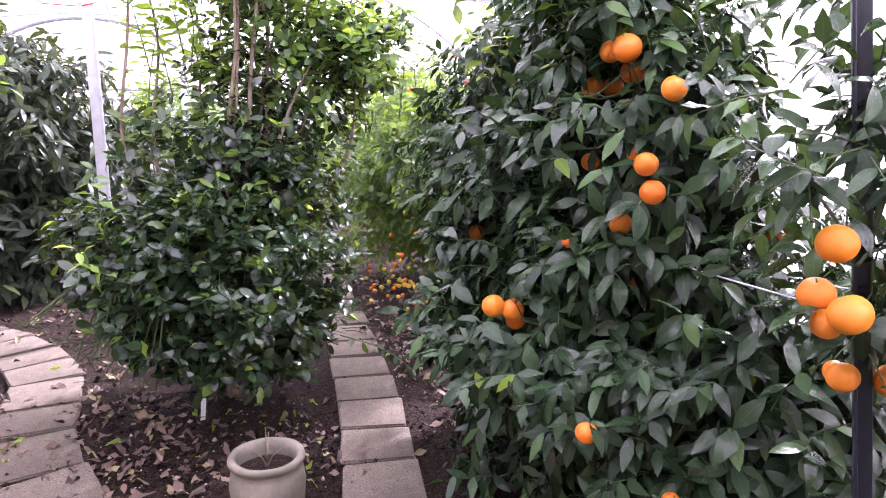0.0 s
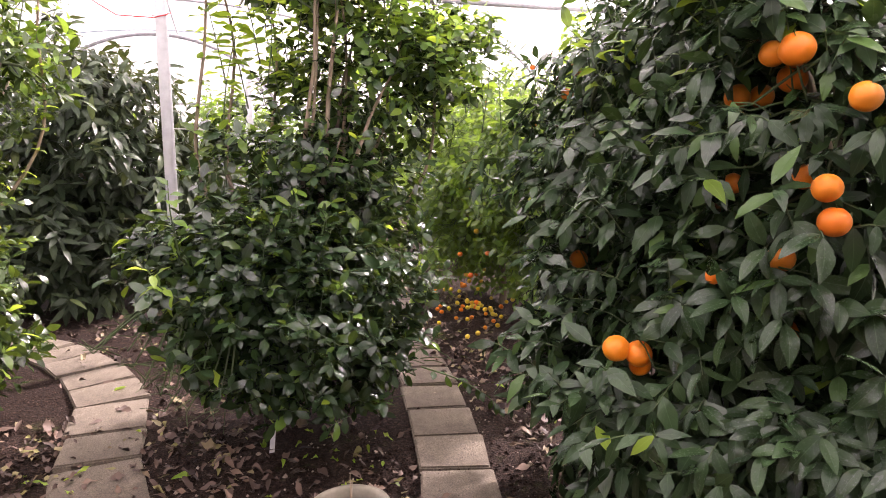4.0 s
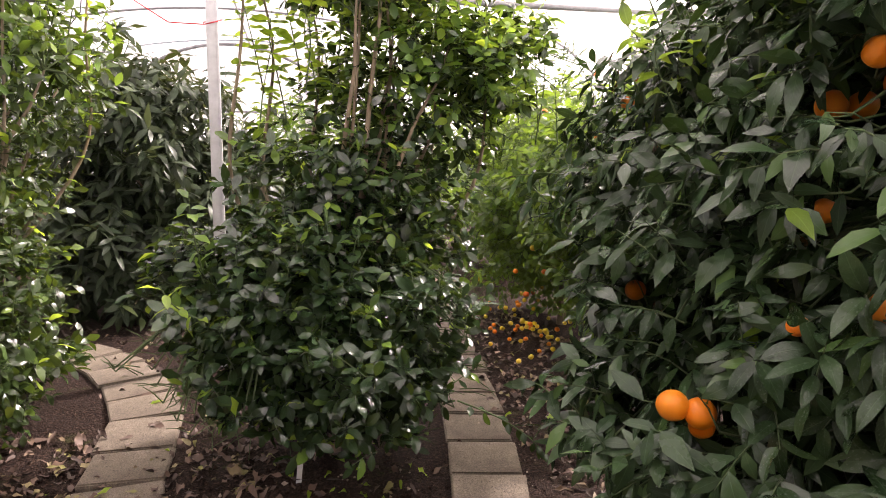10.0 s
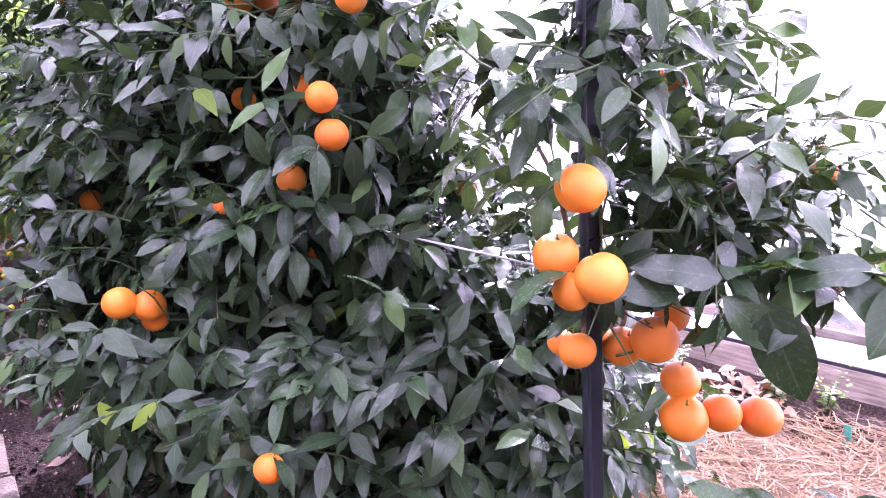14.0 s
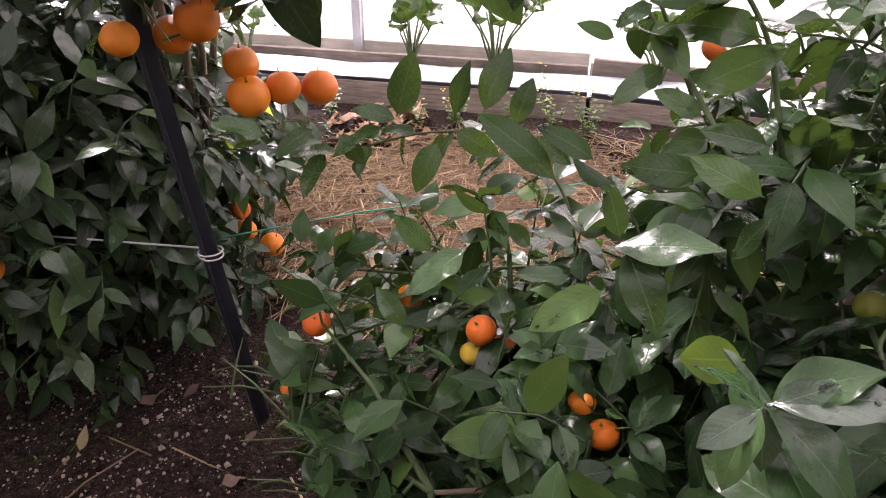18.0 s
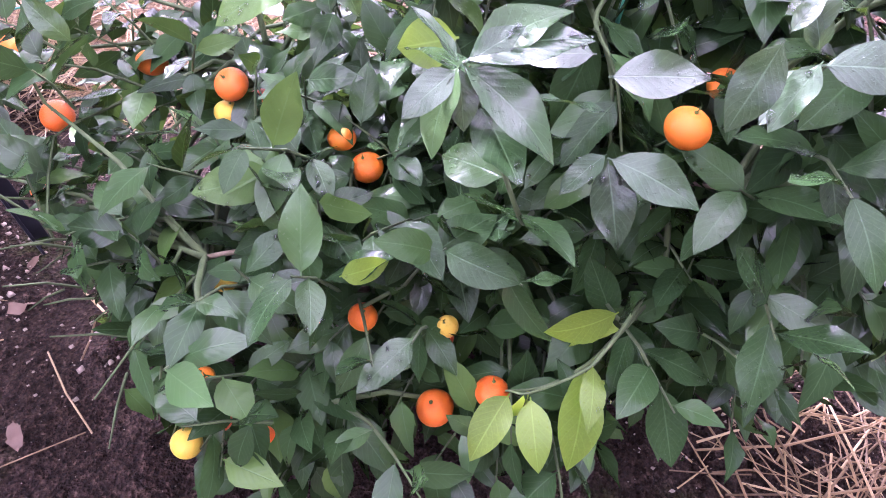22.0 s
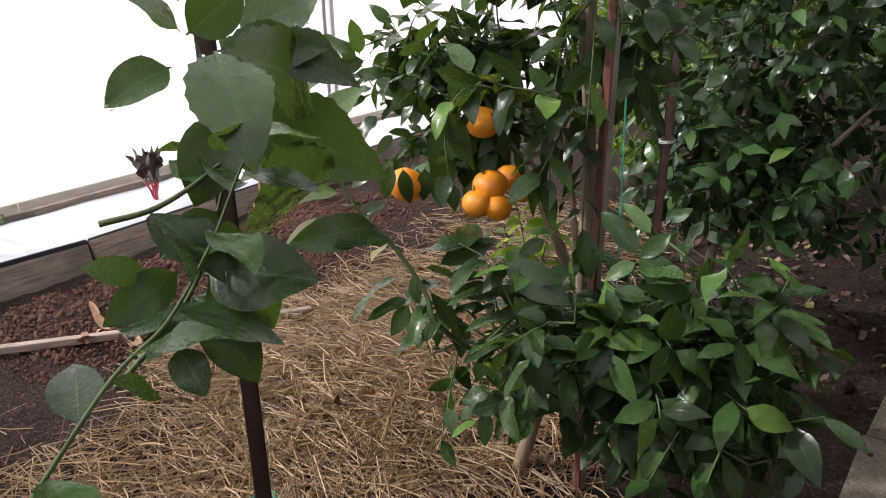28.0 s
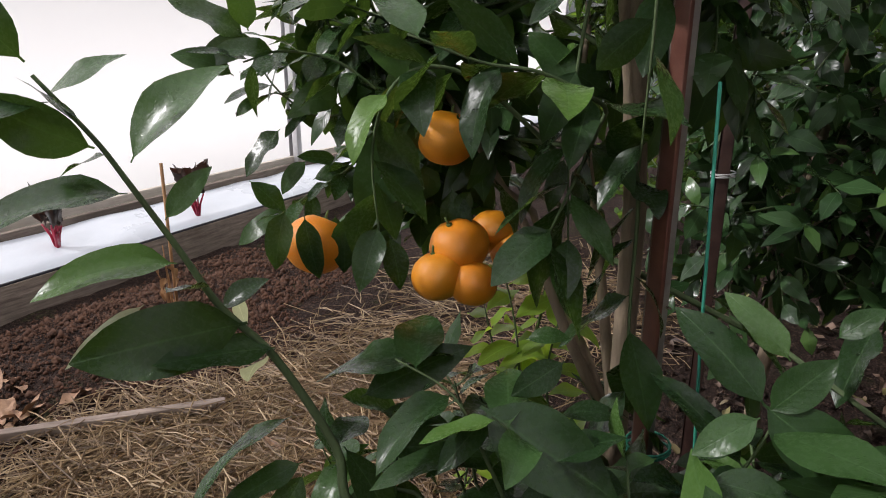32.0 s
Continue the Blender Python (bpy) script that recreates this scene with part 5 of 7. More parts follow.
spray(mandarin, np.random.default_rng(211), [(0.547, -0.731, 1.094), (0.517, -0.780, 1.103), (0.496, -0.837, 1.131), (0.496, -0.871, 1.158), (0.501, -0.846, 1.268)], 4, 0.1, LEAF_GREEN, 0.5)
hang(mandarin, [(0.631, -0.022, 0.764, 0.017)], GREEN_FRUIT, 0.017, "unripe_mandarin")
blades(mandarin, [((0.497, 0.128, 0.776), (0.497, 0.182, 0.766))], LEAF_FINE, (-0.8, 0, 0), 0.72, 250)

hang(mandarin, [(0.437, -0.532, 0.345, 0.023), (0.690, -0.445, 0.361), (0.565, -0.425, 0.385), (0.572, -0.47, 0.36)], MANDARIN, 0.021, "mandarin", 14)
blades(mandarin, [((0.533, -0.537, 0.351), (0.458, -0.471, 0.298)),
         ((0.464, -0.545, 0.316), (0.385, -0.513, 0.288)),
         ((0.554, -0.514, 0.349), (0.512, -0.434, 0.307)),
         ((0.521, -0.574, 0.370), (0.435, -0.573, 0.353)),
         ((0.620, -0.535, 0.414), (0.506, -0.585, 0.405))], LEAF_GREEN, (-0.8, 0, 0), 0.45, 241)
blades(mandarin, [((0.540, -0.560, 0.628), (0.485, -0.592, 0.659)),
         ((0.503, -0.560, 0.592), (0.411, -0.618, 0.627)),
         ((0.580, -0.516, 0.622), (0.530, -0.504, 0.601)),
         ((0.570, -0.552, 0.652), (0.599, -0.503, 0.679)),
         ((0.505, -0.587, 0.624), (0.447, -0.612, 0.649)),
         ((0.588, -0.480, 0.595), (0.617, -0.436, 0.633)),
         ((0.590, -0.570, 0.703), (0.531, -0.554, 0.660)),
         ((0.475, -0.657, 0.694), (0.495, -0.599, 0.679)),
         ((0.547, -0.546, 0.620), (0.560, -0.485, 0.613)),
         ((0.540, -0.573, 0.644), (0.561, -0.545, 0.683))], LEAF_FINE, (-0.4, 0.3, 0), 0.45, 242)
blades(mandarin, [((0.500, -0.401, 0.861), (0.443, -0.442, 0.901)),
         ((0.443, -0.462, 0.867), (0.374, -0.451, 0.809)),
         ((0.425, -0.486, 0.886), (0.323, -0.522, 0.886)),
         ((0.471, -0.429, 0.854), (0.485, -0.372, 0.853)),
         ((0.446, -0.475, 0.900), (0.411, -0.476, 0.916))], LEAF_WAXY_SHEEN, (-0.6, 0.2, 0), 0.46, 243)
blades(mandarin, [((0.390, -0.267, 0.986), (0.337, -0.247, 0.908)),
         ((0.375, -0.109, 0.814), (0.337, -0.063, 0.799)),
         ((0.387, -0.108, 0.829), (0.395, -0.106, 0.885)),
         ((0.375, -0.116, 0.817), (0.336, -0.171, 0.839)),
         ((0.381, -0.115, 0.823), (0.386, -0.099, 0.868))], LEAF_WAXY_SHEEN, (-0.8, 0.2, 0), 0.46, 244)
blades(mandarin, [((0.594, -0.422, 0.600), (0.615, -0.362, 0.604)),
         ((0.621, -0.396, 0.603), (0.621, -0.389, 0.649)),
         ((0.602, -0.427, 0.618), (0.616, -0.392, 0.646)),
         ((0.584, -0.418, 0.582), (0.600, -0.376, 0.600)),
         ((0.657, -0.247, 0.496), (0.656, -0.250, 0.542)),
         ((0.439, -0.417, 0.441), (0.390, -0.385, 0.415)),
         ((0.611, -0.387, 0.577), (0.625, -0.333, 0.583))], LEAF_FINE, (-0.5, 0, 0), 0.5, 245)


def water_drops(root, share, seed):
    """Beads of water on the single leaves of a plant."""
    rng = np.random.default_rng(seed)
    bead = [(math.cos(a) * r, math.sin(a) * r, z) for r, z in ((1.0, 0.0), (0.8, 0.4)) for a in np.arange(7) * 6.2832 / 7] + [(0, 0, 0.58)]
    faces = [(i, (i + 1) % 7, 7 + (i + 1) % 7, 7 + i) for i in range(7)] + [(7 + i, 7 + (i + 1) % 7, 14) for i in range(7)]
    s = Soup()
    for ob in [c for c in root.children if c.name.split(".")[0] == "leaf"]:
        if rng.random() > share:
            continue
        m = np.array(ob.matrix_basis)
        size = np.linalg.norm(m[:3, 1])
        count = int(rng.integers(2, 10))
        low = rng.random() < 0.6
        for _ in range(count):
            v = ob.data.vertices[int(rng.integers(36, 60) if low else rng.integers(12, 60))]
            n = m[:3, :3] @ np.array(v.normal)
            n /= np.linalg.norm(n) + 1e-9
            n = n if n[2] > 0 else -n
            jit = rng.normal(0, 0.03, 3) * size
            c = m[:3, :3] @ np.array(v.co) + m[:3, 3] + jit - n * (jit @ n) + n * 0.0004
            a = unit(np.cross(n, (0.3, 0.9, 0.1)))
            b = np.cross(n, a)
            r = rng.uniform(0.0008, 0.0032)
            x = np.array(bead) * (r * rng.uniform(0.8, 1.7), r, r)
            s.add(c + x[:, :1] * a + x[:, 1:2] * b + x[:, 2:] * n, faces)
    part("dew", s.mesh("dew", WATER), root, "clear beads of water on the leaves")["kind"] = "stuff"


GOLDEN = [(0.679, -1.871, 1.003, 0.0455), (0.832, -1.742, 0.849, 0.049), (0.657, -1.873, 0.838, 0.0475), (0.599, -1.953, 0.815, 0.0385), (0.672, -1.833, 0.798, 0.0425), (0.624, -1.853, 0.788, 0.039), (0.637, -1.956, 0.842, 0.04)]
young_orange = tree("orange_tree", (0.537, -1.834, 0), [(0.33, -1.72, 0.5, 0.5, 0.2, 0.17, 1.3), (0.45, -2.05, 1.52, 0.35, 0.3, 0.22, 0.5), (0.72, -2.05, 1.02, 0.18, 0.1, 0.16, 0.9), (0.66, -2.0, 1.24, 0.2, 0.13, 0.15, 0.4), (0.9, -1.95, 1.15, 0.2, 0.12, 0.16, 0.9), (0.82, -2.08, 0.9, 0.16, 0.07, 0.16, 1.3), (0.22, -1.6, 0.66, 0.3, 0.16, 0.14, 1.4), (0.02, -1.62, 0.6, 0.22, 0.16, 0.2, 1.2), (0.38, -2.0, 1.25, 0.2, 0.15, 0.2, 0.6)], 215, 7, 0.1, 0.45, LEAF_GREEN,
                    "young orange tree with a cluster of golden oranges and stake", seed=19, trunk_r=0.017, near=(0.5, -1.5, 0.8), single=300, axis=[(0.527, -1.833, 0), (0.476, -1.868, 0.25), (0.398, -1.9, 0.55), (0.401, -1.9, 0.93), (0.43, -1.905, 1.25), (0.44, -1.91, 1.6)], droop=0.45, face=0.5, shell=0.9, limbs=5, bark=BARK, bare=GOLDEN, side=(0.1, -0.85, 1.2))
hang(young_orange, GOLDEN, GOLD, 0.045, "orange", 5)
blades(young_orange, [((0.815, -1.70, 0.905), (0.79, -1.685, 0.815)), ((0.85, -1.70, 0.91), (0.845, -1.655, 0.835)), ((0.78, -1.75, 0.90), (0.765, -1.72, 0.82))], LEAF_GREEN, (-0.6, 0.6, 0), 0.46, 248)
for k, (pts, count, size, mat) in enumerate((
        ([(0.5, -1.9, 1.0), (0.673, -1.933, 1.008), (0.747, -1.839, 1.056), (0.815, -1.796, 1.112), (0.862, -1.732, 1.128), (0.894, -1.688, 1.114)], 20, 0.075, LEAF_GREEN),
        ([(0.45, -1.9, 1.05), (0.438, -1.816, 1.071), (0.488, -1.750, 1.107), (0.554, -1.722, 1.119), (0.629, -1.682, 1.150)], 12, 0.12, LEAF_GREEN),
        ([(0.45, -1.75, 0.5), (0.303, -1.643, 0.64), (0.249, -1.628, 0.68), (0.215, -1.631, 0.74), (0.190, -1.657, 0.80)], 9, 0.14, LEAF_GREEN),
        ([(0.53, -1.75, 0.45), (0.455, -1.614, 0.60), (0.480, -1.600, 0.68), (0.534, -1.618, 0.74), (0.611, -1.615, 0.77)], 9, 0.13, LEAF_GREEN),
        ([(0.5, -1.85, 1.0), (0.6, -1.78, 1.1), (0.66, -1.72, 1.1), (0.68, -1.68, 1.02), (0.66, -1.66, 0.9)], 12, 0.1, LEAF_GREEN),
        ([(0.45, -1.9, 1.05), (0.45, -1.78, 0.98), (0.47, -1.72, 0.9)], 8, 0.11, LEAF_GREEN),
        ([(0.62, -1.85, 0.25), (0.68, -1.95, 0.35), (0.66, -2.0, 0.5)], 16, 0.07, LEAF_YOUNG))):
    spray(young_orange, np.random.default_rng(140 + k), pts, count, size, mat, 0.45)

spray(young_orange, np.random.default_rng(230), [(0.56, -1.79, 0.35), (0.625, -1.552, 0.576), (0.678, -1.572, 0.649), (0.766, -1.569, 0.755), (0.827, -1.545, 0.821), (0.873, -1.530, 0.895), (0.917, -1.507, 0.977), (0.942, -1.487, 1.033), (0.977, -1.449, 1.106), ], 3, 0.08, LEAF_GREEN, 0.45, thick=0.007)
blades(young_orange, [((0.993, -1.453, 1.120), (1.018, -1.359, 1.234)),
         ((1.023, -1.405, 1.132), (1.043, -1.313, 1.156)),
         ((0.982, -1.465, 1.075), (1.042, -1.307, 1.075)),
         ((0.954, -1.494, 1.020), (1.004, -1.381, 1.075)),
         ((0.929, -1.511, 0.963), (1.010, -1.348, 0.996)),
         ((0.984, -1.464, 1.081), (0.922, -1.511, 1.145)),
         ((0.954, -1.495, 1.025), (0.965, -1.450, 1.117)),
         ((0.929, -1.522, 1.000), (0.867, -1.575, 1.150)),
         ((0.899, -1.536, 0.928), (0.857, -1.567, 0.998)),
         ((0.883, -1.532, 0.874), (0.965, -1.394, 0.914)),
         ((0.837, -1.554, 0.812), (0.797, -1.582, 0.864))], LEAF_GREEN, (-0.25, 0.15, 0), 0.43, 231)
blades(young_orange, [((0.765, -1.570, 0.768), (0.844, -1.456, 0.786)),
         ((0.797, -1.558, 0.801), (0.905, -1.380, 0.801)),
         ((0.728, -1.552, 0.689), (0.809, -1.410, 0.675)),
         ((0.715, -1.587, 0.724), (0.587, -1.683, 0.801)),
         ((0.665, -1.613, 0.703), (0.553, -1.691, 0.777)),
         ((0.702, -1.537, 0.640), (0.750, -1.438, 0.630)),
         ((0.667, -1.575, 0.651), (0.558, -1.556, 0.580)),
         ((0.627, -1.600, 0.646), (0.505, -1.651, 0.666)),
         ((0.530, -1.692, 0.699), (0.357, -1.684, 0.631)),
         ((0.639, -1.619, 0.685), (0.558, -1.643, 0.697)),
         ((0.697, -1.531, 0.628), (0.693, -1.453, 0.585)),
         ((0.628, -1.572, 0.610), (0.632, -1.496, 0.573))], LEAF_GREEN, (-0.3, 0.2, 0), 0.4, 232)
blades(young_orange, [((0.198, -1.764, 0.736), (0.081, -1.707, 0.684)),
         ((0.285, -1.803, 0.852), (0.171, -1.768, 0.802)),
         ((0.270, -1.722, 0.672), (0.190, -1.716, 0.698)),
         ((0.210, -1.723, 0.663), (0.112, -1.705, 0.678)),
         ((0.370, -1.688, 0.653), (0.322, -1.662, 0.641)),
         ((0.109, -1.812, 0.850), (0.144, -1.755, 0.772)),
         ((0.230, -1.790, 0.799), (0.269, -1.747, 0.774)),
         ((0.127, -1.768, 0.740), (0.064, -1.758, 0.786)),
         ((0.309, -1.713, 0.669), (0.360, -1.661, 0.654)),
         ((0.426, -1.699, 0.700), (0.360, -1.711, 0.739)),
         ((0.465, -1.706, 0.739), (0.503, -1.657, 0.737)),
         ((0.482, -1.720, 0.783), (0.433, -1.722, 0.810))], LEAF_GREEN, (-0.3, 0.3, 0), 0.48, 235)
blades(young_orange, [((0.677, -1.885, 0.925), (0.642, -1.848, 0.835)),
         ((0.741, -1.868, 1.029), (0.780, -1.778, 0.884)),
         ((0.622, -1.916, 0.941), (0.549, -1.901, 0.865)),
         ((0.525, -1.963, 0.972), (0.533, -1.917, 0.902)),
         ((0.482, -1.972, 0.942), (0.475, -1.928, 0.864)),
         ((0.583, -1.954, 1.078), (0.656, -1.891, 1.065)),
         ((0.681, -1.911, 1.190), (0.592, -1.924, 1.097)),
         ((0.804, -1.835, 1.135), (0.664, -1.889, 1.090)),
         ((0.555, -1.967, 1.110), (0.449, -1.974, 1.076)),
         ((0.756, -1.864, 1.080), (0.755, -1.827, 1.018)),
         ((0.442, -1.995, 1.013), (0.478, -1.946, 0.942)),
         ((0.778, -1.827, 0.939), (0.726, -1.808, 0.860)),
         ((0.823, -1.780, 0.887), (0.794, -1.746, 0.823)),
         ((0.650, -1.898, 0.921), (0.662, -1.850, 0.874)),
         ((0.476, -1.995, 1.190), (0.396, -1.990, 1.105)),
         ((0.786, -1.802, 0.873), (0.745, -1.775, 0.805)),
         ((0.751, -1.820, 0.853), (0.709, -1.791, 0.787))], LEAF_GREEN, (-0.6, 0.6, 0), 0.46, 233)
blades(young_orange, [((1.063, -1.868, 1.146), (1.114, -1.778, 1.221)),
         ((1.048, -1.882, 1.141), (1.107, -1.787, 1.126)),
         ((1.059, -1.872, 1.156), (1.051, -1.841, 1.245)),
         ((1.039, -1.890, 1.151), (0.996, -1.893, 1.227)),
         ((0.999, -1.925, 1.172), (0.951, -1.930, 1.100)),
         ((0.913, -1.991, 1.162), (0.855, -2.000, 1.183)),
         ((1.032, -1.891, 1.067), (1.076, -1.815, 1.070)),
         ((0.999, -1.918, 1.045), (0.942, -1.936, 1.095)),
         ((1.022, -1.891, 0.992), (1.052, -1.816, 0.933)),
         ((1.056, -1.840, 0.906), (0.986, -1.857, 0.861)),
         ((1.001, -1.874, 0.850), (1.052, -1.783, 0.828)),
         ((0.963, -1.940, 0.991), (0.991, -1.891, 1.037)),
         ((0.941, -1.946, 0.935), (0.978, -1.887, 0.952)),
         ((0.973, -1.913, 0.903), (0.909, -1.940, 0.939)),
         ((1.079, -1.849, 1.084), (1.119, -1.774, 1.146)),
         ((1.048, -1.875, 1.046), (1.061, -1.826, 1.033)),
         ((0.965, -1.952, 1.193), (1.010, -1.879, 1.241)),
         ((0.859, -2.027, 1.184), (0.753, -2.059, 1.179)),
         ((0.822, -2.049, 1.194), (0.844, -2.003, 1.253)),
         ((0.921, -1.979, 1.045), (0.930, -1.933, 0.983)),
         ((0.891, -1.993, 0.990), (0.826, -1.996, 0.939)),
         ((0.985, -1.912, 0.936), (1.006, -1.850, 0.899))], LEAF_GREEN, (-0.5, 0.6, 0), 0.48, 234)
spray(young_orange, np.random.default_rng(236), [(0.480, -2.047, 1.053), (0.610, -2.057, 1.085), (0.747, -2.028, 1.123), (0.876, -1.974, 1.142), (0.955, -1.940, 1.193), (1.002, -1.900, 1.232)], 9, 0.075, LEAF_GREEN, 0.46)
spray(young_orange, np.random.default_rng(237), [(0.747, -2.028, 1.123), (0.856, -1.981, 1.048), (0.955, -1.931, 1.014), (1.014, -1.886, 1.058), (1.053, -1.857, 1.141)], 14, 0.07, LEAF_GREEN, 0.46)
spray(young_orange, np.random.default_rng(238), [(0.856, -1.981, 1.048), (0.894, -1.938, 0.941), (0.950, -1.883, 0.889), (0.994, -1.832, 0.848)], 12, 0.07, LEAF_GREEN, 0.46)
spray(young_orange, np.random.default_rng(239), [(0.575, -2.068, 0.787), (0.574, -2.025, 0.673), (0.584, -1.973, 0.620), (0.596, -1.927, 0.589)], 14, 0.065, LEAF_YOUNG, 0.46)
blades(young_orange, [((0.477, -1.575, 0.764), (0.320, -1.570, 0.706)),
         ((0.205, -1.655, 0.800), (0.293, -1.678, 0.892)),
         ((0.208, -1.656, 0.802), (0.102, -1.610, 0.761)),
         ((0.190, -1.676, 0.844), (0.250, -1.688, 0.909)),
         ((0.208, -1.649, 0.790), (0.262, -1.613, 0.755)),
         ((0.202, -1.652, 0.796), (0.153, -1.667, 0.857)),
         ((0.246, -1.611, 0.729), (0.163, -1.604, 0.740)),
         ((0.464, -1.577, 0.759), (0.499, -1.513, 0.716)),
         ((0.403, -1.631, 0.811), (0.445, -1.586, 0.781)),
         ((0.155, -1.686, 0.872), (0.123, -1.685, 0.911))], LEAF_GREEN, (-0.4, 0.8, 0), 0.46, 78)
blades(mandarin, [((1.034, 0.646, 1.092), (0.972, 0.755, 1.098)),
         ((1.043, 0.621, 1.118), (1.037, 0.475, 1.058)),
         ((1.072, 0.398, 1.090), (1.027, 0.397, 0.971)),
         ((1.069, 0.291, 1.077), (1.034, 0.332, 1.006)),
         ((1.050, 0.576, 1.087), (1.024, 0.498, 0.998)),
         ((1.063, 0.483, 1.073), (1.022, 0.385, 0.948)),
         ((1.035, 0.652, 1.121), (1.039, 0.526, 1.144)),
         ((1.068, 0.494, 1.134), (1.052, 0.407, 1.180)),
         ((1.020, 0.693, 1.086), (1.009, 0.598, 1.014)),
         ((1.072, 0.347, 1.090), (1.047, 0.417, 1.102)),
         ((0.985, 0.772, 1.045), (0.955, 0.693, 0.905)),
         ((0.970, 0.813, 1.059), (0.892, 0.910, 1.081)),
         ((0.942, 0.860, 1.034), (0.871, 0.935, 1.045)),
         ((1.067, 0.287, 1.067), (1.033, 0.254, 1.024)),
         ((1.062, 0.526, 1.114), (1.044, 0.460, 1.112)),
         ((0.963, 0.819, 1.039), (0.966, 0.717, 0.978))], LEAF_ORANGE, (-0.9, 0.1, 0), 0.45, 20)
blades(mandarin, [((0.776, 0.184, 1.130), (0.765, 0.289, 1.118)),
         ((0.775, 0.184, 1.128), (0.760, 0.263, 1.097)),
         ((0.779, 0.197, 1.142), (0.766, 0.258, 1.181)),
         ((0.778, 0.187, 1.145), (0.759, 0.213, 1.200)),
         ((0.774, 0.171, 1.141), (0.752, 0.176, 1.206)),
         ((0.768, 0.166, 1.102), (0.738, 0.133, 1.149)),
         ((0.765, 0.161, 1.088), (0.737, 0.139, 1.119)),
         ((0.760, 0.145, 1.081), (0.752, 0.214, 1.098)),
         ((0.753, 0.144, 1.044), (0.745, 0.231, 1.038)),
         ((0.735, 0.117, 1.003), (0.739, 0.214, 1.029)),
         ((0.740, 0.114, 1.029), (0.722, 0.117, 1.068)),
         ((0.767, 0.227, 1.027), (0.743, 0.264, 1.011)),
         ((0.763, 0.224, 1.012), (0.717, 0.189, 0.966)),
         ((0.763, 0.262, 0.989), (0.746, 0.299, 1.010)),
         ((0.747, 0.206, 0.967), (0.719, 0.259, 0.935)),
         ((0.735, 0.176, 0.948), (0.703, 0.106, 1.000)),
         ((0.721, 0.162, 0.922), (0.717, 0.213, 0.950)),
         ((0.781, 0.247, 1.083), (0.757, 0.303, 1.055)),
         ((0.783, 0.277, 1.074), (0.764, 0.308, 1.100))], LEAF_MAND, (-0.9, 0.1, 0), 0.46, 21)
blades(mandarin, [((0.508, 0.244, 0.868), (0.444, 0.212, 0.834)),
         ((0.510, 0.257, 0.866), (0.481, 0.179, 0.902)),
         ((0.514, 0.249, 0.874), (0.514, 0.264, 0.921)),
         ((0.497, 0.286, 0.839), (0.481, 0.331, 0.853)),
         ((0.490, 0.258, 0.836), (0.452, 0.316, 0.817)),
         ((0.531, 0.191, 0.932), (0.522, 0.255, 0.939)),
         ((0.529, 0.146, 0.961), (0.525, 0.198, 0.975)),
         ((0.511, 0.145, 0.925), (0.516, 0.203, 0.953)),
         ((0.550, 0.321, 0.921), (0.544, 0.376, 0.966)),
         ((0.528, 0.360, 0.879), (0.508, 0.396, 0.897)),
         ((0.504, 0.412, 0.846), (0.495, 0.442, 0.883)),
         ((0.461, 0.427, 0.792), (0.455, 0.449, 0.829)),
         ((0.509, 0.382, 0.849), (0.463, 0.425, 0.835)),
         ((0.490, 0.163, 0.877), (0.481, 0.150, 0.923)),
         ((0.549, 0.278, 0.929), (0.542, 0.322, 0.964))], LEAF_MAND, (-0.9, 0.1, 0), 0.46, 22)
blades(mandarin, [((0.906, 0.550, 0.827), (0.878, 0.601, 0.858)),
         ((0.907, 0.550, 0.831), (0.917, 0.527, 0.921)),
         ((0.921, 0.466, 0.832), (0.925, 0.452, 0.913)),
         ((0.928, 0.424, 0.840), (0.936, 0.402, 0.939)),
         ((0.924, 0.377, 0.825), (0.924, 0.361, 0.898)),
         ((0.920, 0.388, 0.815), (0.873, 0.316, 0.774)),
         ((0.905, 0.486, 0.799), (0.846, 0.515, 0.746)),
         ((0.919, 0.346, 0.813), (0.881, 0.295, 0.792)),
         ((0.899, 0.566, 0.818), (0.843, 0.629, 0.795)),
         ((0.877, 0.631, 0.809), (0.848, 0.587, 0.780)),
         ((0.870, 0.665, 0.816), (0.818, 0.710, 0.803)),
         ((0.915, 0.463, 0.816), (0.883, 0.399, 0.793)),
         ((0.842, 0.729, 0.809), (0.803, 0.783, 0.845))], LEAF_GREEN, (-0.9, 0.1, 0), 0.48, 23)
spray(mandarin, np.random.default_rng(202), [(0.714, 0.073, 0.879), (0.735, 0.110, 0.995), (0.743, 0.155, 1.061), (0.756, 0.178, 1.109), (0.763, 0.193, 1.146)], 7, 0.09, LEAF_MAND, 0.46)
spray(mandarin, np.random.default_rng(203), [(0.680, 0.130, 0.887), (0.744, 0.182, 0.957), (0.794, 0.235, 1.023), (0.920, 0.270, 1.073), (1.025, 0.303, 1.084)], 6, 0.09, LEAF_MAND, 0.46)
# the lighter mandarin leaf makes up for stronger light on this tree
tree("citrus_tree", (0.22, -2.95, 0), [(0.0, -3.1, 1.25, 0.62, 0.45, 0.85), (0.2, -2.9, 0.75, 0.35, 0.3, 0.25)], 500, 7, 0.088, 0.48, LEAF_MAND, "leafy citrus tree with a bare lower trunk", seed=21, trunk_r=0.022, rows=ROWS_MID, face=0.9, droop=0.5, group="back trees")
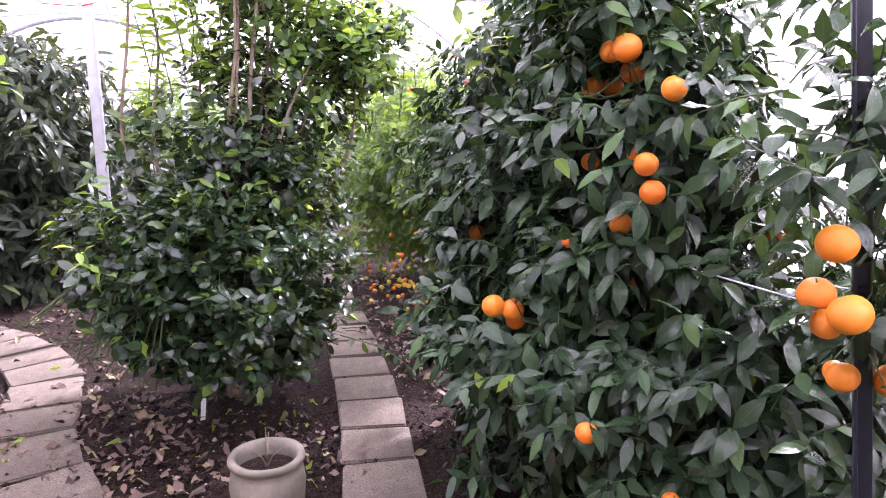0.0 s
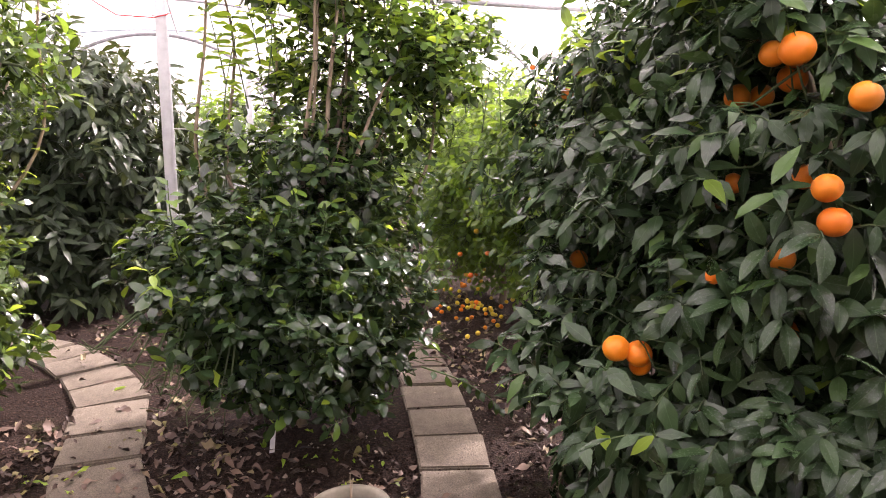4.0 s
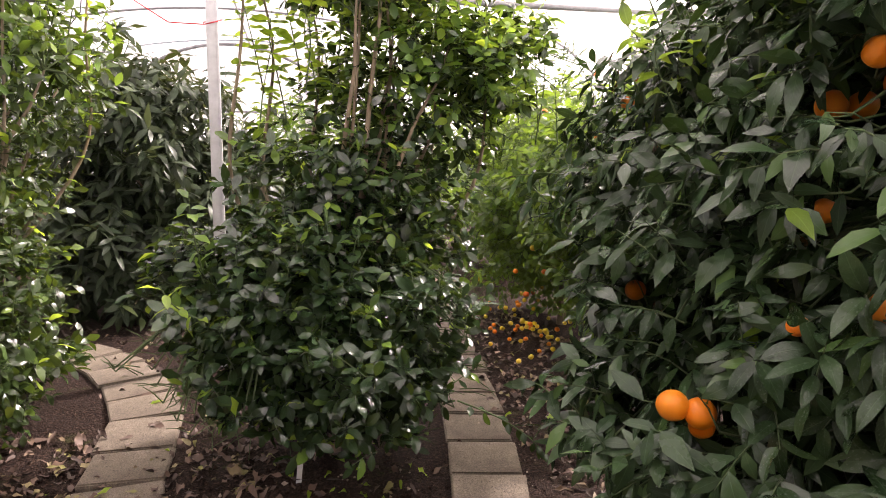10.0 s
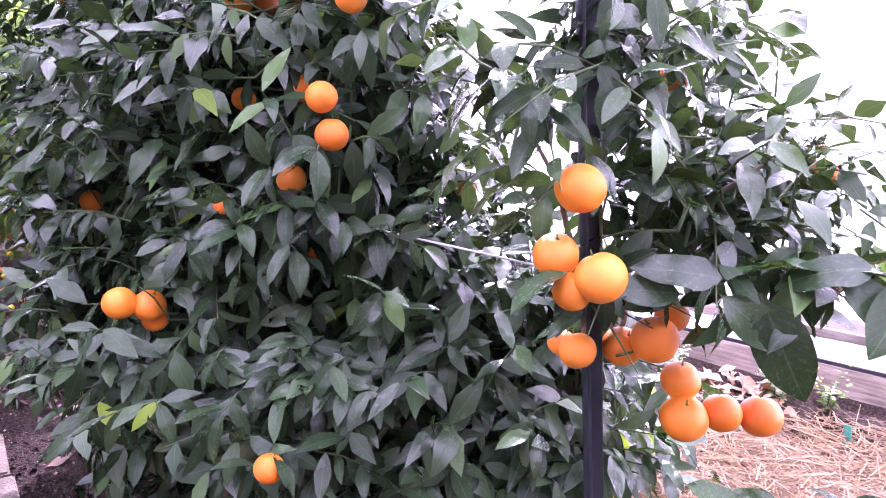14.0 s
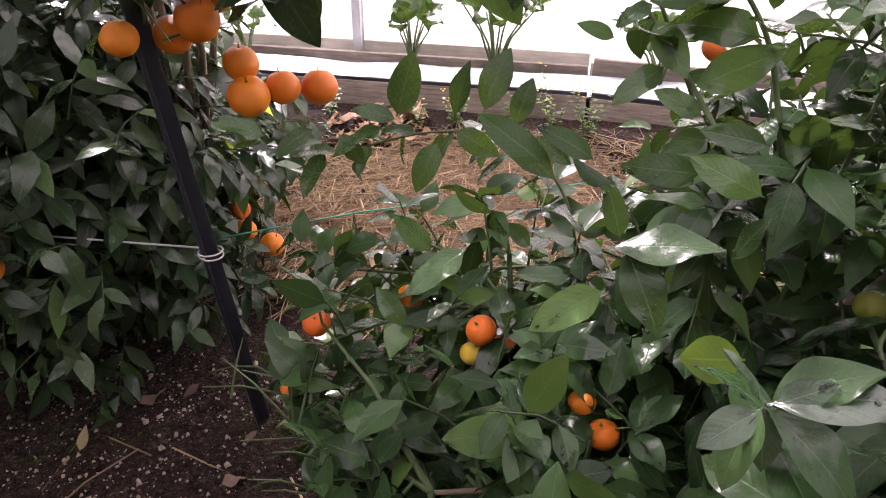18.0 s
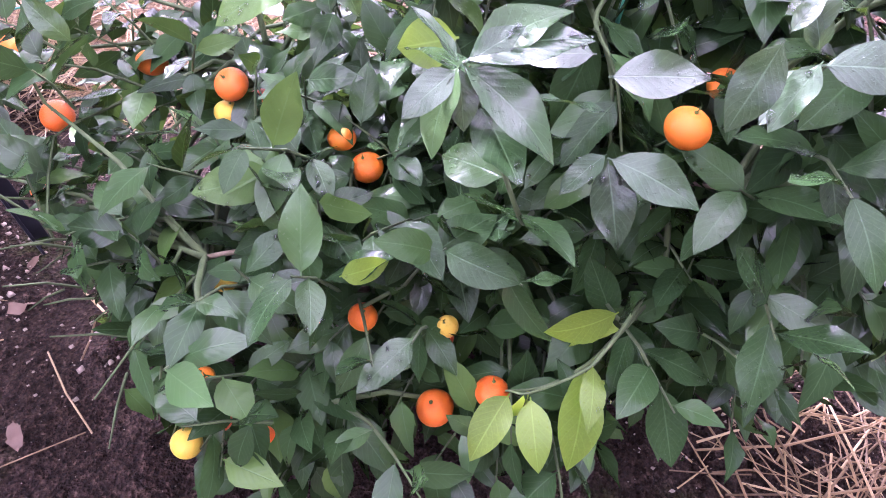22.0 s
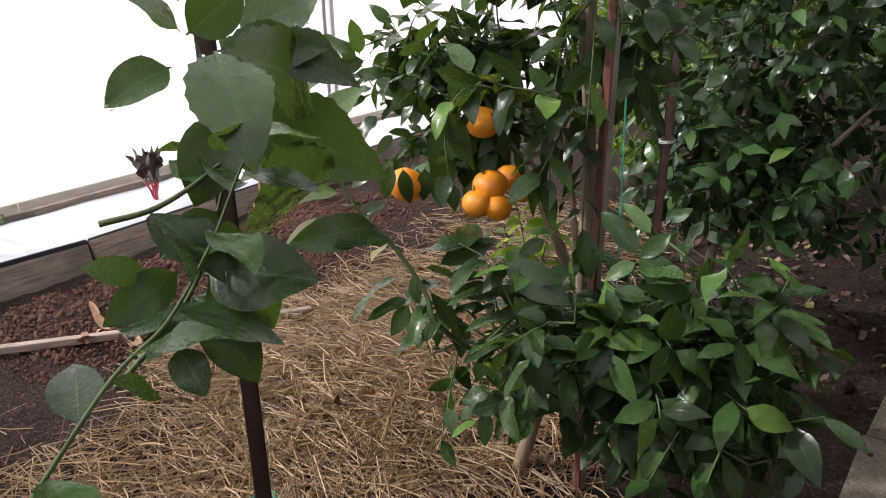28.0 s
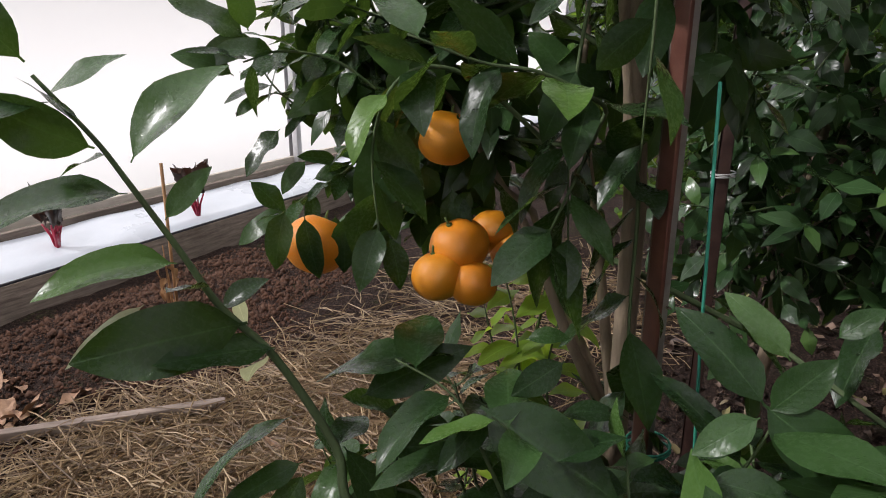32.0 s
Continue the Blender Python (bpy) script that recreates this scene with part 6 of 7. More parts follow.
tree("citrus_tree", (-0.9, -3.6, 0), [(-0.9, -3.6, 1.2, 0.8, 0.6, 1.0)], 600, 7, 0.085, 0.5, LEAF_GREEN, "leafy citrus tree at the back of the row", seed=22, trunk_r=0.03, rows=ROWS_MID, group="back trees")
tree("citrus_tree", (0.5, -5.0, 0), [(0.6, -5.0, 1.4, 1.0, 0.6, 1.3)], 900, 7, 0.085, 0.5, LEAF_FINE, "leafy citrus tree at the back of the row", seed=24, trunk_r=0.03, rows=ROWS_FAR, group="back trees")
tree("citrus_tree", (-1.3, -5.8, 0), [(-1.3, -5.8, 1.4, 1.3, 0.7, 1.4)], 800, 7, 0.1, 0.5, LEAF_FINE, "leafy citrus tree at the back of the row", seed=25, trunk_r=0.03, rows=ROWS_FAR, group="back trees")

LEAF_PALE = leaf_material("withered_pale_leaf", (0.32, 0.36, 0.26), (0.42, 0.45, 0.33), (0.5, 0.52, 0.4), rough=0.6, clear=0.3, gloss=0.4)
blades(young_orange, [((0.965, -1.536, 0.80), (0.958, -1.418, 0.773)), ((0.88, -1.62, 0.80), (0.918, -1.665, 0.736)), ((0.76, -1.545, 0.765), (0.86, -1.6, 0.705))], LEAF_PALE, (-0.3, 0.3, 0), 0.24, 249)
# one small dark blade over the black blotch on the upper orange
blades(young_orange, [((0.70, -1.83, 1.045), (0.695, -1.822, 0.985))], LEAF_BUSH, (-0.6, 0.8, 0), 0.6, 251)
for k, (pts, count, size, mat) in enumerate((
        ([(0.43, -1.9, 1.5), (0.39, -1.82, 1.4), (0.37, -1.77, 1.2), (0.37, -1.76, 1.0)], 12, 0.12, LEAF_GREEN),
        ([(0.42, -1.9, 1.3), (0.45, -1.82, 1.22), (0.46, -1.78, 1.05), (0.45, -1.77, 0.88)], 12, 0.11, LEAF_GREEN),
        ([(0.41, -1.9, 1.0), (0.38, -1.82, 0.95), (0.37, -1.78, 0.82), (0.36, -1.77, 0.7)], 9, 0.11, LEAF_GREEN),
        ([(0.44, -1.9, 1.12), (0.587, -1.950, 1.197), (0.676, -1.920, 1.189), (0.761, -1.880, 1.238), (0.862, -1.850, 1.303), (0.881, -1.850, 1.408)], 16, 0.115, LEAF_GREEN),
        ([(0.587, -1.950, 1.197), (0.659, -1.930, 1.221), (0.666, -1.900, 1.308), (0.718, -1.900, 1.405)], 12, 0.115, LEAF_GREEN),
        ([(0.587, -1.950, 1.197), (0.715, -1.930, 1.142), (0.818, -1.900, 1.150), (0.910, -1.870, 1.181)], 11, 0.1, LEAF_GREEN),
        ([(0.44, -1.91, 1.15), (0.496, -1.900, 1.253), (0.545, -1.880, 1.338), (0.603, -1.860, 1.385)], 11, 0.12, LEAF_GREEN),
        ([(0.5, -1.86, 0.2), (0.57, -1.95, 0.5), (0.6, -1.98, 0.66), (0.63, -1.98, 0.78)], 16, 0.085, LEAF_YOUNG),
        ([(0.5, -1.86, 0.2), (0.52, -1.95, 0.45), (0.54, -1.98, 0.6), (0.52, -1.98, 0.72)], 16, 0.085, LEAF_YOUNG),
        ([(0.5, -1.86, 0.2), (0.6, -2.0, 0.45), (0.66, -2.02, 0.6), (0.68, -2.02, 0.68)], 12, 0.08, LEAF_YOUNG))):
    spray(young_orange, np.random.default_rng(500 + k), pts, count, size, mat, 0.48)

water_drops(mandarin, 0.5, 5)
water_drops(young_orange, 0.12, 6)

# ---- slab paths ----
pavement = tagged(new("pavement"), "garden path of rough grey concrete slabs", "path", kind="structure")


def slab(a, b, wa, wb, k):
    """One slab between two stations of a centre line, with worn edges."""
    a, b = Vector((*a, 0)), Vector((*b, 0))
    d = (b - a).normalized()
    side = Vector((d.y, -d.x, 0))
    rng = random.Random(k)
    a, b = a + d * (0.008 + 0.006 * rng.random()), b - d * (0.008 + 0.006 * rng.random())
    ring = [a - side * wa / 2, a + side * wa / 2, b + side * wb / 2, b - side * wb / 2]
    c = (a + b) / 2
    tilt = [rng.uniform(-0.007, 0.007) for _ in range(4)]
    bm = bmesh.new()
    lo = [bm.verts.new(p - c + Vector((rng.uniform(-0.012, 0.012), rng.uniform(-0.008, 0.008), -0.03))) for p in ring]
    hi = [bm.verts.new((v.co.x, v.co.y, 0.02 + t)) for v, t in zip(lo, tilt)]
    bm.faces.new(lo[::-1])
    top = bm.faces.new(hi)
    for i in range(4):
        bm.faces.new((lo[i], lo[(i + 1) % 4], hi[(i + 1) % 4], hi[i]))
    bmesh.ops.bevel(bm, geom=list(top.edges), offset=0.007, segments=2, affect="EDGES")
    bmesh.ops.recalc_face_normals(bm, faces=bm.faces[:])
    me = bpy.data.meshes.new("slab")
    bm.to_mesh(me)
    bm.free()
    me.materials.append(SLAB)
    ob = part("slab", me, pavement)
    ob.location = c


right_line = [(-0.02, 0.78), (0.08, 1.09), (0.18, 1.4), (0.28, 1.69), (0.37, 1.98), (0.46, 2.28), (0.56, 2.63), (0.63, 2.93), (0.70, 3.24), (0.76, 3.55), (0.82, 3.86), (0.87, 4.16), (0.92, 4.5), (0.97, 4.84), (1.02, 5.16), (1.07, 5.48), (1.12, 5.8), (1.18, 6.1), (1.25, 6.42), (1.32, 6.76), (1.39, 7.1), (1.46, 7.42), (1.53, 7.75)]
left_line = [(0.0, 1.45), (-0.16, 1.76), (-0.31, 2.06), (-0.46, 2.37), (-0.6, 2.7), (-0.72, 3.05), (-0.78, 3.45), (-0.79, 3.77), (-0.81, 4.14), (-0.89, 4.45), (-1.0, 4.72), (-1.15, 4.98), (-1.31, 5.2), (-1.5, 5.38), (-1.75, 5.5)]
back_line = [(-0.02, 0.76), (-0.08, 0.3), (-0.14, -0.16), (-0.2, -0.62), (-0.29, -1.09), (-0.385, -1.53), (-0.48, -2.0), (-0.575, -2.46), (-0.66, -2.92), (-0.75, -3.4), (-0.85, -3.9)]
for line, w, s0 in ((right_line, 0.315, 10), (left_line, 0.35, 40), (back_line, 0.43, 70)):
    for k in range(len(line) - 1):
        slab(line[k], line[k + 1], w, w, s0 + k)

# ---- pot ----
pot = tagged(new("plant_pot"), "weathered stoneware pot with bare twigs on the soil", "pot")
pot.location = (0.07, 2.33, 0.0)
part("body", lathe([(0.0, -0.01), (0.085, -0.01), (0.10, 0.02), (0.118, 0.12), (0.125, 0.2), (0.118, 0.245), (0.108, 0.258), (0.118, 0.268), (0.126, 0.28), (0.124, 0.293), (0.113, 0.297), (0.101, 0.29), (0.097, 0.265), (0.1, 0.23)], 44, 0.008, 2).mesh("body", TERRA), pot)
part("earth", lathe([(0.1, 0.24), (0.06, 0.248), (0.02, 0.25), (0.0, 0.25)], 24, 0.03, 5).mesh("earth", SOIL), pot)
for k, (x, y, h) in enumerate(((0.0, 0.0, 0.14), (0.03, -0.02, 0.07), (-0.03, 0.01, 0.06), (0.01, 0.03, 0.1))):
    s = Soup()
    s.tube([(0, 0, 0.245), (x * 0.5, y * 0.5, 0.25 + h * 0.5), (x * 1.5, y * 1.5, 0.25 + h)], (0.003, 0.0025, 0.0015), 5)
    part("twig", s.mesh("twig", BARK), pot)

# ---- round tub with liner ----
tub = tagged(new("pond_tub"), "round tan rendered tub lined with black sheet", "tub")
tub.location = (-2.34, 2.34, 0)
part("wall", lathe([(1.27, -0.03), (1.28, 0.2), (1.27, 0.42), (1.255, 0.468), (1.22, 0.478), (1.19, 0.46), (1.18, 0.3)], 96, 0.004, 1).mesh("wall", TUB), tub)
part("liner", lathe([(1.215, 0.482), (1.19, 0.472), (1.15, 0.445), (1.0, 0.435), (0.8, 0.425), (0.5, 0.432), (0.2, 0.43), (0.0, 0.43)], 96, 0.006, 4).mesh("liner", LINER), tub, "wrinkled black pond liner")
s = Soup()
ang = np.linspace(-1.2, 1.2, 40)
s.tube(np.stack([1.213 * np.cos(ang), 1.213 * np.sin(ang), np.full(40, 0.489)], 1), 0.008, 6)
part("edge_strip", s.mesh("edge_strip", WHITE_TAG), tub, "pale edging strip")

# ---- strings, tags, small fittings ----
def string(points, r, material, name, label, category="string"):
    s = Soup()
    s.tube(points, r, 5)
    tagged(new(name, s.mesh(name, material)), label, category)


RED = plain("red_cord", (0.5, 0.03, 0.03), (0.65, 0.05, 0.05), 60, 0.6)
string([(-0.55, 4.9, 2.06), (-0.48, 4.9, 2.08), (-0.45, 4.95, 2.1), (-0.5, 5.0, 2.1), (-0.56, 4.95, 2.08), (-0.55, 4.9, 2.06), (-0.75, 4.95, 2.07), (-0.95, 5.05, 2.2), (-1.0, 5.2, 2.3)], 0.004, RED, "cord", "red cord knotted round the steel post")
string([(-1.1, 5.3, 2.3), (-1.3, 5.45, 2.26), (-1.5, 5.6, 2.33), (-1.7, 5.75, 2.31)], 0.004, RED, "cord", "red cord tied along the roof pipe")
string([(-1.35, 5.55, 2.33), (-1.37, 5.56, 2.2), (-1.45, 5.6, 2.12), (-1.55, 5.7, 2.06)], 0.004, BLACK_METAL, "cable", "black cable hanging from the roof pipe", "cable")
string([(-0.47, 4.9, 1.42), (0.1, 5.6, 1.42), (0.12, 7.55, 1.42)], 0.003, WIRE, "wire", "pale support wire between posts", "wire")
string([(1.045, 1.0, 1.0), (1.02, 1.7, 1.02), (1.03, 2.75, 1.04)], 0.0022, WIRE, "wire", "pale support wire running through the orange tree", "wire")
string([(1.04, 0.985, 0.48), (0.98, 1.6, 0.49), (1.0, 2.6, 0.5)], 0.0022, WIRE, "wire", "pale support wire running through the orange tree", "wire")
string([(1.09, 0.98, 0.478), (1.3, 0.75, 0.46), (1.7, 0.2, 0.42)], 0.002, CORD, "twine", "green twine tied to the black stake")
string([(0.30, -1.80, 1.1), (0.285, -1.79, 0.8), (0.27, -1.765, 0.611), (0.26, -1.75, 0.5), (0.27, -1.76, 0.42)], 0.0022, CORD, "twine", "green twine hanging beside the red-brown stake")
string([(0.60, -0.06, 0.86), (0.60, -0.05, 0.76), (0.615, -0.05, 0.69)], 0.0025, CORD, "twine", "green twine hanging in the mandarin bush")
tag = tagged(new("plant_tag", soft_box(-0.011, 0.011, -0.0015, 0.0015, -0.04, 0.11, 0.0008).mesh("plant_tag", WHITE_TAG)), "white plastic plant tag stuck in the soil", "tag")
tag.location = (-0.08, 3.35, 0.0)
tag.rotation_euler = (0.06, 0.08, 0.1)
tag = copy_thing(tag, pose(-1.05, 6.0, 0.0, 4, -5, 20))

lath = tagged(new("wooden_lath", soft_box(-0.016, 0.016, -0.75, 0.75, 0.0, 0.03, 0.003).mesh("wooden_lath", GREY_WOOD)), "grey weathered wooden lath lying on the straw", "lath")
lath.matrix_basis = Matrix.Translation((2.225, -1.755, 0.025)) @ Euler((0, 0, -math.atan2(0.70, 0.714))).to_matrix().to_4x4()

# ---- things on the raised bed ----
def chard(x, y, h, n, stalk, blade, name, label, seed, size):
    rng = np.random.default_rng(seed)
    root = tagged(new(name), label, "vegetable")
    root.location = (x, y, 0.16 + 0.06 * min(1.0, max(0.0, (y + 2.2) / 2.4)))
    for k in range(n):
        a = k * 2.4 + rng.normal(0, 0.3)
        red = stalk is CHARD_STALK
        lean = rng.uniform(0.02, 0.2) if red else rng.uniform(0.1, 0.45)
        hh = h * rng.uniform(0.7, 1.05)
        top = np.array((math.cos(a) * lean * hh, math.sin(a) * lean * hh, hh * (0.36 if red else 0.62)))
        s = Soup()
        s.tube([(0, 0, -0.01), top * (0.45, 0.45, 0.6), top], (0.008, 0.006, 0.004), 6)
        part("stalk", s.mesh("stalk", stalk), root)
        d = unit(top + np.array((0, 0, 0.05)))
        up = unit(np.array((-math.cos(a), -math.sin(a), 0.6)))
        m = leaf_mesh("blade", blade, (top[None] * 0.97, d[None], up[None], np.array([size * rng.uniform(0.8, 1.2)]), np.array([0.4 if red else 0.75]), np.array([0.9 if red else 0.25]), np.array([rng.uniform(-0.3, 0.5) if red else rng.uniform(0.4, 1.2)]), np.array([3.2 if red else 2.2])), ROWS_FULL)
        part("blade", m, root)


chard(3.3, -2.78, 0.4, 11, CHARD_STALK, CHARD_LEAF, "chard", "red-stalked chard with dark crumpled leaves", 1, 0.2)
chard(3.2, -3.55, 0.38, 9, CHARD_STALK, CHARD_LEAF, "chard", "red-stalked chard with dark crumpled leaves", 2, 0.19)
chard(3.5, 0.70, 0.55, 11, TWIG, LEAF_GREEN, "kohlrabi", "green leafy brassica growing through silver film", 3, 0.16)
chard(3.47, -0.14, 0.4, 10, TWIG, LEAF_GREEN, "kohlrabi", "green leafy brassica growing through silver film", 4, 0.15)
chard(3.5, 1.15, 0.42, 9, TWIG, LEAF_GREEN, "kohlrabi", "green leafy brassica growing through silver film", 5, 0.15)
chard(3.28, -1.8, 0.22, 7, TWIG, LEAF_GREEN, "kohlrabi", "green leafy brassica growing through silver film", 6, 0.1)
chard(3.5, 2.1, 0.3, 7, TWIG, LEAF_GREEN, "kohlrabi", "green leafy brassica growing through silver film", 7, 0.12)

dead = tagged(new("dead_plant"), "withered tan stalks of a dead plant", "plant")
dead.location = (2.14, -2.49, 0.02)
for k, (x, y, h) in enumerate(((0.02, 0.0, 0.42), (0.06, -0.03, 0.36), (-0.03, 0.05, 0.2), (0.1, 0.05, 0.1), (-0.1, -0.04, 0.08))):
    s = Soup()
    s.tube([(x * 0.2, y * 0.2, -0.02), (x * 0.3, y * 0.5, h * 0.4), (x * 0.8, y, h * 0.75), (x, y, h)], (0.0045, 0.004, 0.003, 0.002), 6)
    part("stalk", s.mesh("stalk", DEAD), dead)
for k in range(9):
    rng = np.random.default_rng(k)
    a = k * 2.4
    d = unit(np.array((math.cos(a), math.sin(a), -0.7)))
    part("withered_leaf", leaf_mesh("withered_leaf", DEAD, (np.array([(0.02, 0, 0.06 + 0.04 * k)]), d[None], np.array([(0, 0, 1.0)]), np.array([0.1]), np.array([0.35]), np.array([0.8]), np.array([1.4]), np.array([2.5])), ROWS_FULL), dead)
cane = Soup()
cane.tube([(2.2, -2.55, -0.03), (2.205, -2.555, 0.35), (2.2, -2.56, 0.72)], 0.006, 6)
tagged(new("cane", cane.mesh("cane", DEAD)), "thin bamboo cane beside withered stalks", "cane")

windfall = tagged(new("windfall", fruit_mesh("windfall", plain("rotten_peel", (0.2, 0.1, 0.06), (0.36, 0.2, 0.13), 30, 0.6), 0.85, 21.0)), "shrivelled brown windfall lying on crumbly soil", "fruit")
windfall.matrix_basis = Matrix.Translation((2.05, -2.48, 0.055)) @ Euler((0.9, 0.3, 0)).to_matrix().to_4x4() @ Matrix.Scale(0.034, 4)

FLOWER = plain("yellow_petal", (0.75, 0.55, 0.03), (0.85, 0.66, 0.05), 60, 0.6)


def weed(x, y, h, stems, seed):
    """A low weed with thin stems, small leaves and tiny yellow flowers."""
    rng = np.random.default_rng(seed)
    root = tagged(new("flowering_weed"), "straggly green weed with tiny yellow flowers at the bed's foot", "weed", "weeds along the bed")
    root.location = (x, y, relief(x, y))
    args, stalks, heads = [], Soup(), Soup()
    for k in range(stems):
        a = rng.uniform(0, 6.283)
        hh = h * rng.uniform(0.45, 1.0)
        tip = np.array((math.cos(a) * hh * 0.45, math.sin(a) * hh * 0.45, hh))
        line = np.stack([tip * (t, t, t ** 0.8) for t in (0.0, 0.35, 0.7, 1.0)]) - (0, 0, 0.01)
        stalks.tube(line, (0.002, 0.0016, 0.0012, 0.0008), 4)
        for q in range(7):
            t = 0.15 + 0.8 * q / 7
            b = q * 2.4 + a
            args.append((tip * (t, t, t ** 0.8), unit(np.array((math.cos(b), math.sin(b), 0.35))), 0.035 * rng.uniform(0.6, 1.3)))
        for q in range(3 if k % 2 == 0 else 0):
            c = tip + rng.normal(0, 0.012, 3)
            ang = np.arange(6) * math.pi / 3
            heads.add(np.vstack([c + np.stack([0.006 * np.cos(ang), 0.006 * np.sin(ang), np.full(6, 0.003)], 1), [c - (0, 0, 0.002)], [c + (0, 0, 0.004)]]),
                      [(i, (i + 1) % 6, 7) for i in range(6)] + [((i + 1) % 6, i, 6) for i in range(6)])
    part("stems", stalks.mesh("stems", TWIG), root)
    n = len(args)
    pack = (np.array([q[0] for q in args]), np.array([q[1] for q in args]), np.tile((0, 0, 1.0), (n, 1)), np.array([q[2] for q in args]), np.full(n, 0.5), np.full(n, 0.2), np.full(n, 0.6), np.full(n, 0.8))
    part("leaves", leaf_mesh("leaves", LEAF_FINE, pack, ROWS_GOOD), root)["kind"] = "stuff"
    part("flowers", heads.mesh("flowers", FLOWER), root, "tiny yellow flowers")


for k, (x, y, h, stems) in enumerate(((3.0, 0.82, 0.2, 9), (3.03, 0.55, 0.22, 10), (2.98, 1.0, 0.16, 7), (2.97, 0.2, 0.26, 9), (3.02, 0.36, 0.3, 8), (2.96, -0.35, 0.14, 6), (3.0, 1.45, 0.2, 8))):
    weed(x, y, h, stems, 400 + k)
marker = tagged(new("plant_marker", soft_box(-0.014, 0.014, -0.002, 0.002, -0.03, 0.08, 0.001).mesh("plant_marker", CORD)), "green plastic plant marker stuck in the straw", "tag")
marker.matrix_basis = Matrix.Translation((2.85, 0.725, relief(2.85, 0.725))) @ Euler((0.1, 0.15, 1.2)).to_matrix().to_4x4()

# ---- straw, litter, clods ----
def scatter_straw(name, zones, seed, label):
    rng = np.random.default_rng(seed)
    p = []
    for x, y, rx, ry, count in zones:
        q = rng.normal(0, 0.5, (count * 2, 2))
        q = q[(np.abs(q) < 1).all(1)][:count]
        p.append(np.stack([x + q[:, 0] * rx, y + q[:, 1] * ry], 1))
    p = np.concatenate(p)
    p = p[p[:, 0] < np.where(p[:, 1] > -0.9, 2.98, 2.72)]
    n = len(p)
    ang = rng.random(n) * 6.283
    ln = rng.gamma(4, 0.033, n) + 0.03
    z = np.array([relief(x, y) for x, y in p]) + 0.004 + rng.random(n) ** 2 * 0.045
    d = np.stack([np.cos(ang), np.sin(ang), rng.normal(0, 0.10, n)], 1)
    side = np.stack([-np.sin(ang), np.cos(ang), np.zeros(n)], 1)
    w = rng.uniform(0.0008, 0.0026, n)
    sag = rng.uniform(-0.01, 0.012, n)
    bend = rng.normal(0, 0.045, n) * ln
    rows = []
    for t, lift in ((-0.5, 0), (0.0, 1), (0.5, 0)):
        c = np.c_[p, z] + d * (ln * t)[:, None] + np.array((0, 0, 1.0)) * (sag * lift)[:, None] + side * (bend * lift)[:, None]
        for q, up in ((-1, 0), (0, 1), (1, 0)):
            rows.append(c + side * (w * q)[:, None] + np.array((0, 0, 1.0)) * (w * up)[:, None])
    v = np.stack(rows, 1)
    f = np.array([(0, 1, 4, 3), (1, 2, 5, 4), (3, 4, 7, 6), (4, 5, 8, 7)])
    me = bpy.data.meshes.new(name)
    me.from_pydata(v.reshape(-1, 3).tolist(), [], (f[None] + 9 * np.arange(n)[:, None, None]).reshape(-1, 4).tolist())
    me.materials.append(STRAW)
    return tagged(new(name, me), label, "straw", kind="stuff")


scatter_straw("straw", [(2.2, 0.75, 0.7, 0.7, 9500), (1.15, -1.5, 0.7, 0.75, 4800), (1.35, -2.5, 0.6, 0.7, 3800), (1.5, -0.6, 0.7, 0.6, 2200), (1.2, -3.7, 0.8, 0.9, 1500), (0.5, -0.62, 0.35, 0.3, 110), (0.25, -1.35, 0.4, 0.5, 150), (2.2, 2.2, 0.7, 0.9, 900), (0.6, 0.95, 0.35, 0.4, 26), (1.31, -2.22, 0.4, 0.4, 2600), (1.74, -1.96, 0.4, 0.4, 2200), (0.72, -1.35, 0.35, 0.45, 1100), (2.75, 0.4, 0.3, 0.7, 1800), (0.62, -1.95, 0.35, 0.35, 700), (0.45, -0.6, 0.3, 0.3, 90)], 4,
              "loose golden straw mulch spread over the soil")


def scatter_leaves(name, zones, seed, material, size, label, category="leaves", width=0.45):
    rng = np.random.default_rng(seed)
    p = np.concatenate([np.stack([x + rng.uniform(-1, 1, c) * rx, y + rng.uniform(-1, 1, c) * ry], 1) for x, y, rx, ry, c in zones])
    n = len(p)
    z = np.array([relief(x, y) for x, y in p]) + 0.012 + 0.012 * rng.random(n)
    ang = rng.random(n) * 6.283
    d = unit(np.stack([np.cos(ang), np.sin(ang), rng.normal(0.08, 0.12, n)], 1))
    up = unit(np.stack([rng.normal(0, 0.3, n), rng.normal(0, 0.3, n), np.ones(n)], 1))
    me = leaf_mesh(name, material, (np.c_[p, z], d, up, size * rng.uniform(0.55, 1.3, n), width * rng.uniform(0.7, 1.2, n), rng.uniform(-0.2, 0.9, n), rng.uniform(-0.9, 1.6, n), rng.uniform(0.5, 2.8, n)), ROWS_GOOD)
    return tagged(new(name, me), label, category, kind="stuff")


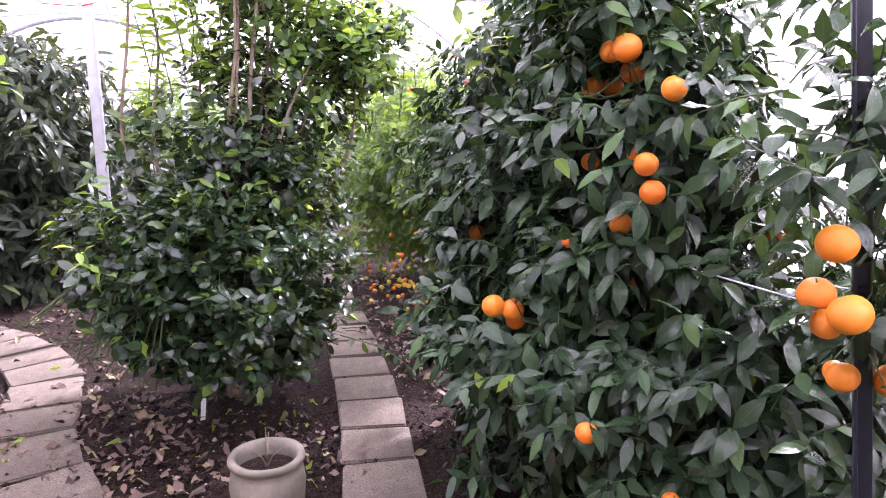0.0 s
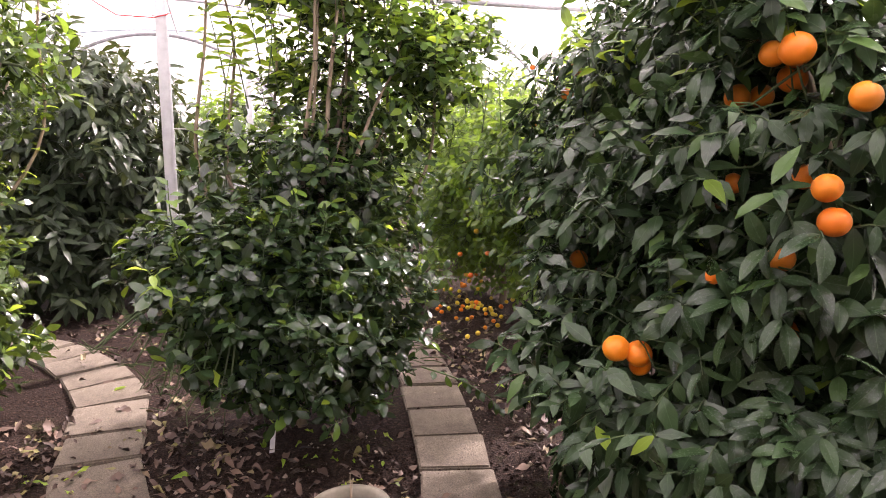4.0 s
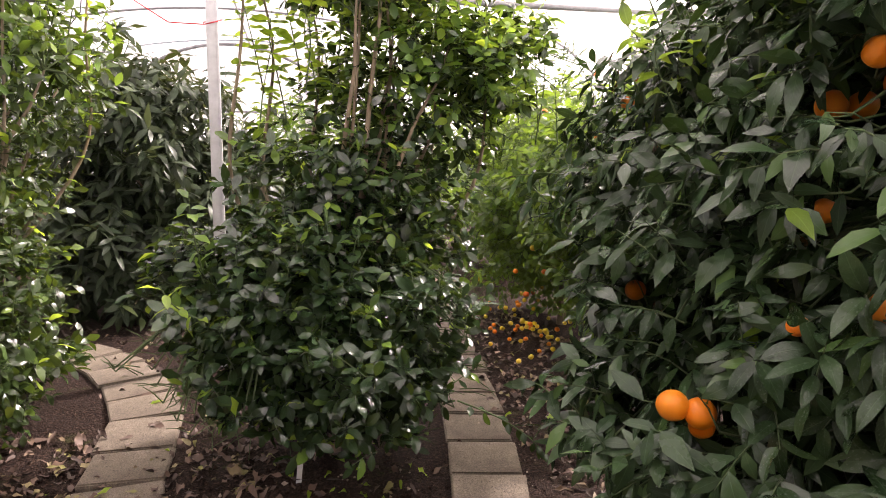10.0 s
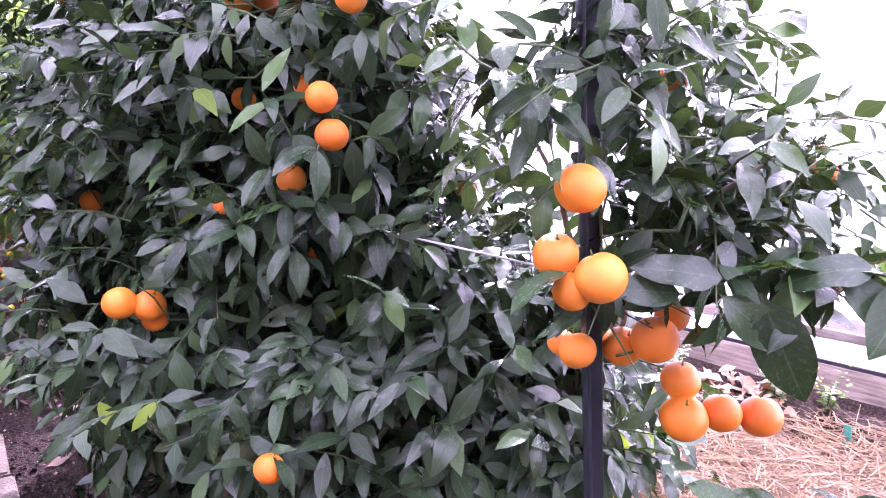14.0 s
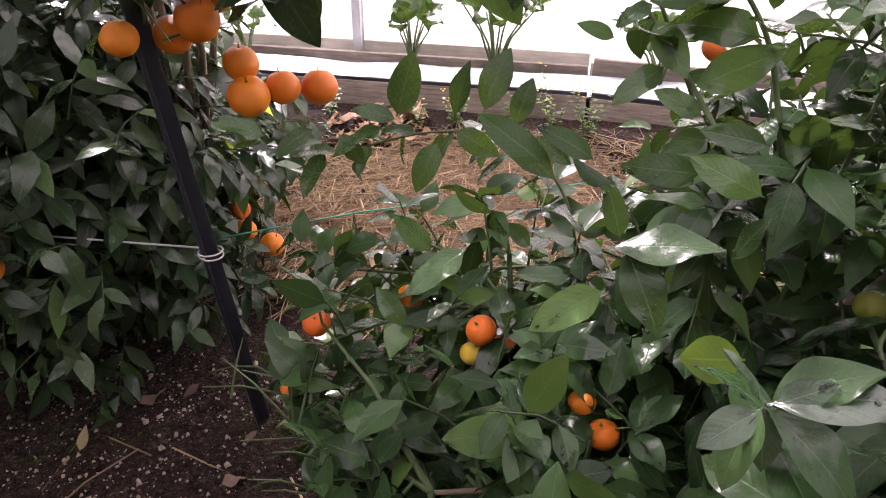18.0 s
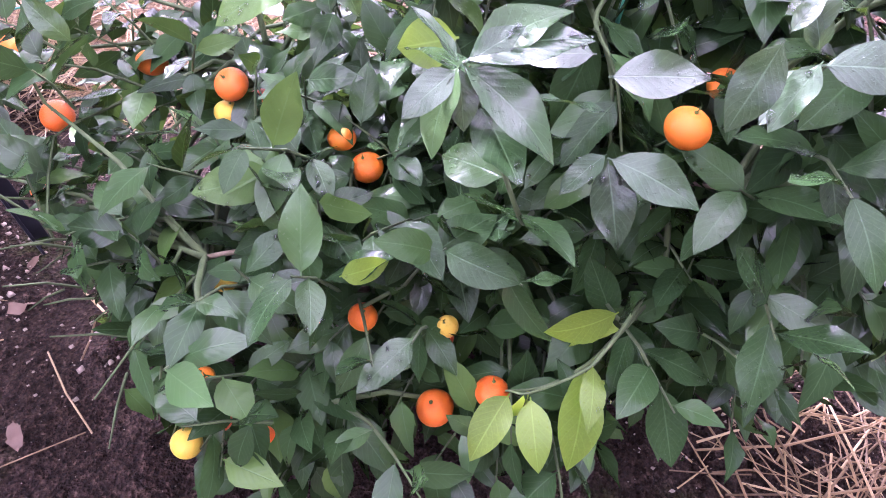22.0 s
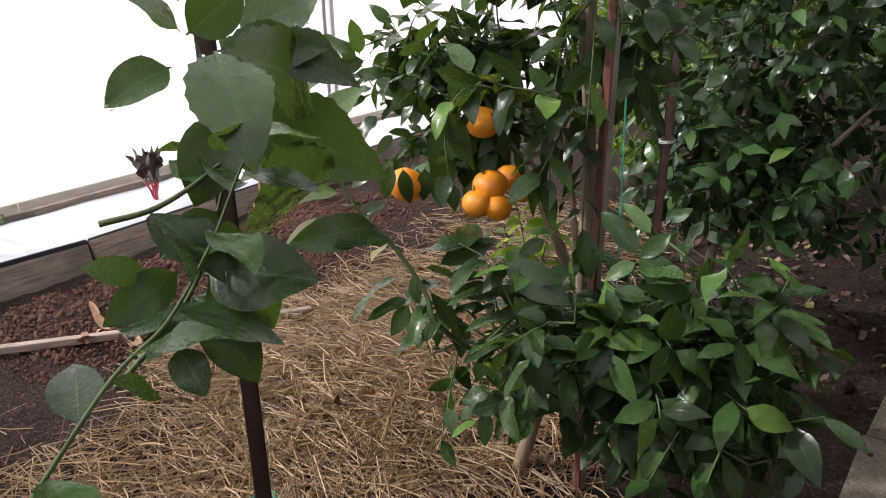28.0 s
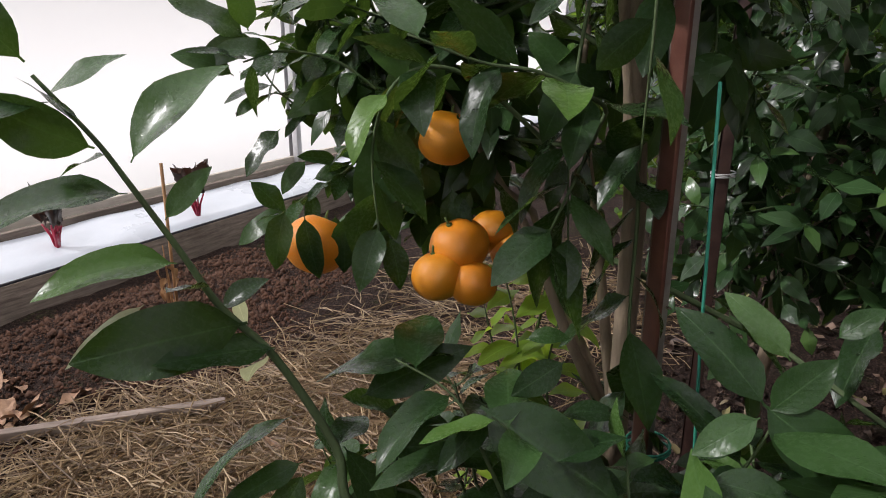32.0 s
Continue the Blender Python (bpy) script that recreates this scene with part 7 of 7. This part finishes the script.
scatter_leaves("leaf_litter", [(-1.3, 3.4, 0.5, 0.6, 420), (-0.4, 3.1, 0.3, 0.6, 190), (-0.35, 4.0, 0.4, 0.5, 150), (0.1, 2.75, 0.4, 0.3, 60), (-0.55, 5.0, 0.6, 0.6, 120), (-0.05, 3.25, 0.55, 0.5, 120), (1.25, 3.6, 0.3, 0.8, 240), (1.4, 5.0, 0.45, 1.0, 420), (-1.2, 5.8, 0.9, 0.7, 160), (1.05, 2.2, 0.3, 0.5, 50), (0.9, 1.2, 0.5, 0.4, 14), (0.3, -1.2, 0.5, 0.6, 26), (0.9, -1.4, 0.5, 0.6, 70), (0.35, -1.75, 0.35, 0.3, 24), (-0.2, 2.3, 0.4, 0.5, 24), (0.0, -3.3, 0.6, 0.8, 130), (0.4, -4.2, 0.8, 0.8, 150), (-0.4, -4.6, 0.5, 1.0, 100)],
               8, LITTER, 0.07, "brown and tan fallen leaves on dark soil")
scatter_leaves("fresh_leaf_litter", [(-1.2, 3.2, 0.4, 0.6, 36), (0.05, 3.2, 0.5, 0.4, 22), (1.25, 3.3, 0.25, 0.6, 20), (0.3, 2.5, 0.2, 0.2, 4), (0.1, -1.35, 0.12, 0.15, 2), (-0.75, 4.0, 0.1, 0.5, 5)], 9, LEAF_YOUNG, 0.06, "yellow-green fallen leaves on soil and slabs")

DRY_TAN = plain("tan_dry_leaf", (0.22, 0.12, 0.07), (0.48, 0.3, 0.18), 40, 0.7)
scatter_leaves("dry_leaf_pile", [(2.94, 1.13, 0.14, 0.16, 60), (2.9, 1.2, 0.2, 0.25, 40), (2.32, -1.85, 0.15, 0.2, 26), (1.2, -2.0, 0.5, 0.5, 14), (0.95, -1.1, 0.4, 0.3, 8)], 11, DRY_TAN, 0.11, "curled tan dried leaves lying in straw", width=0.4)


def scatter_clods(name, zones, seed, label, material=SOIL, category="soil"):
    rng = np.random.default_rng(seed)
    s = Soup()
    base = np.array([(1, 0, 0), (-1, 0, 0), (0, 1, 0), (0, -1, 0), (0, 0, 1), (0, 0, -1)], float)
    faces = [(0, 2, 4), (2, 1, 4), (1, 3, 4), (3, 0, 4), (2, 0, 5), (1, 2, 5), (3, 1, 5), (0, 3, 5)]
    for x, y, rx, ry, c, r in zones:
        for _ in range(c):
            px, py = x + rng.uniform(-1, 1) * rx, y + rng.uniform(-1, 1) * ry
            rr = r * rng.gamma(3, 0.33)
            s.add(base * rr * rng.uniform(0.6, 1.3, (6, 3)) + (px, py, relief(px, py) + rr * 0.3), faces)
    return tagged(new(name, s.mesh(name, material)), label, category, kind="stuff")


scatter_clods("soil_clods", [(0.6, 0.9, 0.5, 0.6, 900, 0.006), (0.35, -0.9, 0.5, 0.6, 600, 0.006), (0.1, 3.0, 0.6, 0.6, 500, 0.008), (-1.2, 3.2, 0.4, 0.5, 300, 0.008), (2.3, 1.2, 0.6, 0.9, 400, 0.015), (0.0, -3.0, 0.6, 0.9, 900, 0.008), (0.3, 0.6, 0.5, 0.9, 4500, 0.0042), (0.3, -1.0, 0.5, 0.6, 3000, 0.0042), (0.2, 2.6, 0.7, 0.6, 2500, 0.006), (0.47, -0.45, 0.3, 0.35, 4000, 0.0038), (0.59, -0.67, 0.35, 0.35, 2500, 0.0045)], 12, "crumbly clods of dark brown soil")
RED_SOIL = plain("red_brown_soil", (0.05, 0.022, 0.012), (0.15, 0.072, 0.04), 30, 0.95)
scatter_clods("soil_heap", [(2.5, -2.5, 0.45, 1.1, 9000, 0.0052), (2.5, -2.4, 0.4, 0.9, 1800, 0.0085), (2.5, -3.2, 0.4, 0.8, 4000, 0.006), (1.95, -2.6, 0.3, 0.4, 2500, 0.005)], 13, "heaped red-brown crumbly soil beside the bed", RED_SOIL)
GRIT = plain("pale_grit", (0.22, 0.16, 0.12), (0.5, 0.42, 0.34), 40, 0.8)
scatter_clods("grit", [(0.97, 1.34, 0.35, 0.4, 700, 0.0032), (0.96, 1.10, 0.3, 0.4, 600, 0.003), (0.45, -0.5, 0.3, 0.35, 350, 0.0028), (1.1, 3.2, 0.3, 0.8, 200, 0.005), (-0.1, 2.9, 0.5, 0.5, 200, 0.005)], 15, "pale grit and husks strewn over dark soil", GRIT, "grit")
